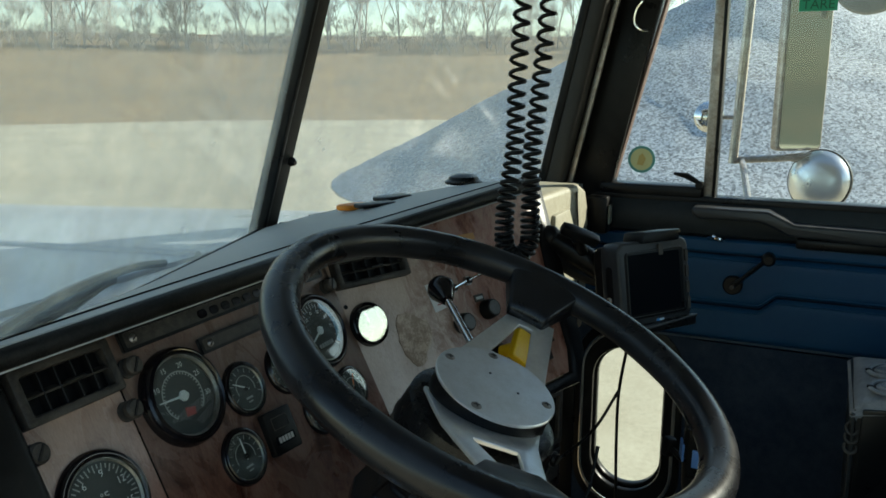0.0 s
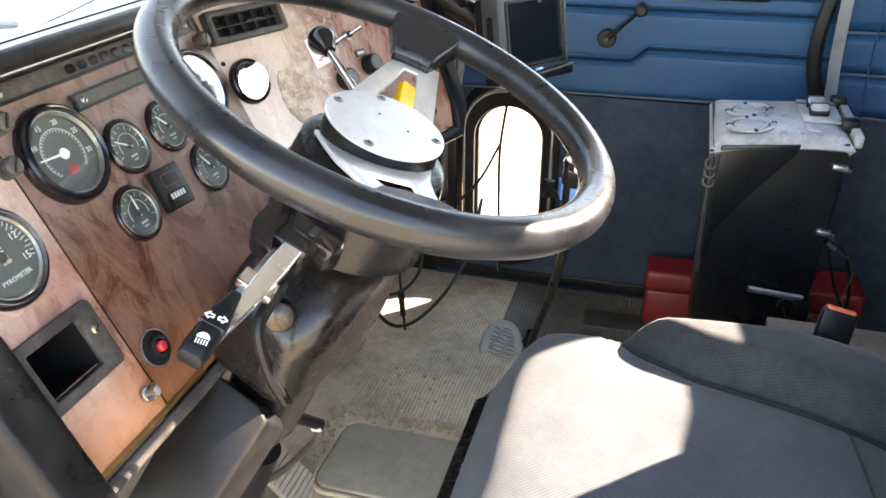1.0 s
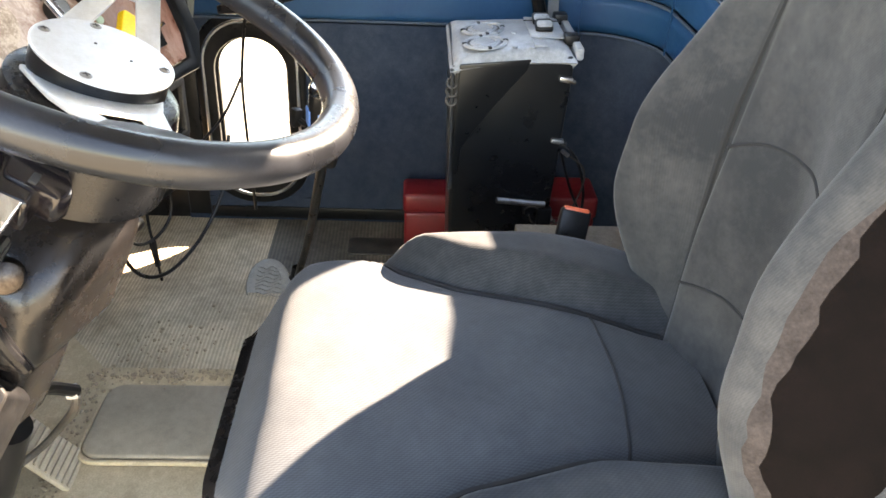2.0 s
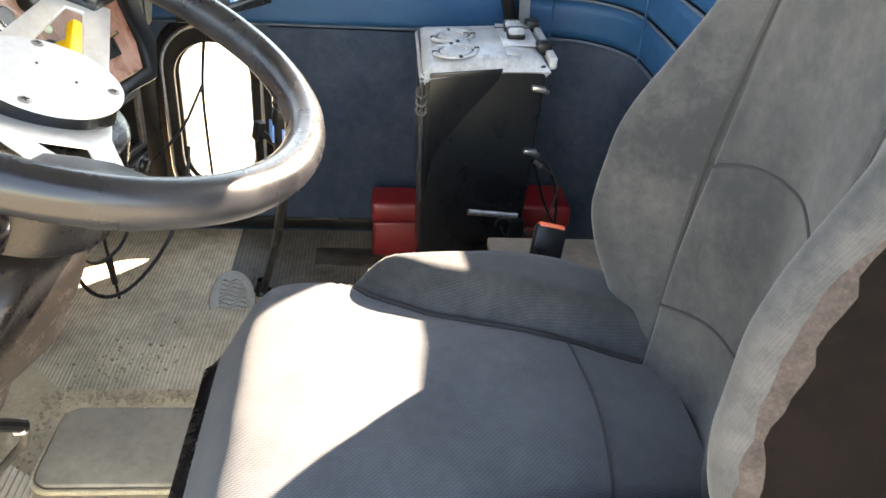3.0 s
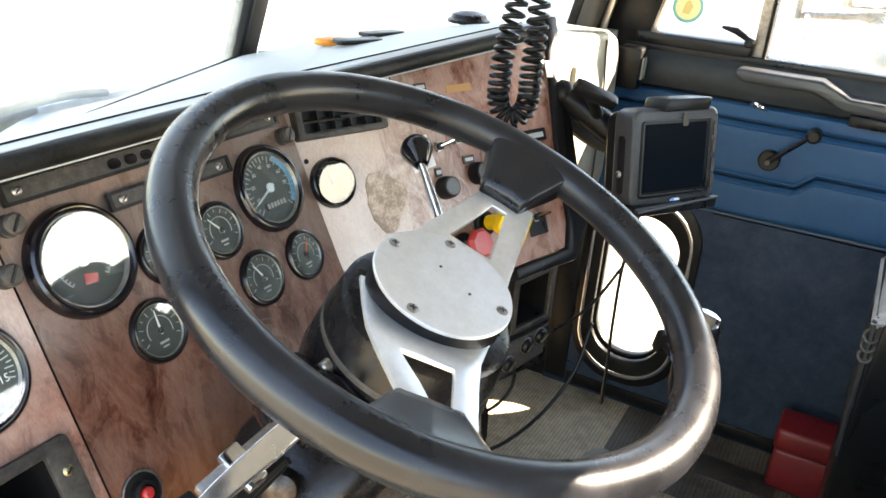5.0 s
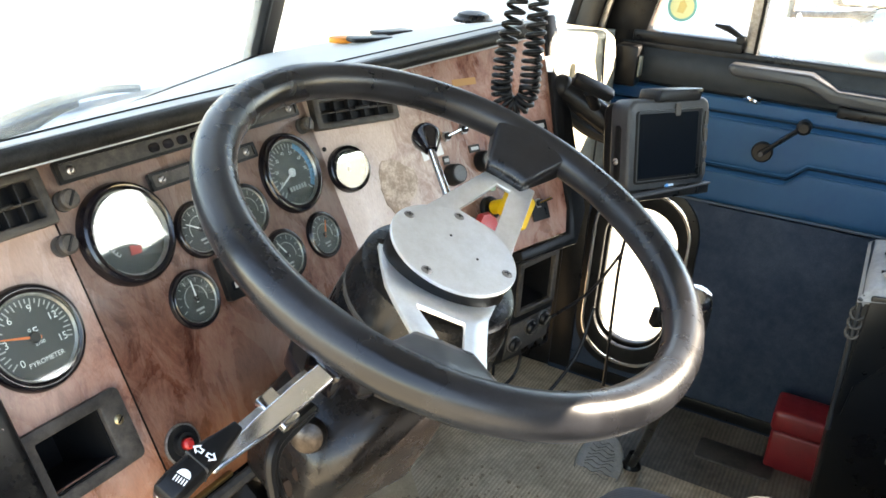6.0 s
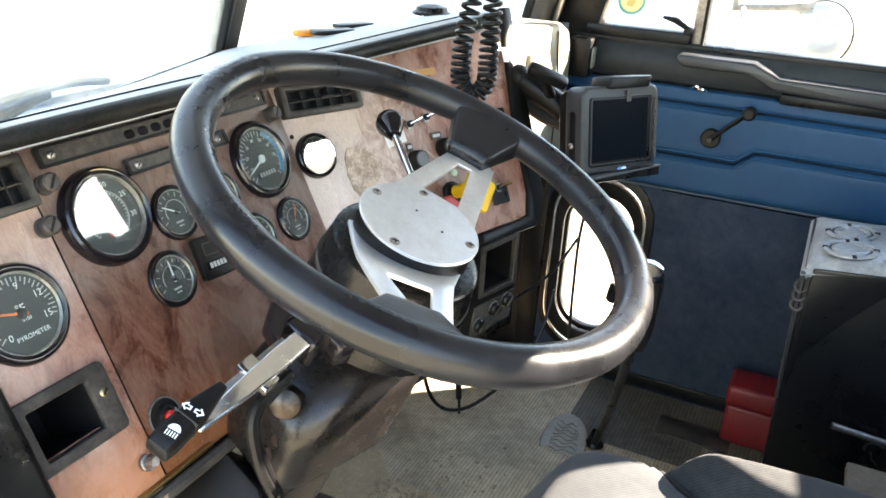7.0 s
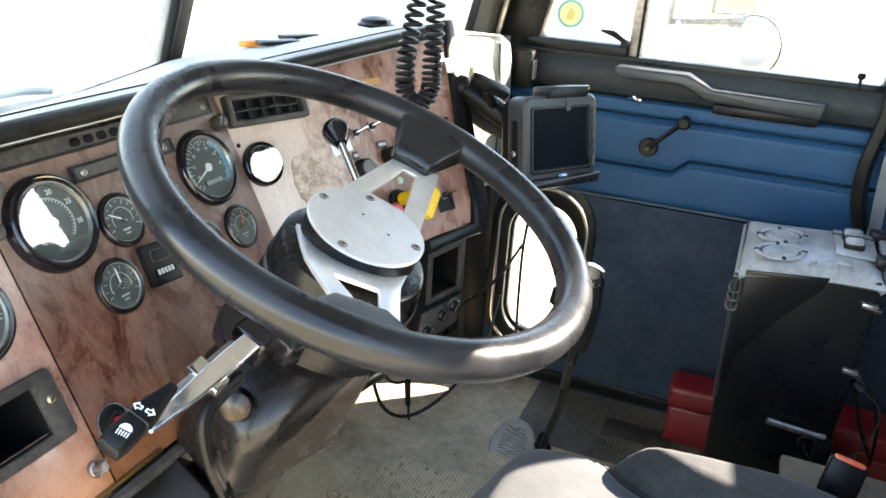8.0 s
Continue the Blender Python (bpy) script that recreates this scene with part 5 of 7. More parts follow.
def build_column():
    c = thing("steering_column", along(0.62), "black steering column with a flared rubber shroud", "steering column")
    D = axes(HUB, (1, 0, 0), -WN)
    part("upper_cone", lathe([(0.055, 0.031), (0.071, 0.032), (0.0755, 0.035), (0.080, 0.060), (0.084, 0.090), (0.086, 0.115), (0.085, 0.125), (0.077, 0.130), (0.05, 0.132)], D, 48), surface("black_cup_plastic", (0.0040, 0.0042, 0.0050), (0.010, 0.0100, 0.0112), 0.6, 0.26, grain=500, relief=0.1, stain=14, spec=0.26), c, "black plastic cone below the wheel")
    part("cone_groove", lathe([(0.0805, 0.066), (0.0822, 0.068), (0.0818, 0.072)], D, 48), DUSTY, c)
    part("jacket", lathe([(0.050, 0.12), (0.052, 0.26), (0.050, 0.27)], D, 32), DUSTY, c, "steel column jacket")
    # clamp that carries the indicator stalk
    # switch housing clamped to the column where the stalk enters
    C = axes((0.571, 0.318, 0.852), (0.99, 0.05, -0.11), (-0.25, -0.45, 0.86))
    part("stalk_clamp", box((0.046, 0.046, 0.040), C @ Matrix.Translation((0.014, 0.004, -0.010)), 0.006, 3), GLOSSY, c, "glossy black indicator switch housing")
    part("clamp_yoke", slab([(-0.030, 0.0), (-0.022, 0.026), (-0.004, 0.036), (0.030, 0.036), (0.036, 0.016), (0.014, 0.010), (-0.010, 0.012)], 0.026, C @ Matrix.Translation((0.0, 0.004, 0.014)), 0.004, 2), GLOSSY, c, "black switch yoke over the stalk's root")
    part("clamp_cheek", slab([(0.010, 0.012), (0.034, 0.016), (0.042, -0.004), (0.038, -0.034), (0.018, -0.044), (0.004, -0.036)], 0.034, C @ Matrix.Translation((0.0, 0.0, 0.016)), 0.005, 2), GLOSSY, c, "black rounded switch cheek")
    part("cheek_notch", box((0.012, 0.007, 0.004), C @ Matrix.Translation((0.016, -0.012, 0.0155)), 0.001), SEAM, c)
    part("clamp_pin", cyl(0.0075, 0.034, C @ Matrix.Translation((0.036, 0.014, 0.004)) @ Matrix.Rotation(radians(90), 4, "Y"), 18, bev=0.0015), STEEL, c, "bright steel clamp pin")
    # shroud: folded shell of flat faces with rounded corners, over a narrower lower duct
    SHELL = surface("worn_black_vinyl", (0.0055, 0.0050, 0.0050), (0.014, 0.0112, 0.0102), 0.8, 0.25, grain=350, relief=0.25, stain=8, spec=0.34, uneven=0.12)

    cos_t, sin_t = math.cos(radians(14)), math.sin(radians(14))

    def shell(rows, dent, seed):
        bm = bmesh.new()
        rings = []
        for s_, w, h, dx, dy in rows:
            ring = []
            for k, (x, y) in enumerate(roundrect(w, h, min(w, h) * 0.26, 6)):
                q = 1 + dent * noise.noise((x * 22 + seed, y * 22, s_ * 14)) + dent * 0.5 * noise.noise((x * 60, y * 60 + seed, s_ * 40))
                ring.append(bm.verts.new(D @ Vector(((x * cos_t - y * sin_t) * q + dx, (x * sin_t + y * cos_t) * q + dy, s_))))
            rings.append(ring)
        n = len(rings[0])
        for a_, b_ in zip(rings, rings[1:]):
            for k in range(n):
                bm.faces.new((a_[k], a_[(k + 1) % n], b_[(k + 1) % n], b_[k]))
        return bm
    rows = [(0.138, 0.105, 0.100, -0.004, 0), (0.155, 0.138, 0.114, -0.016, 0), (0.175, 0.158, 0.116, -0.032, 0), (0.190, 0.168, 0.118, -0.039, 0)]
    rows += [(0.203 + 0.011 * k, 0.172 - 0.0012 * k, 0.118 - 0.0005 * k, -0.042, 0) for k in range(7)]
    rows += [(0.277, 0.160, 0.110, -0.044, 0), (0.283, 0.146, 0.098, -0.046, 0), (0.282, 0.116, 0.084, -0.048, 0)]
    part("shroud", shell(rows, 0.030, 1.0), SHELL, c, "folded black shroud, scuffed, with flat faces", 50)
    part("lower_duct", shell([(0.280 + 0.014 * k, 0.104 - 0.003 * k, 0.080 - 0.001 * k, -0.046 - 0.002 * k, 0.0) for k in range(9)], 0.05, 5.0), SHELL, c, "narrower black duct below the shroud", 50)
    part("support_rod", tube([(0.905, 0.400, 0.583), (1.241, 0.470, 0.444)], 0.012, 12), BLACK, c, "black rod from the column to the firewall")
    part("lower_shaft", cyl(0.03, 0.35, D @ Matrix.Translation((0, 0, 0.5)), 20), BLACK, c)
    b = Vector((0.566, 0.336, 0.777))
    part("dome_bolt", lathe([(0.017, -0.004), (0.017, 0.001), (0.0145, 0.007), (0.008, 0.0105), (0, 0.0115)], axes(b, (0, 1, 0), Vector((-0.85, -0.45, 0.25))), 24), surface("dusty_bolt_steel", (0.075, 0.066, 0.06), (0.035, 0.026, 0.022), 0.8, 0.36, 1.0, 500, 0.2, 60), c, "domed steel bolt head")
    for k, p in enumerate(((0.566, 0.343, 0.734), (0.566, 0.356, 0.711))):
        part("rivet", lathe([(0.010, 0), (0.009, 0.004), (0, 0.006)], axes(p, (0, 1, 0), Vector((-0.85, -0.5, 0.15))), 16), surface("rusty_rivet", (0.016, 0.009, 0.007), None, 0.6, 0.6, 0.0, spec=0.1), c)
    # sheathed wiring that runs down the shroud's edge
    part("wire", tube(smooth_line([(0.549, 0.318, 0.824), (0.516, 0.318, 0.821), (0.499, 0.318, 0.813), (0.492, 0.316, 0.795), (0.493, 0.310, 0.760), (0.500, 0.302, 0.729)], 6), 0.0050, 8), BLACK, c)
    part("wire", tube(smooth_line([(0.559, 0.322, 0.815), (0.527, 0.322, 0.810), (0.509, 0.322, 0.803), (0.502, 0.320, 0.785), (0.507, 0.314, 0.752), (0.513, 0.306, 0.718)], 6), 0.0040, 8), BLACK, c)
    return c


build_column()


def build_stalk():
    s = thing("indicator_stalk", (0.56, 0.308, 0.862), "chrome indicator stalk with a black switch tip", "indicator stalk")
    a, j, t = Vector((0.552, 0.306, 0.8605)), Vector((0.430, 0.300, 0.8735)), Vector((0.374, 0.297, 0.8715))
    up = Vector((-0.25, -0.45, 0.86))
    M = axes(a, j - a, up)
    L = (j - a).length
    part("arm", slab([(0, -0.0095), (0.03, -0.0100), (L * 0.6, -0.0085), (L, -0.004), (L, 0.004), (L * 0.6, 0.0085), (0.03, 0.0100), (0, 0.0095)], 0.006, M @ Matrix.Translation((0, 0, 0.004)), 0.0022, 3), surface("polished_arm_chrome", (0.90, 0.905, 0.92), (0.72, 0.72, 0.73), 0.5, 0.20, 1.0, 500, 0.02, 30), s)
    part("bracket", box((0.075, 0.020, 0.010), M @ Matrix.Translation((0.045, -0.006, -0.010)), 0.002), STEEL, s)
    part("bracket_clip", box((0.018, 0.034, 0.012), M @ Matrix.Translation((0.050, -0.004, -0.007)), 0.002), CHROME, s)
    T = axes(j, t - j, up)
    Lt = (t - j).length
    bm = bmesh.new()
    rows = []
    for x, w, h in ((-0.012, 0.0042, 0.004), (0.004, 0.0070, 0.0066), (0.016, 0.0096, 0.0090), (Lt - 0.010, 0.0104, 0.0100), (Lt, 0.0094, 0.0082)):
        rows.append([bm.verts.new(T @ Vector((x, y, z))) for y, z in ((-w, h * 0.55), (-w * 0.7, h), (w * 0.7, h), (w, h * 0.55), (w, -h * 0.7), (w * 0.7, -h), (-w * 0.7, -h), (-w, -h * 0.7))])
    for p, q in zip(rows, rows[1:]):
        for k in range(8):
            bm.faces.new((p[k], p[(k + 1) % 8], q[(k + 1) % 8], q[k]))
    bm.faces.new(rows[0][::-1])
    bm.faces.new(rows[-1])
    tip = part("switch_tip", rounded(bm, 0.0012, 2, 20), BLACK, s, "black switch tip with white symbols")
    part("tip_joint", box((0.0012, 0.0209, 0.0200), T @ Matrix.Translation((Lt * 0.50, 0, 0.0006)), 0.0005), SEAM, tip)

    def arrow(px, py, flip):
        f = -1 if flip else 1
        o = [(0.0, 0.0036), (f * -0.0042, 0.0), (0.0, -0.0036), (0.0, -0.0016), (f * 0.0036, -0.0016), (f * 0.0036, 0.0016), (0.0, 0.0016)]
        i = [(x * 0.6 + f * 0.0002, y * 0.6) for x, y in o]
        return ringslab(o, i, 0.0004, T @ Matrix.Translation((px, py, 0.0101)) @ Matrix.Rotation(radians(100), 4, "Z"))
    part("arrow_symbols", join(arrow(Lt * 0.36, 0.0046, True), arrow(Lt * 0.39, -0.0050, False)), WHITE, tip)
    lm = T @ Matrix.Translation((Lt * 0.74, 0.001, 0.0104)) @ Matrix.Rotation(radians(100), 4, "Z")
    dome = [(0.0048 * math.cos(radians(a_)), 0.0048 * math.sin(radians(a_))) for a_ in range(0, 181, 15)]
    part("lamp_symbol", join(slab(dome, 0.0004, lm), *[box((0.0008, 0.004, 0.0004), lm @ Matrix.Translation((-0.004 + 0.002 * q, -0.0033, 0))) for q in range(5)]), WHITE, tip)


build_stalk()


# ---- driver's seat ----
SX = 0.69


def build_seat():
    s = thing("driver_seat", (SX, -0.12, FLOOR), "grey cloth driver's seat, dusty, with dark side bolsters", "seat")
    sm = lambda e: max(0.0, min(1.0, e)) ** 2 * (3 - 2 * max(0.0, min(1.0, e)))

    def seam_x(y):
        pts = [(-0.36, 0.800), (-0.20, 0.825), (-0.075, 0.862), (0.0, 0.905), (0.043, 0.945), (0.10, 0.985), (0.2, 1.02)]
        for (a, xa), (b, xb) in zip(pts, pts[1:]):
            if y <= b:
                return xa + (xb - xa) * (y - a) / (b - a)
        return pts[-1][1]

    def half(y):
        """Half width of the cushion."""
        return 0.262 + 0.028 * sm((0.10 - y) / 0.25) - 0.11 * sm((y - 0.085) / 0.115) ** 2

    def top_z(x, y):
        dx = abs(x - SX)
        edge = seam_x(y) - SX
        z = 0.572 + 0.010 * math.cos(min(1, dx / 0.25) * math.pi / 2) - 0.035 * sm((-y - 0.18) / 0.2) + 0.018 * sm(y / 0.12) - 0.012 * sm(1 - dx / 0.12) * sm(1 - abs(y + 0.1) / 0.15)
        z += 0.045 * sm((dx - edge) / 0.05) * sm((0.12 - y) / 0.16)
        z -= 0.010 * math.exp(-((dx - edge) / 0.008) ** 2)
        z -= 0.022 * sm((y - 0.02) / 0.16) + 0.050 * sm((y - 0.115) / 0.082) ** 1.5 + 0.050 * sm((dx - half(y) + 0.045) / 0.045) ** 2
        z += 0.0025 * noise.noise((x * 14, y * 14, 0))
        return z

    ys = steps(-0.37, 0.05, 36) + steps(0.055, 0.196, 18)

    def cushion(lo, hi, n, rows=None):
        bm = bmesh.new()
        g = []
        for y in rows or [v for v in ys if v < 0.184]:
            a, b = lo(y), hi(y)
            g.append([bm.verts.new((a + (b - a) * k / (n - 1), y, top_z(a + (b - a) * k / (n - 1), y))) for k in range(n)])
        for p, q in zip(g, g[1:]):
            for k in range(n - 1):
                bm.faces.new((p[k], p[k + 1], q[k + 1], q[k]))
        return bm
    lim = lambda y: min(seam_x(y) - SX, half(y) - 0.004)
    part("cushion", cushion(lambda y: SX - lim(y), lambda y: SX + lim(y), 40), SEAT, s, "grey ribbed cloth seat cushion", 180)
    part("bolster", cushion(lambda y: SX + lim(y), lambda y: SX + half(y), 16), SEATDARK, s, "charcoal cloth side bolster", 180)
    part("bolster", cushion(lambda y: SX - half(y), lambda y: SX - lim(y), 16), SEATDARK, s, "charcoal cloth side bolster", 180)
    roll = [v for v in ys if v >= 0.175]
    part("front_roll", cushion(lambda y: SX - half(y), lambda y: SX + half(y), 50, roll), bpy.data.materials["worn_black_vinyl"], s, "black vinyl front roll", 180)
    # skirt below the edge of the cushion
    rim = [(SX + half(y), y) for y in ys] + [(SX - half(y), y) for y in ys[::-1]]
    bm = bmesh.new()
    rows = []
    for drop, off in ((0.0, 0.0), (0.008, 0.006), (0.03, 0.008), (0.09, 0.000), (0.17, -0.025)):
        rows.append([])
        for x, y in rim:
            d = Vector((x - SX, y + 0.1, 0)).normalized()
            rows[-1].append(bm.verts.new((x + d.x * off, y + d.y * off, top_z(x, y) - drop)))
    n = len(rim)
    for a, b in zip(rows, rows[1:]):
        for k in range(n):
            bm.faces.new((a[k], a[(k + 1) % n], b[(k + 1) % n], b[k]))
    part("skirt", bm, bpy.data.materials["worn_black_vinyl"], s, "black vinyl skirt", 180)
    for e in (1, -1):
        part("seam", tube([(SX + e * (seam_x(y) - SX), y, top_z(SX + e * (seam_x(y) - SX), y) + 0.0035) for y in steps(-0.34, 0.085, 30)], 0.0045, 6), SEAM, s)
    part("cross_seam", tube([(x, -0.235 - 0.02 * math.cos((x - SX) * 9), top_z(x, -0.235 - 0.02 * math.cos((x - SX) * 9)) + 0.001) for x in steps(0.56, 0.81, 24)], 0.0016, 6), SEATSEAM, s)
    # backrest
    W = [(0.46, 0.23), (0.54, 0.250), (0.62, 0.268), (0.70, 0.268), (0.80, 0.252), (0.90, 0.236), (1.00, 0.228), (1.08, 0.226), (1.20, 0.205), (1.27, 0.170), (1.31, 0.10)]

    def width(z):
        for (a, wa), (b, wb) in zip(W, W[1:]):
            if z <= b:
                u = (z - a) / (b - a)
                return wa + (wb - wa) * u
        return W[-1][1]

    def back(u, z):
        w = width(z)
        a = abs(u)
        low = sm((1.02 - z) / 0.3)
        y = -0.350 - 0.11 * (z - 0.65) - 0.012 * math.cos(u * 2)
        y += (0.088 if u > 0 else 0.082) * sm((z - 0.50) / 0.24) * sm((1.06 - z) / 0.26) * math.exp(-((a - 0.76) / 0.17) ** 2)
        y -= 0.028 * low * (1 - sm(a / 0.45))
        y -= 0.085 * sm((a - 0.80) / 0.20) ** 1.6
        y -= 0.05 * sm((z - 1.24) / 0.07) ** 2
        y -= 0.011 * math.exp(-((a - 0.50) / 0.030) ** 2) * (0.35 + 0.65 * low)
        return (SX + u * w, y + 0.003 * noise.noise((u * 4, z * 9, 7)), z)
    zs = steps(0.47, 1.31, 60)
    # cloth rubbed through on the driver's bolster: pinkish foam edge round black backing
    def fade(z):
        return max(0.0, 1 - (abs(z - 0.77) / 0.20) ** 4)

    def b1(z):
        return -0.90 + fade(z) * (0.050 + 0.018 * noise.noise((z * 24, 1.5, 0)) + 0.010 * noise.noise((z * 70, 4.5, 0)))

    def b2(z):
        return -0.90 + fade(z) * (0.030 + 0.018 * noise.noise((z * 30, 2.5, 0)) + 0.008 * noise.noise((z * 90, 8.5, 0)))

    def b3(z):
        return -0.90 - fade(z) * (0.072 + 0.012 * noise.noise((z * 30, 9.5, 0)))

    def strip(name, lo, hi, n, mat, label):
        part(name, sheet(lambda v, z: back(lo(z) + (hi(z) - lo(z)) * v, z), steps(0, 1, n), zs), mat, s, label, 180)
    strip("backrest", b1, lambda z: 1.0, 81, SEATBACK, "dusty grey cloth backrest with piped seams")
    strip("worn_edge", b2, b1, 6, surface("rubbed_foam", (0.040, 0.033, 0.031), (0.016, 0.0135, 0.013), 0.8, 0.9, grain=300, relief=0.6, stain=40, spec=0.08), "pinkish rubbed-through cloth edge")
    strip("torn_patch", b3, b2, 8, surface("black_backing", (0.0018, 0.0014, 0.0014), (0.006, 0.004, 0.0038), 0.8, 0.9, grain=500, relief=0.6, stain=30, spec=0.05), "black torn patch")
    strip("backrest_side", lambda z: -1.0, b3, 8, SEATDARK, "charcoal cloth side of the backrest")
    part("backrest_rear", sheet(lambda u, z: (SX + u * width(z), back(1, z)[1] - 0.03 * (1 - u * u), z), steps(-1, 1, 9), zs[::4] + [1.31]), SEATDARK, s)

    def seam(pts, r=0.003):
        part("backrest_seam", tube([Vector(back(u, z)) + Vector((0, 0.0002, 0)) for u, z in pts], r, 6), SEATSEAM, s)
    for e in (1, -1):
        seam([(e * (0.50 + 0.02 * math.sin(z * 9)), z) for z in steps(0.50, 1.06, 40)], 0.0040)
        seam([(e * (0.50 - 0.5 * q), 0.808 + 0.034 * q + 0.014 * math.sin(q * 3)) for q in steps(0, 1, 14)], 0.0022)
        seam([(e * (0.50 - 0.5 * q), 0.618 + 0.030 * q + 0.014 * math.sin(q * 3)) for q in steps(0, 1, 14)], 0.0022)
    seam([(u, 1.03 + 0.03 * math.cos(u * 3)) for u in steps(-0.62, 0.62, 24)])
    # pedestal
    part("pedestal", box((0.42, 0.40, 0.34), Matrix.Translation((SX, -0.13, FLOOR + 0.17)), 0.02, 3), BLACK, s, "black seat pedestal")


build_seat()


# ---- between the seats ----
def build_console():
    """Tall black moulded console with two drink rings on its lid."""
    c = thing("centre_console", (1.46, -0.2, floor_z(1.46, -0.2)), "tall black plastic console bin with a dusty grey lid", "console")
    z0 = floor_z(1.46, -0.2)
    x0, x1 = 1.400, 1.640
    y1, y0 = -0.085, -0.310
    ztop = 0.702

    def edge_z(u, v):
        """Height of the lid: higher at the back."""
        a, b = 0.702 + 0.024 * (1 - v), 0.716 + 0.012 * (1 - v)
        return a + (b - a) * u

    def ring(z, dx, dy, lean):
        return [(x0 + dx + lean, y0 + dy, z), (x1 - dx + lean, y0 + dy, z), (x1 - dx + lean, y1 - dy, z), (x0 + dx + lean, y1 - dy, z)]
    bm = bmesh.new()
    rows = [[bm.verts.new(p) for p in ring(z, dx, dy, 0)] for z, dx, dy in ((z0, 0.045, 0.016), (ztop, 0.0, 0.0))]
    for v in rows[1]:
        v.co.z = edge_z(0 if v.co.x < 1.5 else 1, (v.co.y - y0) / (y1 - y0)) - 0.002
    for k in range(4):
        bm.faces.new((rows[0][k], rows[0][(k + 1) % 4], rows[1][(k + 1) % 4], rows[1][k]))
    bm.faces.new(rows[0][::-1])
    bm.faces.new(rows[1])
    part("body", rounded(bm, 0.008, 3), surface("black_console_plastic", (0.0045, 0.0048, 0.0055), (0.011, 0.0115, 0.0125), 0.6, 0.30, grain=500, relief=0.05, stain=3, spread=0.3, spec=0.3), c, "glossy black bin body")
    # domed lid
    def lid(u, v):
        x = x0 - 0.004 + (x1 - x0 + 0.008) * u
        y = y0 - 0.004 + (y1 - y0 + 0.008) * v
        e = min(u, 1 - u, v, 1 - v)
        return (x, y, edge_z(u, v) + 0.004 + 0.012 * math.sin(math.pi * v) * math.sin(math.pi * min(1, u + 0.2)) - 0.018 * max(0, 1 - e / 0.10) ** 2)
    L = part("lid", sheet(lid, steps(0, 1, 26), steps(0, 1, 26), 0.020), surface("dusty_grey_lid", (0.16, 0.165, 0.17), (0.36, 0.36, 0.36), 0.9, 0.36, grain=600, relief=0.2, stain=13), c, "dusty grey lid with two drink rings")
    grey = L.data.materials[0]
    for u, v in ((0.235, 0.715), (0.585, 0.71)):
        m = Matrix.Translation(Vector(lid(u, v)) + Vector((0, 0, 0.001))) @ Matrix.Rotation(-0.10, 4, "X")
        part("drink_ring", lathe([(0.0335, 0.0005), (0.0345, 0.0035), (0.0385, 0.0045), (0.0415, 0.003), (0.0425, 0.0)], m, 40), grey, L)
        part("ring_groove", lathe([(0.0290, 0.0012), (0.0335, 0.0012)], m, 40), DUSTY, L)
        part("ring_dish", lathe([(0.0292, 0.0008), (0.0280, 0.0030), (0.0240, 0.0036), (0.0, 0.0018)], m, 40), grey, L)
        for a0 in (0.35, 3.45):
            part("ring_rib", tube([m @ Vector((0.0215 * math.cos(a0 + q), 0.0215 * math.sin(a0 + q), 0.0034)) for q in steps(0, 2.4, 14)], 0.0020, 6), grey, L)
        for a0 in (0.15, 1.65, 3.3, 4.8):
            part("ring_notch", box((0.009, 0.007, 0.004), m @ Matrix.Rotation(a0, 4, "Z") @ Matrix.Translation((0.0385, 0, 0.0030)), 0.001, 1), BLACK, L)
    for x, y in ((1.424, -0.200), (1.50, -0.205), (1.600, -0.185), (1.418, -0.232)):
        u, v = (x - x0 + 0.004) / (x1 - x0 + 0.008), (y - y0 + 0.004) / (y1 - y0 + 0.008)
        part("lid_stud", lathe([(0.0055, 0), (0.005, 0.002), (0, 0.0028)], Matrix.Translation(lid(u, v)), 14), grey, L)
    # bare plate with two rockers, and a small square plate before it
    pl = Vector(lid(0.56, 0.20))
    T = Matrix.Translation(pl + Vector((0, 0, 0.0035)))
    part("switch_plate", box((0.135, 0.066, 0.003), T, 0.001), grey, L, "bare metal switch plate")
    part("plate_slot", box((0.004, 0.072, 0.002), T @ Matrix.Translation((0.040, 0, 0.0016)), 0.0005, 1), BLACK, L)
    for k in (-0.020, 0.026):
        q = pl + Vector((k, 0.004, 0.004))
        part("rocker", slab(roundrect(0.036, 0.034, 0.007, 4), 0.012, axes(q + Vector((0, 0, 0.014)), (1, 0, 0), (-0.28, 0.05, 1)), 0.004, 3), BLACK, L, "black rocker switch")
        part("rocker_cap", slab(roundrect(0.018, 0.030, 0.006, 4), 0.004, axes(q + Vector((-0.007, 0, 0.0155)), (1, 0, 0), (-0.5, 0.05, 1)), 0.0015, 2), grey, L, "worn grey rocker face")
    part("small_plate", box((0.026, 0.024, 0.003), Matrix.Translation(Vector(lid(0.16, 0.285)) + Vector((0, 0, 0.002))) @ Matrix.Rotation(-0.12, 4, "Y"), 0.0008), grey, L)
    # hinge rail and brackets along the back edge
    part("hinge_rail", span((x0 + 0.010, y0 - 0.016, 0.712), (x1 - 0.004, y0 - 0.001, 0.735), 0.004, 2), grey, L, "grey hinge rail")
    for x in (1.452, 1.594):
        part("hinge_bracket", span((x, y0 - 0.014, 0.724), (x + 0.030, y0 + 0.014, 0.746), 0.004, 2), BLACK, L, "black hinge bracket")
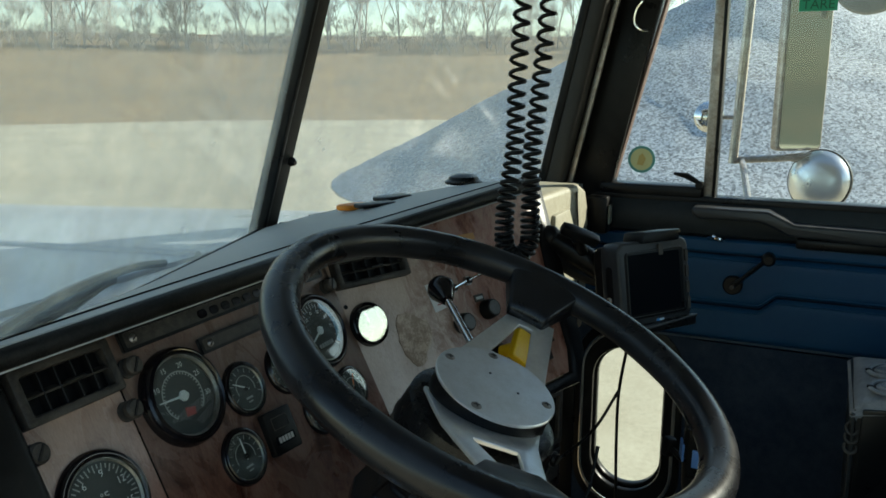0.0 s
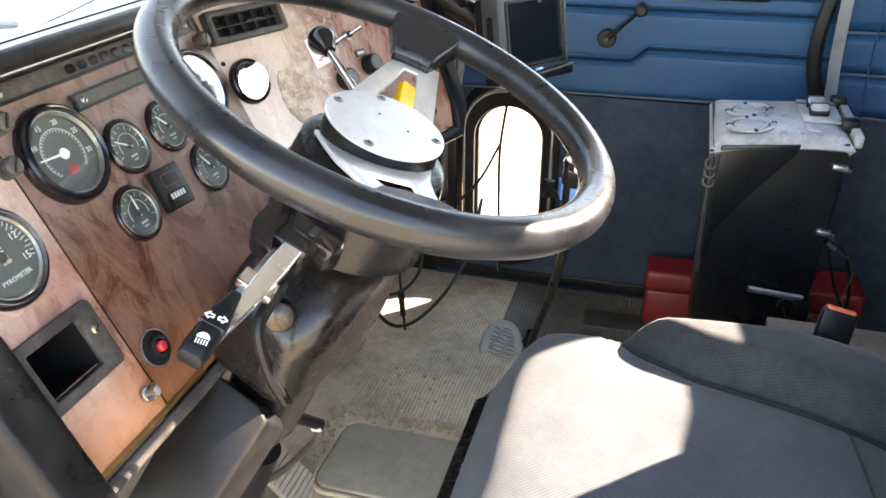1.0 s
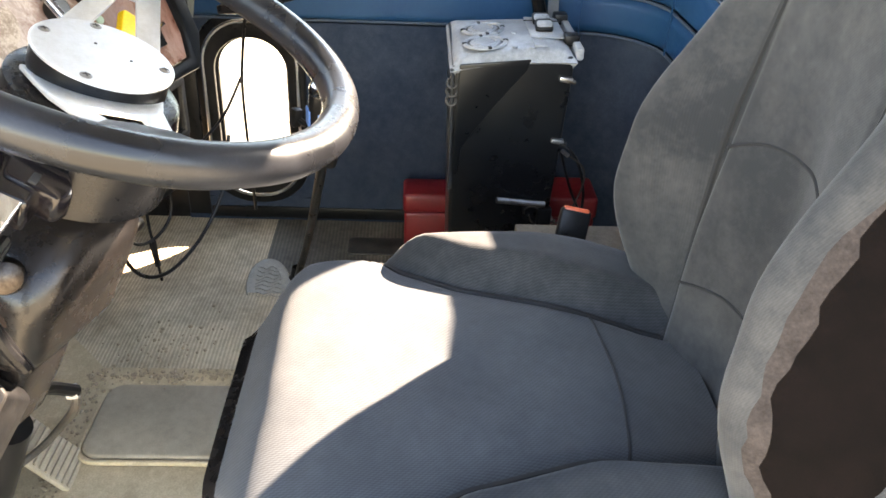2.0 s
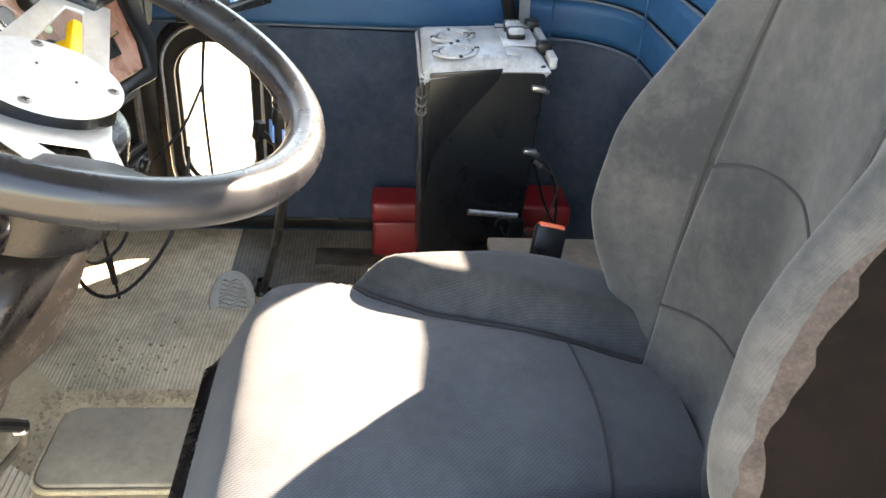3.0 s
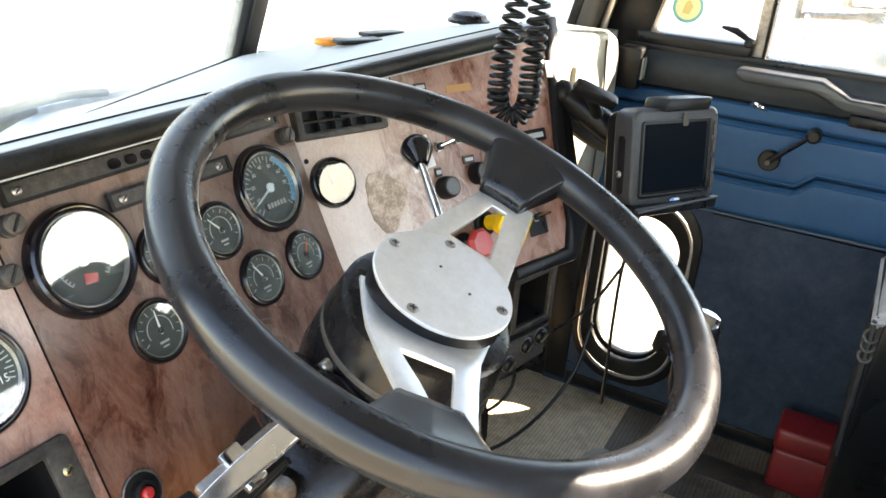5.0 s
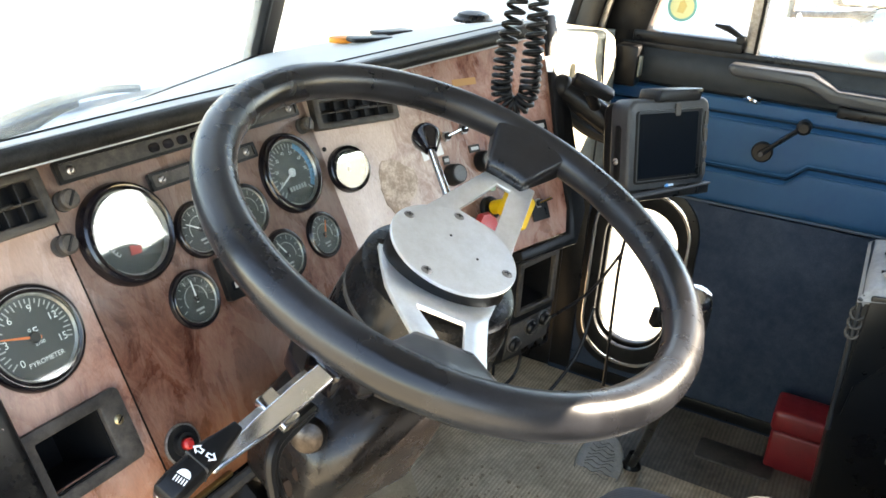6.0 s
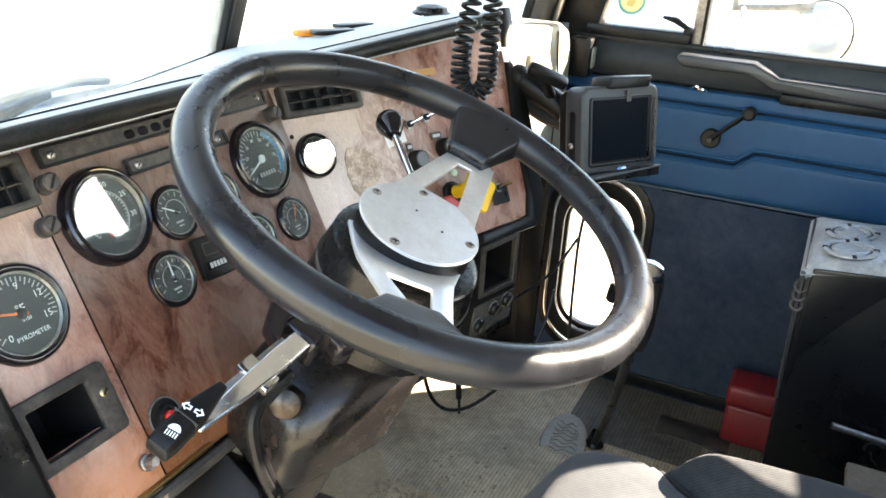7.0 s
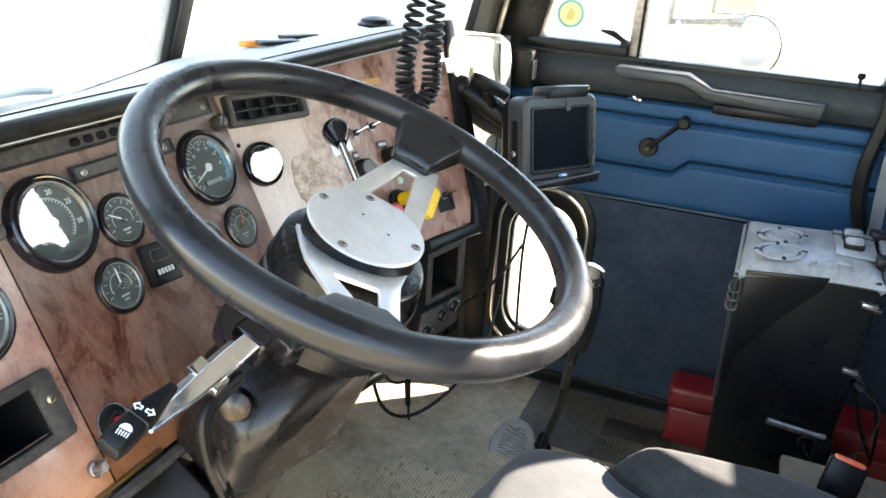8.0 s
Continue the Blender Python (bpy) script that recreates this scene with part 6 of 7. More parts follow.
    # clips down the back edge, latch rings and a rail down the front edge
    for x, z in ((1.400, 0.680), (1.412, 0.552), (1.424, 0.374)):
        part("clip", box((0.016, 0.026, 0.010), Matrix.Translation((x, y0 + 0.014, z)) @ Matrix.Rotation(0.15, 4, "X"), 0.003, 2), STEEL, c, "small metal clip")
        part("clip_pin", cyl(0.0042, 0.014, axes((x - 0.004, y0 - 0.004, z - 0.005), (0, 0, 1), (0, 1, 0.2)), 12, bev=0.001), DUSTY, c)
    for z in (0.664, 0.648, 0.630):
        part("latch_ring", tube([(x0 + 0.006 + 0.004 * math.sin(q), y1 - 0.002 + 0.009 * math.cos(q), z + 0.009 * math.sin(q)) for q in steps(0, 2 * math.pi, 17)], 0.0030, 6), DUSTY, c, "dark wire latch ring")
    part("edge_bead", tube([(x0 + 0.001, y1 - 0.001, ztop - 0.01), (x0 + 0.019, y1 - 0.008, 0.44)], 0.0045, 6), ARMGREY, c)
    # upper part of the face stands a little proud, ending in a slanting fold
    n = Vector((-1, 0, -0.075)).normalized()
    FM = axes((1.4000, -0.095, 0.700), (0, -1, 0), n)
    part("raised_panel", slab([(0.004, 0.002), (0.134, 0.016), (0.128, -0.004), (0.073, -0.078), (0.016, -0.166), (0.010, -0.228), (-0.002, -0.228)][::-1], 0.006, FM @ Matrix.Translation((0, 0, 0.004)), 0.003, 2), bpy.data.materials["black_console_plastic"], c, "raised black panel with a slanting edge")
    part("foot_bar", tube([(1.405, -0.188, 0.423), (1.420, -0.288, 0.408)], 0.0065, 10), STEEL, c, "bright metal bar")
    part("bar_bracket", box((0.02, 0.03, 0.045), Matrix.Translation((1.420, -0.289, 0.379)), 0.004), BLACK, c)
    part("cable", tube(smooth_line([(1.430, -0.302, 0.538), (1.420, -0.325, 0.529), (1.420, -0.348, 0.496), (1.430, -0.366, 0.435), (1.450, -0.374, 0.360)], 6), 0.0034, 6), BLACK, c)
    part("cable", tube(smooth_line([(1.440, -0.309, 0.525), (1.440, -0.324, 0.481), (1.440, -0.344, 0.427), (1.450, -0.375, 0.366)], 6), 0.0030, 6), BLACK, c)
    part("cable", tube(smooth_line([(1.412, -0.312, 0.528), (1.414, -0.330, 0.516), (1.417, -0.356, 0.493), (1.421, -0.362, 0.460), (1.421, -0.355, 0.430), (1.424, -0.340, 0.385), (1.426, -0.318, 0.362), (1.424, -0.290, 0.355), (1.420, -0.266, 0.366), (1.416, -0.258, 0.385)], 6), 0.0018, 6), DUSTY, c, "thin dark cable")
    part("cable_eye", tube([(1.414, -0.262 + 0.016 * math.cos(q), 0.392 + 0.013 * math.sin(q)) for q in steps(-0.3, 3.6, 14)], 0.002, 6), DUSTY, c)
    part("cable_crimp", tube([(1.411, -0.308, 0.532), (1.414, -0.322, 0.520)], 0.0042, 8), STEEL, c)


build_console()


def build_floor_hatch():
    """Plywood-topped step beside the seat with the belt buckle."""
    z = 0.435
    h = thing("seat_side_shelf", (1.17, -0.31, floor_z(1.17, -0.3)), "worn plywood shelf on a dark box beside the seat", "shelf")
    part("top", box((0.235, 0.20, 0.018), Matrix.Translation((1.172, -0.312, z - 0.009)), 0.003), surface("greyed_plywood", (0.20, 0.18, 0.155), (0.11, 0.10, 0.09), 0.8, 0.8, grain=250, relief=0.4, stain=14), h)
    part("box", box((0.22, 0.18, z - 0.02 - FLOOR), Matrix.Translation((1.175, -0.315, (z - 0.02 + FLOOR) / 2)), 0.004), BLACK, h)
    b = thing("belt_buckle", (1.10, -0.275, z), "black seat-belt buckle with an orange release button", "belt buckle")
    m = Matrix.Translation((1.045, -0.262, 0.553)) @ Matrix.Rotation(radians(22), 4, "Y") @ Matrix.Rotation(radians(10), 4, "X")
    part("body", box((0.016, 0.048, 0.084), m, 0.005, 3), BLACK, b)
    part("release_button", box((0.0125, 0.040, 0.010), m @ Matrix.Translation((-0.001, 0, 0.0400)), 0.003), surface("red_orange_button", (0.62, 0.10, 0.035), None, 0.3, 0.45), b, "red-orange release button")
    part("stalk", box((0.004, 0.024, 0.12), m @ Matrix.Translation((0, 0, -0.085)), 0.001), BLACK, b)


build_floor_hatch()


def red_case(x0, x1, y0, y1, h, lean=0.0):
    z = floor_z((x0 + x1) / 2, (y0 + y1) / 2)
    r = thing("red_case", ((x0 + x1) / 2, (y0 + y1) / 2, z), "red plastic warning-triangle case standing on the floor", "case", "red cases")
    part("tray", span((x0, y0, z), (x1, y1, z + h * 0.66), 0.008, 3), RED, r)
    part("cover", span((x0 - 0.004, y0 - 0.004, z + h * 0.66), (x1 + 0.004, y1 + 0.004, z + h), 0.010, 3), RED, r)
    part("catch", span((x0 - 0.010, (y0 + y1) / 2 - 0.012, z + h * 0.56), (x0 - 0.003, (y0 + y1) / 2 + 0.012, z + h * 0.76), 0.002), RED, r)


red_case(1.735, 1.825, -0.24, -0.003, 0.150)
red_case(1.700, 1.815, -0.47, -0.345, 0.17)


def build_gear_lever():
    base, top = Vector((1.57, 0.245, floor_z(1.57, 0.245))), Vector((1.120, 0.118, 0.66))
    g = thing("gear_lever", base, "black gear lever with a chrome-topped shift knob and blue badge", "gear lever")
    part("shaft", tube(smooth_line([base, base.lerp(top, 0.45) + Vector((0.03, 0, -0.02)), top], 8), 0.0085, 12), BLACK, g)
    # floor boot with a moulded round emblem plate
    pb = Vector((1.532, 0.306, floor_z(1.532, 0.306) + 0.001))
    EMBOSS = surface("worn_embossed_rubber", (0.25, 0.215, 0.16), (0.16, 0.135, 0.10), 0.9, 0.50, grain=400, relief=0.4, stain=30)
    PM = Matrix.Translation(pb) @ Matrix.Rotation(0.16, 4, "Z") @ Matrix.Diagonal((2.3, 1.0, 1.0, 1))
    part("emblem_plate", lathe([(0.052, 0.0), (0.051, 0.003), (0.0490, 0.0038), (0.046, 0.002), (0, 0.0025)], PM, 48), EMBOSS, g, "oval embossed rubber emblem plate")
    for k in range(11):
        x0 = -0.075 + 0.015 * k
        half = 0.030 * math.sqrt(max(0.05, 1 - (x0 / 0.1) ** 2))
        part("moulding", tube([Matrix.Translation(pb) @ Matrix.Rotation(0.16, 4, "Z") @ Vector((x0 + 0.006 * math.sin(5 * q + k), half * q, 0.0030)) for q in steps(-1, 1, 9)], 0.0014, 6), EMBOSS, g)
    part("lever_boot", lathe([(0.022, 0.0), (0.021, 0.006), (0.015, 0.014), (0.0115, 0.03), (0.0100, 0.035)], Matrix.Translation(base), 28), BLACK, g, "black rubber lever boot")
    K = axes(top, (0, -1, 0), (-0.25, -0.05, 0.96))
    bm = bmesh.new()
    rows = []
    for z, a, b in ((-0.035, 0.018, 0.016), (0.0, 0.024, 0.020), (0.05, 0.026, 0.022), (0.085, 0.026, 0.022), (0.100, 0.024, 0.021)):
        rows.append([bm.verts.new(K @ Vector((a * math.cos(q) * (1 - 0.12 * math.cos(4 * q)), b * math.sin(q) * (1 - 0.12 * math.cos(4 * q)), z))) for q in steps(0, 2 * math.pi, 21)[:-1]])
    for p, q in zip(rows, rows[1:]):
        for k in range(20):
            bm.faces.new((p[k], p[(k + 1) % 20], q[(k + 1) % 20], q[k]))
    bm.faces.new(rows[0][::-1])
    bm.faces.new(rows[-1])
    part("grip", rounded(bm, 0.002, 2), BLACK, g, "black grip")
    part("chrome_cap", lathe([(0.024, 0.0), (0.0245, 0.004), (0.021, 0.013), (0.012, 0.019), (0, 0.020)], K @ Matrix.Translation((0, 0, 0.100)), 28), CHROME, g, "domed chrome cap")
    part("badge", box((0.018, 0.003, 0.030), K @ Matrix.Translation((0.0, -0.0235, 0.058)) @ Matrix.Rotation(0.0, 4, "X"), 0.001), plain("blue_badge", (0.08, 0.19, 0.45), 0.4), g)
    bl = K @ Matrix.Rotation(radians(-70), 4, "Z")
    part("badge", box((0.018, 0.003, 0.030), bl @ Matrix.Translation((0.0, -0.0262, 0.058)), 0.001), bpy.data.materials["blue_badge"], g, "blue badge")
    q = Vector((1.145, 0.165, 0.694))
    part("range_lever", join(tube([K @ Vector((0, 0, 0.01)), q], 0.005, 8), box((0.016, 0.030, 0.016), aim(q, q + Vector((-0.3, 0.3, 0.05))), 0.004)), BLACK, g, "black range selector")


build_gear_lever()


# ---- screen, mount, cord, end of dash ----
def build_screen():
    n = Vector((-0.51, -0.843, 0.174)).normalized()
    up = (Vector((0.11, 0.137, 0.985)) - n * n.dot(Vector((0.11, 0.137, 0.985)))).normalized()
    side = up.cross(n)
    at = Vector((1.288, 0.2215, 0.906))
    s = thing("navigation_screen", at - up * 0.08, "chunky black dash-mounted navigation screen, switched off", "navigation screen")
    M = axes(at, side, n)
    W, Hh = 0.163, 0.1345
    part("case", slab(roundrect(W, Hh, 0.016, 5), 0.040, M, 0.005, 3), CASE, s, "dark grey rubberised case")
    part("back_shell", slab(roundrect(W * 0.9, Hh * 0.9, 0.016, 5), 0.030, M @ Matrix.Translation((0, 0, -0.036)), 0.006, 3), BLACK, s)
    part("bezel", slab(roundrect(W * 0.83, Hh * 0.80, 0.006, 4), 0.003, M @ Matrix.Translation((0, -0.002, 0.002)), 0.001), BLACK, s)
    part("bezel_line", ringslab(roundrect(W * 0.79, Hh * 0.77, 0.004, 3), roundrect(W * 0.775, Hh * 0.755, 0.003, 3), 0.0012, M @ Matrix.Translation((-0.001, 0.0, 0.0032))), ARMGREY, s)
    part("display", slab(roundrect(W * 0.72, Hh * 0.70, 0.002, 3), 0.001, M @ Matrix.Translation((-0.004, 0.0, 0.0029))), SCREEN, s, "dark glass display")
    part("logo", join(slab(roundrect(0.018, 0.006, 0.002, 2), 0.0004, M @ Matrix.Translation((0.002, -0.0625, 0.0026)))), plain("pale_logo", (0.5, 0.62, 0.72), 0.5), s)
    part("logo_dot", slab(circle(0.0035, 14), 0.0004, M @ Matrix.Translation((-0.003, -0.062, 0.0030))), plain("logo_blue", (0.05, 0.25, 0.55), 0.5), s)
    for k in range(4):
        part("side_key", slab(roundrect(0.007, 0.020, 0.002, 2), 0.002, M @ Matrix.Translation((W * 0.455, 0.036 - 0.026 * k, 0.002))), DUSTY, s)
    part("side_handle", slab(roundrect(0.016, Hh * 0.62, 0.007, 4), 0.008, axes(at - side * (W / 2 + 0.001) - n * 0.022 - up * 0.01, n, -side), 0.003), BLACK, s)
    screw(axes(at - side * (W / 2 + 0.003) - n * 0.022 - up * 0.022, n, -side), 0.005, STEEL, s)
    part("top_clip", slab([(-0.045, -0.006), (0.040, -0.006), (0.046, 0.012), (-0.040, 0.012)], 0.045, M @ Matrix.Translation((0.012, Hh / 2 + 0.002, 0.008)), 0.003), BLACK, s, "black holder clip")
    part("clip_tab", slab(roundrect(0.010, 0.018, 0.002, 2), 0.002, M @ Matrix.Translation((0.012, Hh / 2 - 0.016, 0.0035))), DUSTY, s)
    part("cradle", slab([(-W / 2 + 0.002, -0.008), (W / 2 - 0.002, -0.008), (W / 2 - 0.001, 0.010), (-W / 2 + 0.002, 0.006)], 0.055, M @ Matrix.Translation((0.0, -Hh / 2 - 0.004, 0.010)), 0.003), BLACK, s, "black cradle lip")
    part("cradle_edge", tube([M @ Vector((-W / 2 + 0.006, -Hh / 2 - 0.004, 0.0115)), M @ Vector((W / 2 - 0.003, -Hh / 2 + 0.004, 0.0115))], 0.0022, 6), ARMGREY, s)
    # ball mount
    m0 = thing("screen_mount", (1.30, 0.40, 0.95), "black double-ball mounting arm with a T-handle", "mounting arm")
    a, b = Vector((1.300, 0.405, 0.962)), at - n * 0.075 - up * 0.002
    part("arm", tube([a, a.lerp(b, 0.25), a.lerp(b, 0.75), b], [0.017, 0.021, 0.021, 0.017], 14), BLACK, m0)
    part("ball", ball(0.020, Matrix.Translation(b)), BLACK, m0)
    part("ball", ball(0.020, Matrix.Translation(a)), BLACK, m0)
    k = Vector((1.272, 0.350, 0.968))
    part("clamp_stem", tube([a.lerp(b, 0.5), k], 0.009, 12), BLACK, m0)
    hm = axes(k, Vector((0.55, -0.45, -0.62)), Vector((-0.25, -0.55, 0.75)))
    part("t_handle", slab([(-0.034, -0.008), (-0.02, -0.010), (0.02, -0.010), (0.034, -0.008), (0.034, 0.008), (0.02, 0.011), (-0.02, 0.011), (-0.034, 0.008)], 0.016, hm @ Matrix.Translation((0, 0, 0.018)), 0.003), BLACK, m0)
    part("hose", tube(smooth_line([(1.30, 0.40, 0.93), (1.32, 0.36, 0.90), (1.33, 0.31, 0.885), b + Vector((0.02, 0.02, -0.02))], 6), 0.013, 10), BLACK, m0)


build_screen()


def build_cord():
    """Coiled handset lead that hangs from the roof in a loop."""
    c = thing("coiled_cord", (1.045, 0.362, 1.64), "black coiled microphone cord hanging in a loop", "coiled cord")
    across = Vector((0.45, -0.89, 0)) * 0.0170
    path = []

    def strand(u, e):
        """Point on one strand: u from the loop (0) to the roof (1), e the side."""
        z = 1.006 + 0.634 * u
        k = max(0.0, z - 1.05)
        return Vector((1.034 + 0.19 * k - 0.02 * k * k, 0.369 - 0.01 * k, z)) + across * e * (1 - 0.25 * math.exp(-((z - 1.13) / 0.05) ** 2)) + Vector((0.003 * math.sin(u * 11 + e), 0, 0))
    for k in range(70):
        path.append(strand(1 - k / 69, -1))
    for k in range(1, 20):
        a = math.pi * k / 20
        path.append(Vector((1.034, 0.369, 1.006)) - across * math.cos(a) + Vector((0, 0, -0.022 * math.sin(a))))
    for k in range(70):
        path.append(strand(k / 69, 1))
    # arc length and coil density: tight at the bottom, stretched above
    pts, phase = [], 0.0
    for k in range(len(path) - 1):
        a, b = path[k], path[k + 1]
        d = (b - a)
        t = d.normalized()
        s = Vector((0.89, 0.45, 0)).cross(t).normalized()
        f = t.cross(s)
        h = (a.z - 1.01) / 0.40
        pitch = 0.0072 + 0.0175 * max(0, min(1, h)) ** 0.8
        r = 0.0112 - 0.001 * max(0, min(1, h))
        m = max(2, int(d.length / pitch * 10))
        for q in range(m):
            phase += 2 * math.pi * d.length / pitch / m
            pts.append(a + d * (q / m) + r * (math.cos(phase) * s + math.sin(phase) * f))
    half_way = len(pts) // 2
    part("coil", tube(pts[:half_way + 1], 0.0031, 6), BLACK, c, "", 180)
    part("coil", tube(pts[half_way:], 0.0031, 6), BLACK, c, "", 180)


build_cord()


def build_cream_box():
    """Cream plastic housing at the far end of the dash."""
    c = thing("heater_housing", (1.58, 0.50, 0.62), "yellowed cream plastic heater housing at the dash end", "heater housing")
    pts = [(1.330, 0.985), (1.39, 1.010), (1.70, 1.004), (1.755, 0.985), (1.785, 0.93), (1.79, 0.70), (1.76, 0.66), (1.50, 0.70), (1.33, 0.775)]
    M = Matrix(((1, 0, 0, 0), (0, 0, -1, 0.465), (0, 1, 0, 0), (0, 0, 0, 1)))
    part("body", slab(pts, 0.16, M, 0.012, 3), CREAM, c)
    part("raised_panel", slab([(1.50, 0.965), (1.60, 0.965), (1.65, 0.90), (1.66, 0.74), (1.50, 0.72)], 0.02, M @ Matrix.Translation((0, 0, 0.010)), 0.006, 2), CREAM, c)
    part("rib", slab([(1.40, 0.955), (1.47, 0.965), (1.47, 0.945), (1.40, 0.935)], 0.02, M @ Matrix.Translation((0, 0, 0.008)), 0.004, 2), CREAM, c)
    part("seam", tube([(1.665, 0.462, 0.99), (1.70, 0.462, 0.86), (1.70, 0.462, 0.64)], 0.002, 6), DUSTY, c)
    b = thing("switch_block", (1.812, 0.44, 0.93), "small black switch block beside the housing", "switch block")
    part("case", span((1.79, 0.425, 0.88), (1.835, 0.475, 0.965), 0.006), BLACK, b)
    part("lens", span((1.80, 0.421, 0.90), (1.825, 0.427, 0.945), 0.003), CREAM, b)
    # white tag on the end trim
    p = Vector((1.284, 0.4305, 0.994)) + RN * 0.0085
    part("tag", slab(roundrect(0.013, 0.024, 0.001, 2), 0.001, axes(p, RU, RN) @ Matrix.Rotation(-0.1, 4, "Z")), WHITE, DASH, "small white tag")


build_cream_box()


def build_top_clutter():
    def top_z(x, y):
        y0, z0 = lip(x)
        v = (y - y0) / (screen_y(x) + 0.01 - y0)
        return z0 + (0.975 - z0) * v + 0.012 * math.sin(math.pi * v)
    z = top_z(1.053, 0.639)
    o = thing("marker_lens", (1.053, 0.639, z), "oval orange marker lens lying on the dash", "marker lens")
    M = Matrix.Translation((1.050, 0.640, z)) @ Matrix.Rotation(-0.5, 4, "Z")
    part("lens", slab([(x * 1.9, y) for x, y in circle(0.0150, 28)], -0.008, M, 0.0025, 2), ORANGE, o)
    for x, y, a in ((1.048, 0.601, -0.45), (1.110, 0.605, -0.35)):
        zz = top_z(x, y)
        p = thing("rubber_pad", (x, y, zz), "flat black rubber pad lying on the dash", "pad", "rubber pads")
        part("pad", slab(roundrect(0.066, 0.026, 0.006, 3), -0.006, Matrix.Translation((x, y, zz)) @ Matrix.Rotation(a, 4, "Z"), 0.002), BLACK, p)
    zz = top_z(1.241, 0.540)
    g = thing("defrost_nozzle", (1.241, 0.540, zz), "round black defroster nozzle on the dash top", "nozzle")
    part("nozzle", lathe([(0.031, 0.0), (0.032, 0.004), (0.026, 0.007), (0.024, 0.012), (0.012, 0.016), (0, 0.016)], Matrix.Translation((1.241, 0.540, zz)), 30), BLACK, g)


build_top_clutter()


def build_floor_things():
    # moulded foot pad set into the mat, tan floor round it
    z = floor_z(1.05, 0.45)
    m = thing("floor_pad", (1.11, 0.43, z), "grey rubber foot pad on a dusty tan floor", "floor pad")
    mid = Vector((1.078, 0.355, floor_z(1.078, 0.355)))
    slope = axes(mid, (1, 0, (floor_z(1.17, 0.355) - floor_z(0.985, 0.355)) / 0.185), (0, 0, 1))
    part("pad", slab(roundrect(0.186, 0.382, 0.034, 7), 0.014, slope @ Matrix.Translation((0, 0, 0.015)), 0.005, 3), surface("brown_foot_pad", (0.25, 0.200, 0.145), (0.39, 0.315, 0.230), 0.9, 0.7, grain=500, relief=0.4, stain=8), m)
    part("pad_lip", ringslab(roundrect(0.206, 0.402, 0.040, 7), roundrect(0.190, 0.386, 0.035, 7), 0.010, slope @ Matrix.Translation((0, 0, 0.010)), 0.003), TANFLOOR, m, "dusty tan lip round the pad")
    edge = lambda y: 1.214 + max(0.0, y - 0.572) * 1.09
    bm = sheet(lambda u, y: (0.34 + (edge(y) - 0.34) * u, y, floor_z(0.34 + (edge(y) - 0.34) * u, y) + 0.004), steps(0, 1, 40), steps(0.12, 0.572, 20) + steps(0.59, 0.98, 16))
    setting("tan_floor", bm, TANFLOOR, "dusty tan floor on the driver's side")
    random.seed(3)
    bms = []
    for k in range(420):
        if k % 3:
            x, y = 1.193 + random.gauss(0, 0.010), random.uniform(0.22, 0.60)
        else:
            x, y = random.uniform(0.85, 1.19), 0.575 + random.gauss(0, 0.012)
        if random.random() < 0.2:
            x, y = random.gauss(1.27, 0.05), random.gauss(0.47, 0.05)
        r = random.uniform(0.0015, 0.005)
        b = bmesh.new()
        bmesh.ops.create_icosphere(b, subdivisions=1, radius=r)
        b.transform(Matrix.Translation((x, y, floor_z(x, y) + 0.005 + r * 0.4)) @ Matrix.Diagonal((1, random.uniform(0.6, 1.2), 0.6, 1)))
        bms.append(b)
    solo("floor_grit", join(*bms), surface("brown_grit", (0.36, 0.27, 0.18), (0.20, 0.15, 0.10), 0.8, 0.9, grain=300, relief=0.3, stain=60), "small stones and dirt strewn on the cab floor", "dirt", kind="stuff", smooth=0)
    # accelerator pedal, ribbed
    p = thing("pedal", (0.93, 0.60, 0.16), "ribbed rubber accelerator pedal, dusty", "pedal")
    M = axes((0.965, 0.60, 0.185), (1, 0, 0), Vector((0, -0.75, 0.66)))
    part("plate", slab(roundrect(0.085, 0.20, 0.010, 3), 0.010, M, 0.003), MATFLAT, p)
    for k in range(17):
        part("rib", box((0.078, 0.005, 0.005), M @ Matrix.Translation((0, -0.088 + 0.011 * k, 0.002)), 0.001, 1), MATFLAT, p)
    # hanging leads below the dash
    l = thing("hanging_cable", (1.25, 0.45, 0.50), "black loose cables hanging below the dash", "cable")
    part("loop", tube(smooth_line([(1.10, 0.47, 0.56), (1.13, 0.45, 0.42), (1.20, 0.42, 0.365), (1.30, 0.38, 0.38), (1.36, 0.34, 0.46), (1.40, 0.33, 0.55)], 8), 0.0035, 8), BLACK, l)
    part("loop", tube(smooth_line([(1.14, 0.48, 0.56), (1.17, 0.46, 0.45), (1.23, 0.44, 0.42), (1.28, 0.42, 0.45), (1.28, 0.42, 0.55)], 8), 0.003, 8), BLACK, l)
    part("lead", tube(smooth_line([(1.24, 0.45, 0.56), (1.245, 0.452, 0.44), (1.247, 0.45, 0.40), (1.252, 0.447, 0.316)], 6), 0.0028, 8), BLACK, l)
    part("plug", tube([(1.246, 0.451, 0.405), (1.250, 0.449, 0.35)], [0.007, 0.0055], 8), BLACK, l)
    k = thing("charger_cable", (1.62, 0.38, 0.60), "thin black charger lead hanging before the sight window", "cable")
    part("lead", tube(smooth_line([(1.35, 0.27, 0.80), (1.42, 0.30, 0.66), (1.44, 0.305, 0.55), (1.44, 0.302, 0.46), (1.44, 0.30, 0.37)], 8), 0.003, 8), BLACK, k)
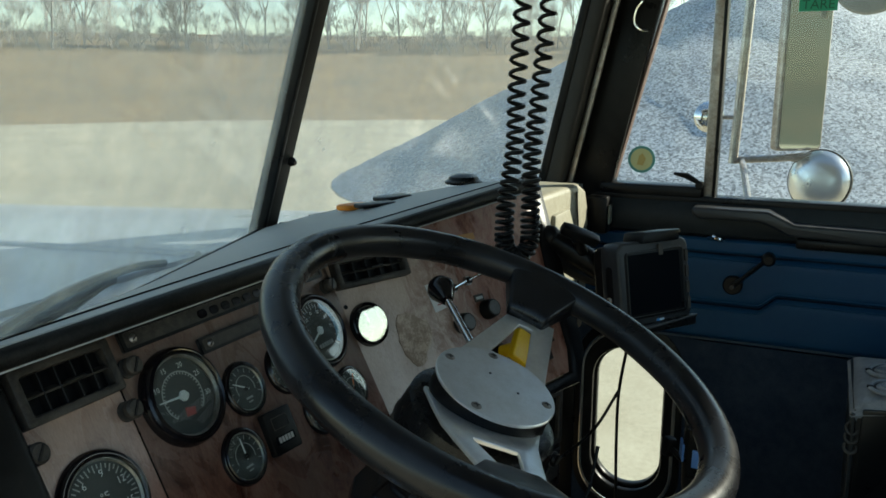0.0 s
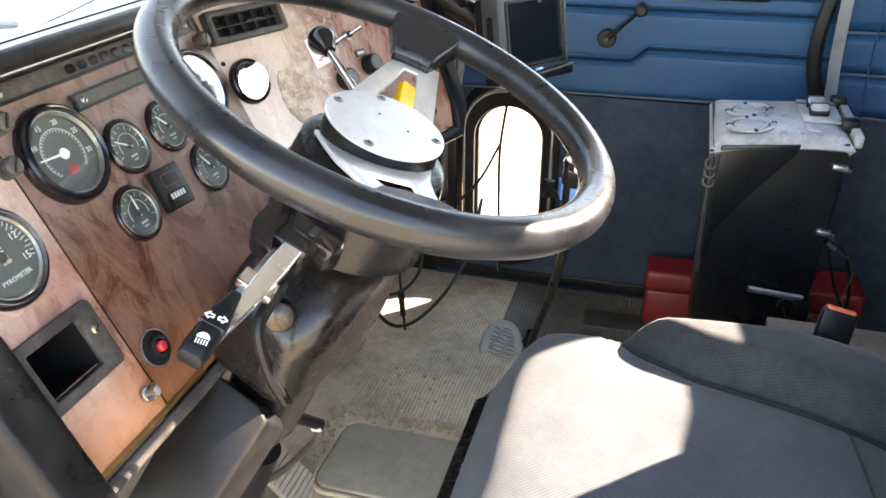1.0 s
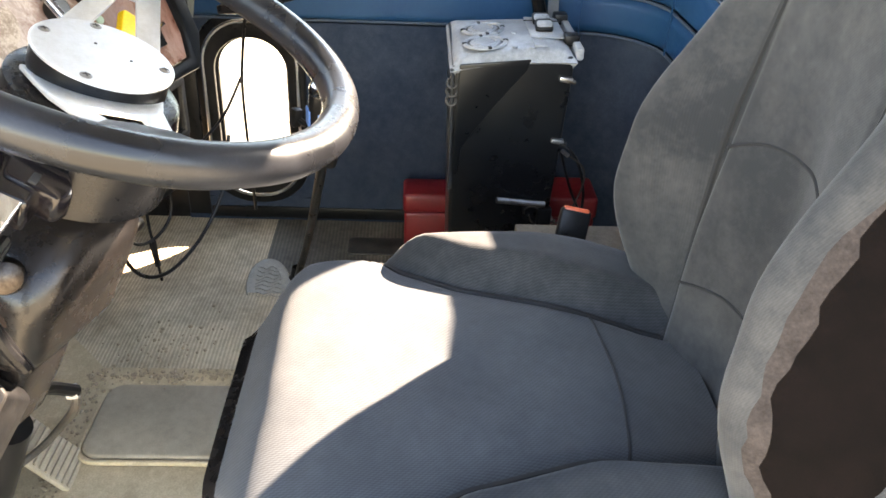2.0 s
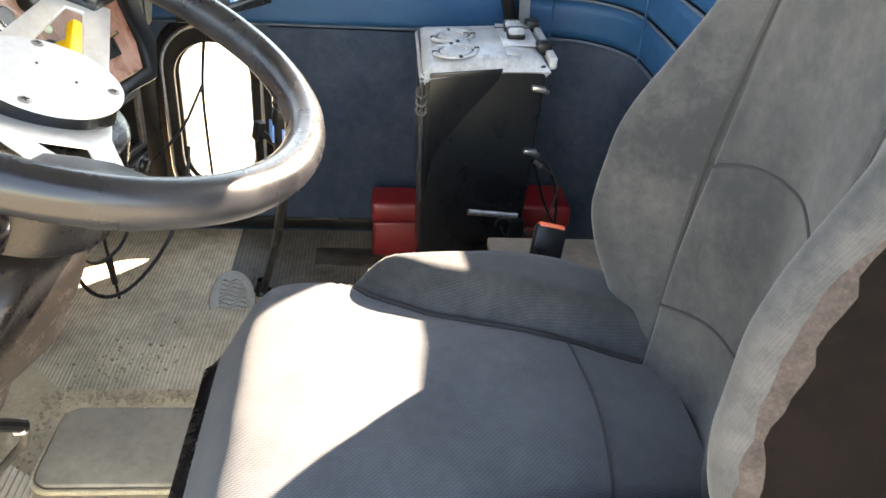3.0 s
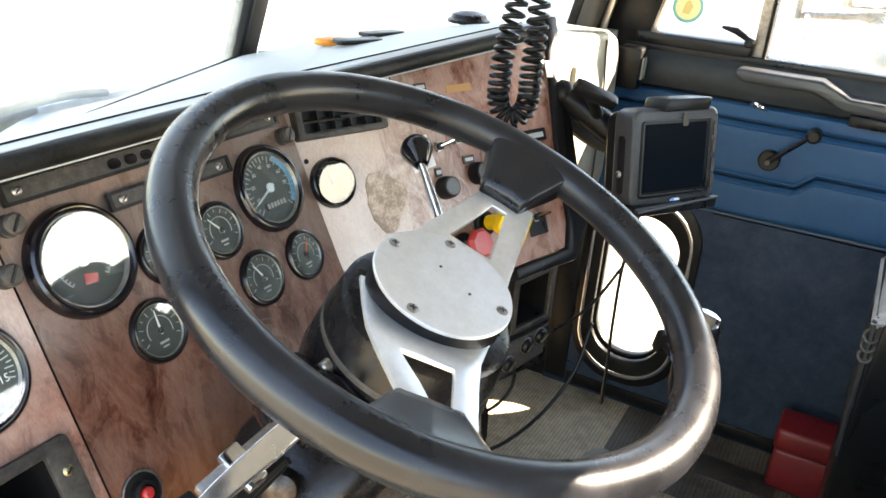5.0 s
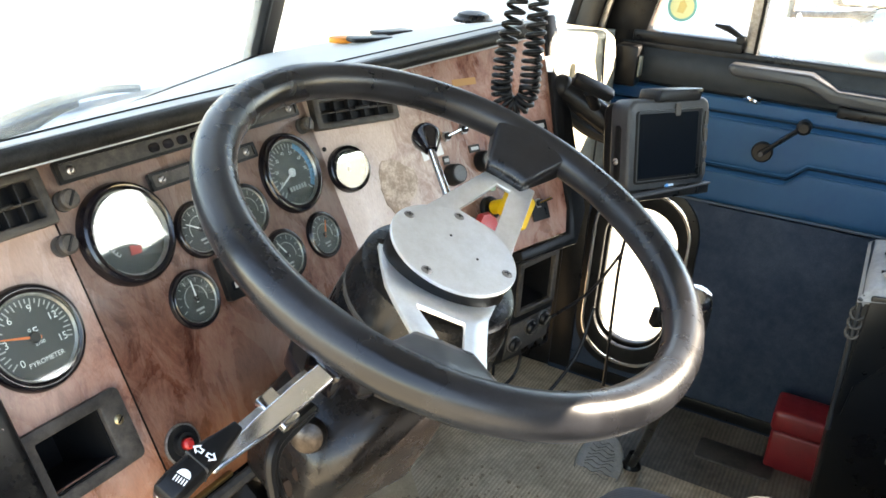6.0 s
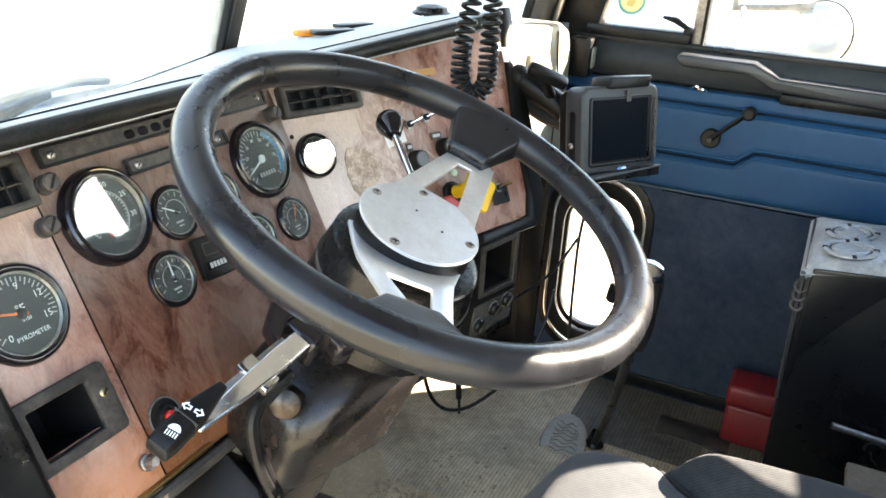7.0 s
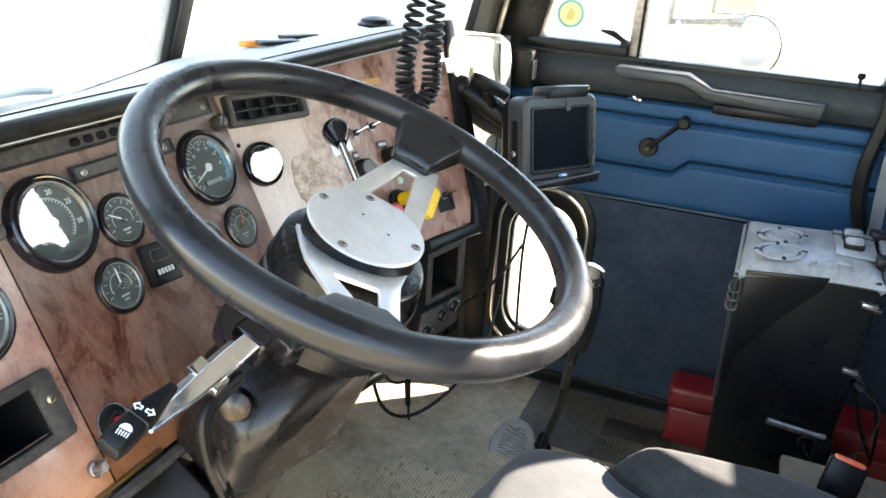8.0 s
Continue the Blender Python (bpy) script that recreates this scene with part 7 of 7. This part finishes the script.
    part("lead", tube(smooth_line([(1.42, 0.30, 0.66), (1.36, 0.33, 0.60), (1.28, 0.37, 0.57), (1.20, 0.40, 0.56)], 8), 0.0028, 8), BLACK, k)
    # dark duct box below the dash on the driver's side
    d = thing("fuse_box", (0.52, 0.42, 0.60), "black fuse box below the dash", "fuse box")
    F = axes((0.570, 0.430, 0.696), (0.445, -0.272, -0.853), (-0.70, -0.08, 0.71))
    edge = [(0.014, -0.043), (0.032, -0.081), (0.061, -0.146), (0.131, -0.111), (0.114, -0.059), (0.087, 0.017), (0.069, 0.02), (-0.0, -0.0)]
    part("lid", slab(edge, 0.010, F, 0.004, 2), surface("scuffed_black_panel", (0.0075, 0.0068, 0.0066), (0.017, 0.0148, 0.0136), 0.7, 0.5, grain=500, relief=0.3, stain=16, spec=0.25), d, "scuffed black panel")
    part("case", slab([(x * 0.94 + 0.004, y * 0.94) for x, y in edge], 0.06, F @ Matrix.Translation((0, 0, -0.012)), 0.004, 2), BLACK, d)
    h = thing("brake_pipe", (0.70, 0.33, 0.5), "grey sheathed hose with a frayed end below the column", "hose")
    tip = Vector((0.774, 0.408, 0.464))
    part("hose", tube(smooth_line([(0.598, 0.396, 0.69), (0.628, 0.414, 0.633), (0.669, 0.427, 0.571), (0.703, 0.427, 0.527), (0.747, 0.423, 0.492), (0.774, 0.408, 0.464)], 8), 0.0085, 10), BLACK, h)
    part("frayed_end", lathe([(0.0085, -0.012), (0.0105, -0.002), (0.0100, 0.002), (0.0065, 0.0015), (0.006, -0.004)], axes(tip, (0, 0, 1), (0.25, -0.95, 0.1)), 14), surface("frayed_sleeve", (0.55, 0.52, 0.48), (0.25, 0.2, 0.16), 0.8, 0.8, grain=700, relief=0.5, stain=50), h, "white frayed end")
    part("lead", tube(smooth_line([(0.774, 0.408, 0.464), (0.802, 0.429, 0.411), (0.93, 0.52, 0.26), (0.939, 0.568, 0.2), (0.912, 0.615, 0.17), (0.886, 0.656, 0.15)], 8), 0.0065, 8), surface("dusty_lead", (0.05, 0.042, 0.036), (0.12, 0.10, 0.08), 0.8, 0.7, stain=30), h, "dusty lead that drops to the floor")
    o = Vector((0.881, 0.644, 0.145))
    r = thing("red_plastic_strip", o, "small torn strip of red plastic on the floor", "plastic scrap")
    part("strip", box((0.055, 0.016, 0.006), Matrix.Translation(o) @ Matrix.Rotation(radians(75), 4, "Z"), 0.002), plain("faded_red_plastic", (0.62, 0.12, 0.10), 0.5), r)
    # knee panel that closes the dash below
    setting("under_dash_panel", sheet(lambda x, v: (x, dash_y(x, 0.70) + 0.02 + 0.25 * v, 0.705 - 0.20 * v), steps(0.36, 1.06, 10), steps(0, 1, 5), 0.006), BLACK, "black lower dash panel")


build_floor_things()


def build_passenger_mat():
    """Dark ribbed sheet over the passenger's floor, its colour holding shade and dirt."""
    ob = setting("passenger_shade_sheet", sheet(lambda x, y: (x, y, floor_z(x, y) + 0.003 - 0.004 * max(0.0, 1 - (x - 1.585) / 0.01)), [1.585, 1.595] + steps(1.61, 1.855, 14), steps(-0.56, 0.33, 24)), ribbed("shaded_dirty_ribs", (0.045, 0.039, 0.032), (0.13, 0.115, 0.092), 0.009, "Y"), "dark ribbed sheet for shade and dirt on the passenger floor")
    return ob


build_passenger_mat()


def build_floor_plate():
    z = floor_z(1.70, 0.04)
    p = thing("floor_mat_piece", (1.70, 0.04, z), "small black rubber mat lying on the ribbed floor", "floor mat")
    part("mat", slab(roundrect(0.080, 0.165, 0.012, 4), -0.006, Matrix.Translation((1.725, 0.055, z + 0.001)), 0.002), DUSTY, p)


build_floor_plate()


def build_belt():
    b = thing("seat_belt", (1.84, -0.34, 0.66), "grey seat-belt webbing with a black guide by the rear post", "seat belt")
    def strip(pts, w, mat, nm, lab=""):
        bm = bmesh.new()
        L = smooth_line(pts, 8)
        rows = [[bm.verts.new(p + Vector((0, -w / 2, 0))), bm.verts.new(p + Vector((0, w / 2, 0)))] for p in L]
        for a, c in zip(rows, rows[1:]):
            bm.faces.new((a[0], a[1], c[1], c[0]))
        bmesh.ops.solidify(bm, geom=bm.faces[:], thickness=0.0018)
        return part(nm, bm, mat, b, lab)
    strip([(1.800, -0.345, 1.55), (1.802, -0.335, 1.2), (1.806, -0.325, 1.02), (1.812, -0.325, 0.80), (1.818, -0.332, 0.68), (1.82, -0.34, 0.50)], 0.024, WEB, "webbing", "grey belt webbing")
    part("guide", tube(smooth_line([(1.835, -0.300, 1.55), (1.828, -0.300, 1.02), (1.822, -0.300, 0.92), (1.815, -0.285, 0.82), (1.815, -0.287, 0.75), (1.82, -0.305, 0.68), (1.825, -0.31, 0.64)], 8), [0.016] * 16 + [0.015] * 33, 10), BLACK, b, "black rubber seal and belt guide")


build_belt()


def build_hook():
    h = thing("grab_hook", (1.85, 0.37, 1.33), "small bright wire hook on the window post", "hook")
    part("wire", tube(smooth_line([(1.852, 0.366, 1.412), (1.845, 0.376, 1.396), (1.843, 0.392, 1.374), (1.843, 0.395, 1.347), (1.845, 0.383, 1.332), (1.852, 0.366, 1.330)], 6), 0.0036, 8), CHROME, h)


build_hook()


# ---- outside on the truck and far off ----
def build_hood():
    h = thing("truck_hood", (1.08, 1.7, -0.3), "dusty blue-grey truck hood beyond the windscreen", "hood")
    def f(x, v):
        e = abs(x - 1.08) / 0.85
        y = 0.98 + 2.0 * v
        return (x, y, 0.92 - 0.10 * v - 0.06 * e ** 4 - 0.10 * max(0, v - 0.9) ** 2 * 20)
    part("panel", sheet(f, steps(0.22, 1.94, 24), steps(0, 1, 20), 0.01), PAINT, h)
    part("cowl", sheet(lambda x, v: (x, screen_y(x) + 0.02 + (1.0 - screen_y(x)) * v, 0.955 - 0.055 * v), steps(0.26, 1.92, 20), steps(0, 1, 4), 0.008), PAINT, h, "dusty cowl below the windscreen")
    part("crease", tube([f(1.08, v) for v in steps(0, 1, 12)], 0.008, 8), PAINT, h)
    part("side", join(span((0.22, 0.98, -0.5), (0.26, 2.95, 0.76)), span((1.90, 0.98, -0.5), (1.94, 2.95, 0.76)), span((0.22, 2.95, -0.5), (1.94, 2.99, 0.70))), PAINT, h)
    w = thing("wiper", (0.42, 0.70, 0.93), "black windscreen wiper at rest at the foot of the glass", "wiper")
    part("blade", tube(smooth_line([(0.43, 0.682, 0.975), (0.486, 0.688, 0.990), (0.587, 0.715, 1.001), (0.71, 0.753, 0.997), (0.80, 0.786, 0.982)], 6), 0.0055, 6), BLACK, w)
    part("arm", tube(smooth_line([(0.40, 0.735, 0.940), (0.50, 0.715, 0.970), (0.60, 0.728, 0.985), (0.68, 0.750, 0.990)], 6), [0.011] * 6 + [0.009] * 7 + [0.006] * 6, 8), BLACK, w)
    part("bridge", tube([(0.53, 0.702, 0.990), (0.60, 0.726, 0.978), (0.68, 0.748, 0.992)], 0.004, 6), BLACK, w)


build_hood()


def build_chassis():
    """Frame and wheels that carry the cab over the yard."""
    c = thing("truck_chassis", (1.08, 0.8, GROUND), "black steel truck frame on four road wheels", "chassis")
    for x in (0.72, 1.36):
        part("rail", span((x, -3.4, -0.52), (x + 0.08, 2.9, -0.27), 0.006), BLACK, c)
    for y in (-3.2, -1.2, 0.9, 2.7):
        part("cross_member", span((0.80, y, -0.50), (1.36, y + 0.10, -0.30), 0.006), BLACK, c)
    for x in (0.70, 1.46):
        part("cab_mount", span((x - 0.05, -0.45, -0.27), (x + 0.05, 0.85, -0.10), 0.006), BLACK, c)
    for y in (1.95, -2.4):
        part("axle", cyl(0.055, 1.9, axes((0.13, y, GROUND + 0.50), (0, 1, 0), (1, 0, 0)), 14), BLACK, c)
        for x in (0.02, 1.88):
            M = axes((x, y, GROUND + 0.50), (0, 1, 0), (1, 0, 0))
            w = part("wheel", lathe([(0.30, 0.0), (0.28, 0.08), (0.10, 0.12), (0, 0.12)], M, 32), STEEL, c)
            part("tyre", lathe([(0.30, 0.0), (0.44, 0.01), (0.495, 0.05), (0.50, 0.13), (0.495, 0.21), (0.44, 0.25), (0.30, 0.26), (0.28, 0.13), (0.30, 0.0)], M, 40), BLACK, w)


build_chassis()


def build_mirrors():
    m = thing("side_mirror", (2.40, 0.1, 0.9), "tall West-coast side mirror on a tube bracket", "mirror")
    P = lambda y, z: Vector((2.45, y, z))
    part("head", slab(roundrect(0.145, 0.46, 0.015, 4), 0.030, axes((2.45, 0.055, 1.262), Vector((0.62, -0.785, 0)), Vector((-0.785, -0.62, 0))), 0.006, 3), STEEL, m)
    part("glass", slab(roundrect(0.130, 0.445, 0.012, 4), 0.002, axes(Vector((2.45, 0.055, 1.262)) + Vector((-0.785, -0.62, 0)) * 0.003, Vector((0.62, -0.785, 0)), Vector((-0.785, -0.62, 0)))), plain("mirror_glass", (0.62, 0.67, 0.58), 0.03, 1.0), m, "clean mirror glass")
    part("post", tube([P(0.225, 0.99), P(0.205, 1.55)], 0.013, 10), STEEL, m)
    part("arm", tube([P(0.22, 1.0), P(0.10, 1.01), P(0.02, 1.02)], 0.010, 8), STEEL, m)
    part("arm", tube([P(0.20, 1.0), (2.2, 0.16, 0.93), (1.95, 0.12, 0.90)], 0.009, 8), STEEL, m)
    c = thing("convex_mirror", (2.45, -0.01, 0.88), "round convex chrome spot mirror", "mirror")
    part("bowl", lathe([(0, 0.045), (0.036, 0.05), (0.066, 0.036), (0.082, 0.014), (0.084, 0.0), (0.077, -0.004), (0, -0.012)], axes((2.45, -0.005, 0.952), (0, 1, 0), Vector((-0.9, 0.35, 0.1))), 40), surface("satin_mirror_bowl", (0.72, 0.72, 0.72), (0.5, 0.5, 0.49), 0.5, 0.32, 1.0, 400, 0.03, 20), c)
    part("rim", lathe([(0.080, -0.004), (0.087, -0.002), (0.087, 0.006), (0.080, 0.006), (0.080, -0.004)], axes((2.45, -0.005, 0.952), (0, 1, 0), Vector((-0.9, 0.35, 0.1))), 40), BLACK, c)
    part("bracket", tube([(2.45, -0.005, 0.95), (2.46, 0.03, 1.0), P(0.08, 1.01)], 0.007, 8), STEEL, c)
    k = thing("convex_mirror", (2.45, 0.30, 1.05), "small round convex mirror before the quarter light", "mirror")
    part("bowl", lathe([(0, 0.03), (0.025, 0.027), (0.04, 0.014), (0.044, 0.0), (0, -0.01)], axes((2.45, 0.300, 1.12), (0, 1, 0), Vector((-0.85, -0.5, 0.1))), 32), CHROME, k)
    part("bracket", tube([(2.45, 0.30, 1.12), P(0.22, 1.12)], 0.006, 8), STEEL, k)
    u = thing("round_mirror", (2.45, -0.07, 1.40), "large round grey-backed mirror above the spot mirror", "mirror")
    part("bowl", lathe([(0, 0.03), (0.06, 0.026), (0.095, 0.010), (0.100, 0.0), (0.096, -0.006), (0, -0.010)], axes((2.46, -0.085, 1.490), (0, 1, 0), Vector((-0.95, 0.25, 0.1))), 40), surface("grey_mirror_back", (0.30, 0.30, 0.29), (0.2, 0.2, 0.19), 0.6, 0.4, 0.3), u)
    part("bracket", tube([(2.47, -0.06, 1.49), (2.47, 0.02, 1.50), (2.46, 0.06, 1.485)], 0.007, 8), STEEL, u)
    d = part("green_sticker", slab([(-0.036, -0.012), (0.036, -0.012), (0.036, 0.012), (-0.036, 0.012)], 0.0008, axes((XD + 0.016, 0.030, 1.374), (0, -1, 0), (-1, 0, 0)) @ Matrix.Translation((0, 0, 0))), plain("green_sticker", (0.02, 0.42, 0.25), 0.5), bpy.data.objects["window_1"], "green window sticker lettered TARE")
    part("sticker_letters", text_bm("TARE", 0.026, axes((XD + 0.0145, 0.030, 1.374), (0, -1, 0), (-1, 0, 0))), plain("sticker_print", (0.01, 0.16, 0.10), 0.6), d)


build_mirrors()


def build_brush():
    """Field of dry brush across the yard, and the bare wood behind it."""
    m = surface("dry_brush", (0.30, 0.205, 0.112), (0.19, 0.140, 0.082), 0.9, 1.0, grain=9, relief=0.0, stain=0.12)
    random.seed(11)
    verts, faces = [], []

    def blade(x, y, z, h, w, ax):
        k = len(verts)
        dx, dy = w * math.cos(ax), w * math.sin(ax)
        lx, ly = random.uniform(-0.2, 0.2) * h, random.uniform(-0.2, 0.2) * h
        verts.extend([(x - dx, y - dy, z), (x + dx, y + dy, z), (x + lx, y + ly, z + h)])
        faces.append((k, k + 1, k + 2))
    # rising bank of thin dry stalks
    for k in range(45000):
        a = radians(random.uniform(2, 62))
        r = 52 + 48 * random.random() ** 1.3
        x, y = r * math.cos(a), r * math.sin(a)
        blade(x, y, GROUND + (r - 52) * 0.115 - 0.1, random.uniform(0.06, 0.22), random.uniform(0.05, 0.14), random.uniform(0, 3.14))
    me = bpy.data.meshes.new("brush_field")
    me.from_pydata(verts, [], faces)
    me.materials.append(m)
    tagged(new("brush_field", me), "wide field of dry brown brush", "brush", kind="stuff")
    bm = sheet(lambda a, r: (r * math.cos(radians(a)), r * math.sin(radians(a)), GROUND - 0.03 + max(0, r - 51) * 0.115), steps(-2, 66, 40), [50, 52, 60, 75, 95, 130])
    setting("field_bank", bm, m, "dry brown field rising behind the yard")
    bm = sheet(lambda a, r: (r * math.cos(radians(a)), r * math.sin(radians(a)), GROUND - 0.03 + max(0, r - 31) * 0.20), steps(-135, -70, 40), [30, 32, 40, 55, 70, 90])
    setting("rear_field_bank", bm, surface("olive_scrub", (0.055, 0.062, 0.036), (0.11, 0.088, 0.052), 0.9, 1.0, grain=6, relief=0.0, stain=0.2), "olive and brown bank behind the truck")


build_brush()


def bare_tree(seed):
    """Trunk, limbs and twigs of a leafless tree as one branching mesh."""
    rnd = random.Random(seed)
    segs = []

    def grow(p, d, ln, r, depth):
        q = p + d * ln
        segs.append((p, q, r, r * 0.68))
        if depth == 0:
            return
        n = 3 if depth > 2 else 4
        for k in range(n):
            ax = Vector((rnd.uniform(-1, 1), rnd.uniform(-1, 1), rnd.uniform(-0.1, 0.9)))
            grow(p.lerp(q, rnd.uniform(0.55, 1.0)), (d + ax * 0.55).normalized(), ln * rnd.uniform(0.6, 0.85), r * 0.55, depth - 1)
    grow(Vector((0, 0, 0)), Vector((rnd.uniform(-0.08, 0.08), rnd.uniform(-0.08, 0.08), 1)).normalized(), rnd.uniform(1.6, 2.6), 0.13, 5)
    verts, faces = [], []
    for p, q, a, b in segs:
        k = len(verts)
        w = (q - p).normalized()
        s = w.cross(Vector((0.3, 0.9, 0.1))).normalized()
        t = w.cross(s)
        for c, r in ((p, a), (q, b)):
            r = max(r * 0.52, 0.006)
            for j in range(3):
                g = 2 * math.pi * j / 3
                verts.append(c + r * (math.cos(g) * s + math.sin(g) * t))
        for j in range(3):
            faces.append((k + j, k + (j + 1) % 3, k + 3 + (j + 1) % 3, k + 3 + j))
    me = bpy.data.meshes.new("branches")
    me.from_pydata(verts, [], faces)
    return me


def build_trees():
    bark = surface("grey_bark", (0.44, 0.40, 0.36), (0.33, 0.30, 0.27), 0.8, 0.95, grain=20, relief=0.3, stain=2)
    meshes = [bare_tree(s) for s in (1, 2, 3, 4)]
    for me in meshes:
        me.materials.append(bark)
    random.seed(21)
    def stand(name, k, a, r, size, sink, label, category, group):
        e = new(name, meshes[k % 4])
        e.matrix_basis = Matrix.Translation((r * math.cos(a), r * math.sin(a), GROUND + (r - 51) * 0.115 - sink)) @ Matrix.Rotation(random.uniform(0, 6.28), 4, "Z") @ Matrix.Diagonal((*size, 1))
        tagged(e, label, category, group)
    for k in range(190):
        near = k % 3 == 0
        a = radians(random.choice((7, 15, 24, 30, 38, 46, 52, 58)) + max(-4.0, min(4.0, random.gauss(0, 2.6)))) if near else radians(random.uniform(2, 62))
        c = random.choice((0.7, 0.9, 1.2, 1.6, 2.4)) * random.uniform(0.85, 1.15)
        stand("bare_tree", k, a, random.uniform(100, 128), (c, c, c), 0.7, "bare grey deciduous tree at the edge of the field", "tree", "bare trees at the field edge")
    for k in range(200):
        c = random.uniform(0.35, 0.6)
        stand("bare_shrub", k, radians(random.uniform(2, 62)), random.uniform(97, 110), (c * 1.7, c * 1.7, c), 0.9 * c, "low leafless grey-brown shrub before the wood", "shrub", "shrubs along the field edge")


build_trees()
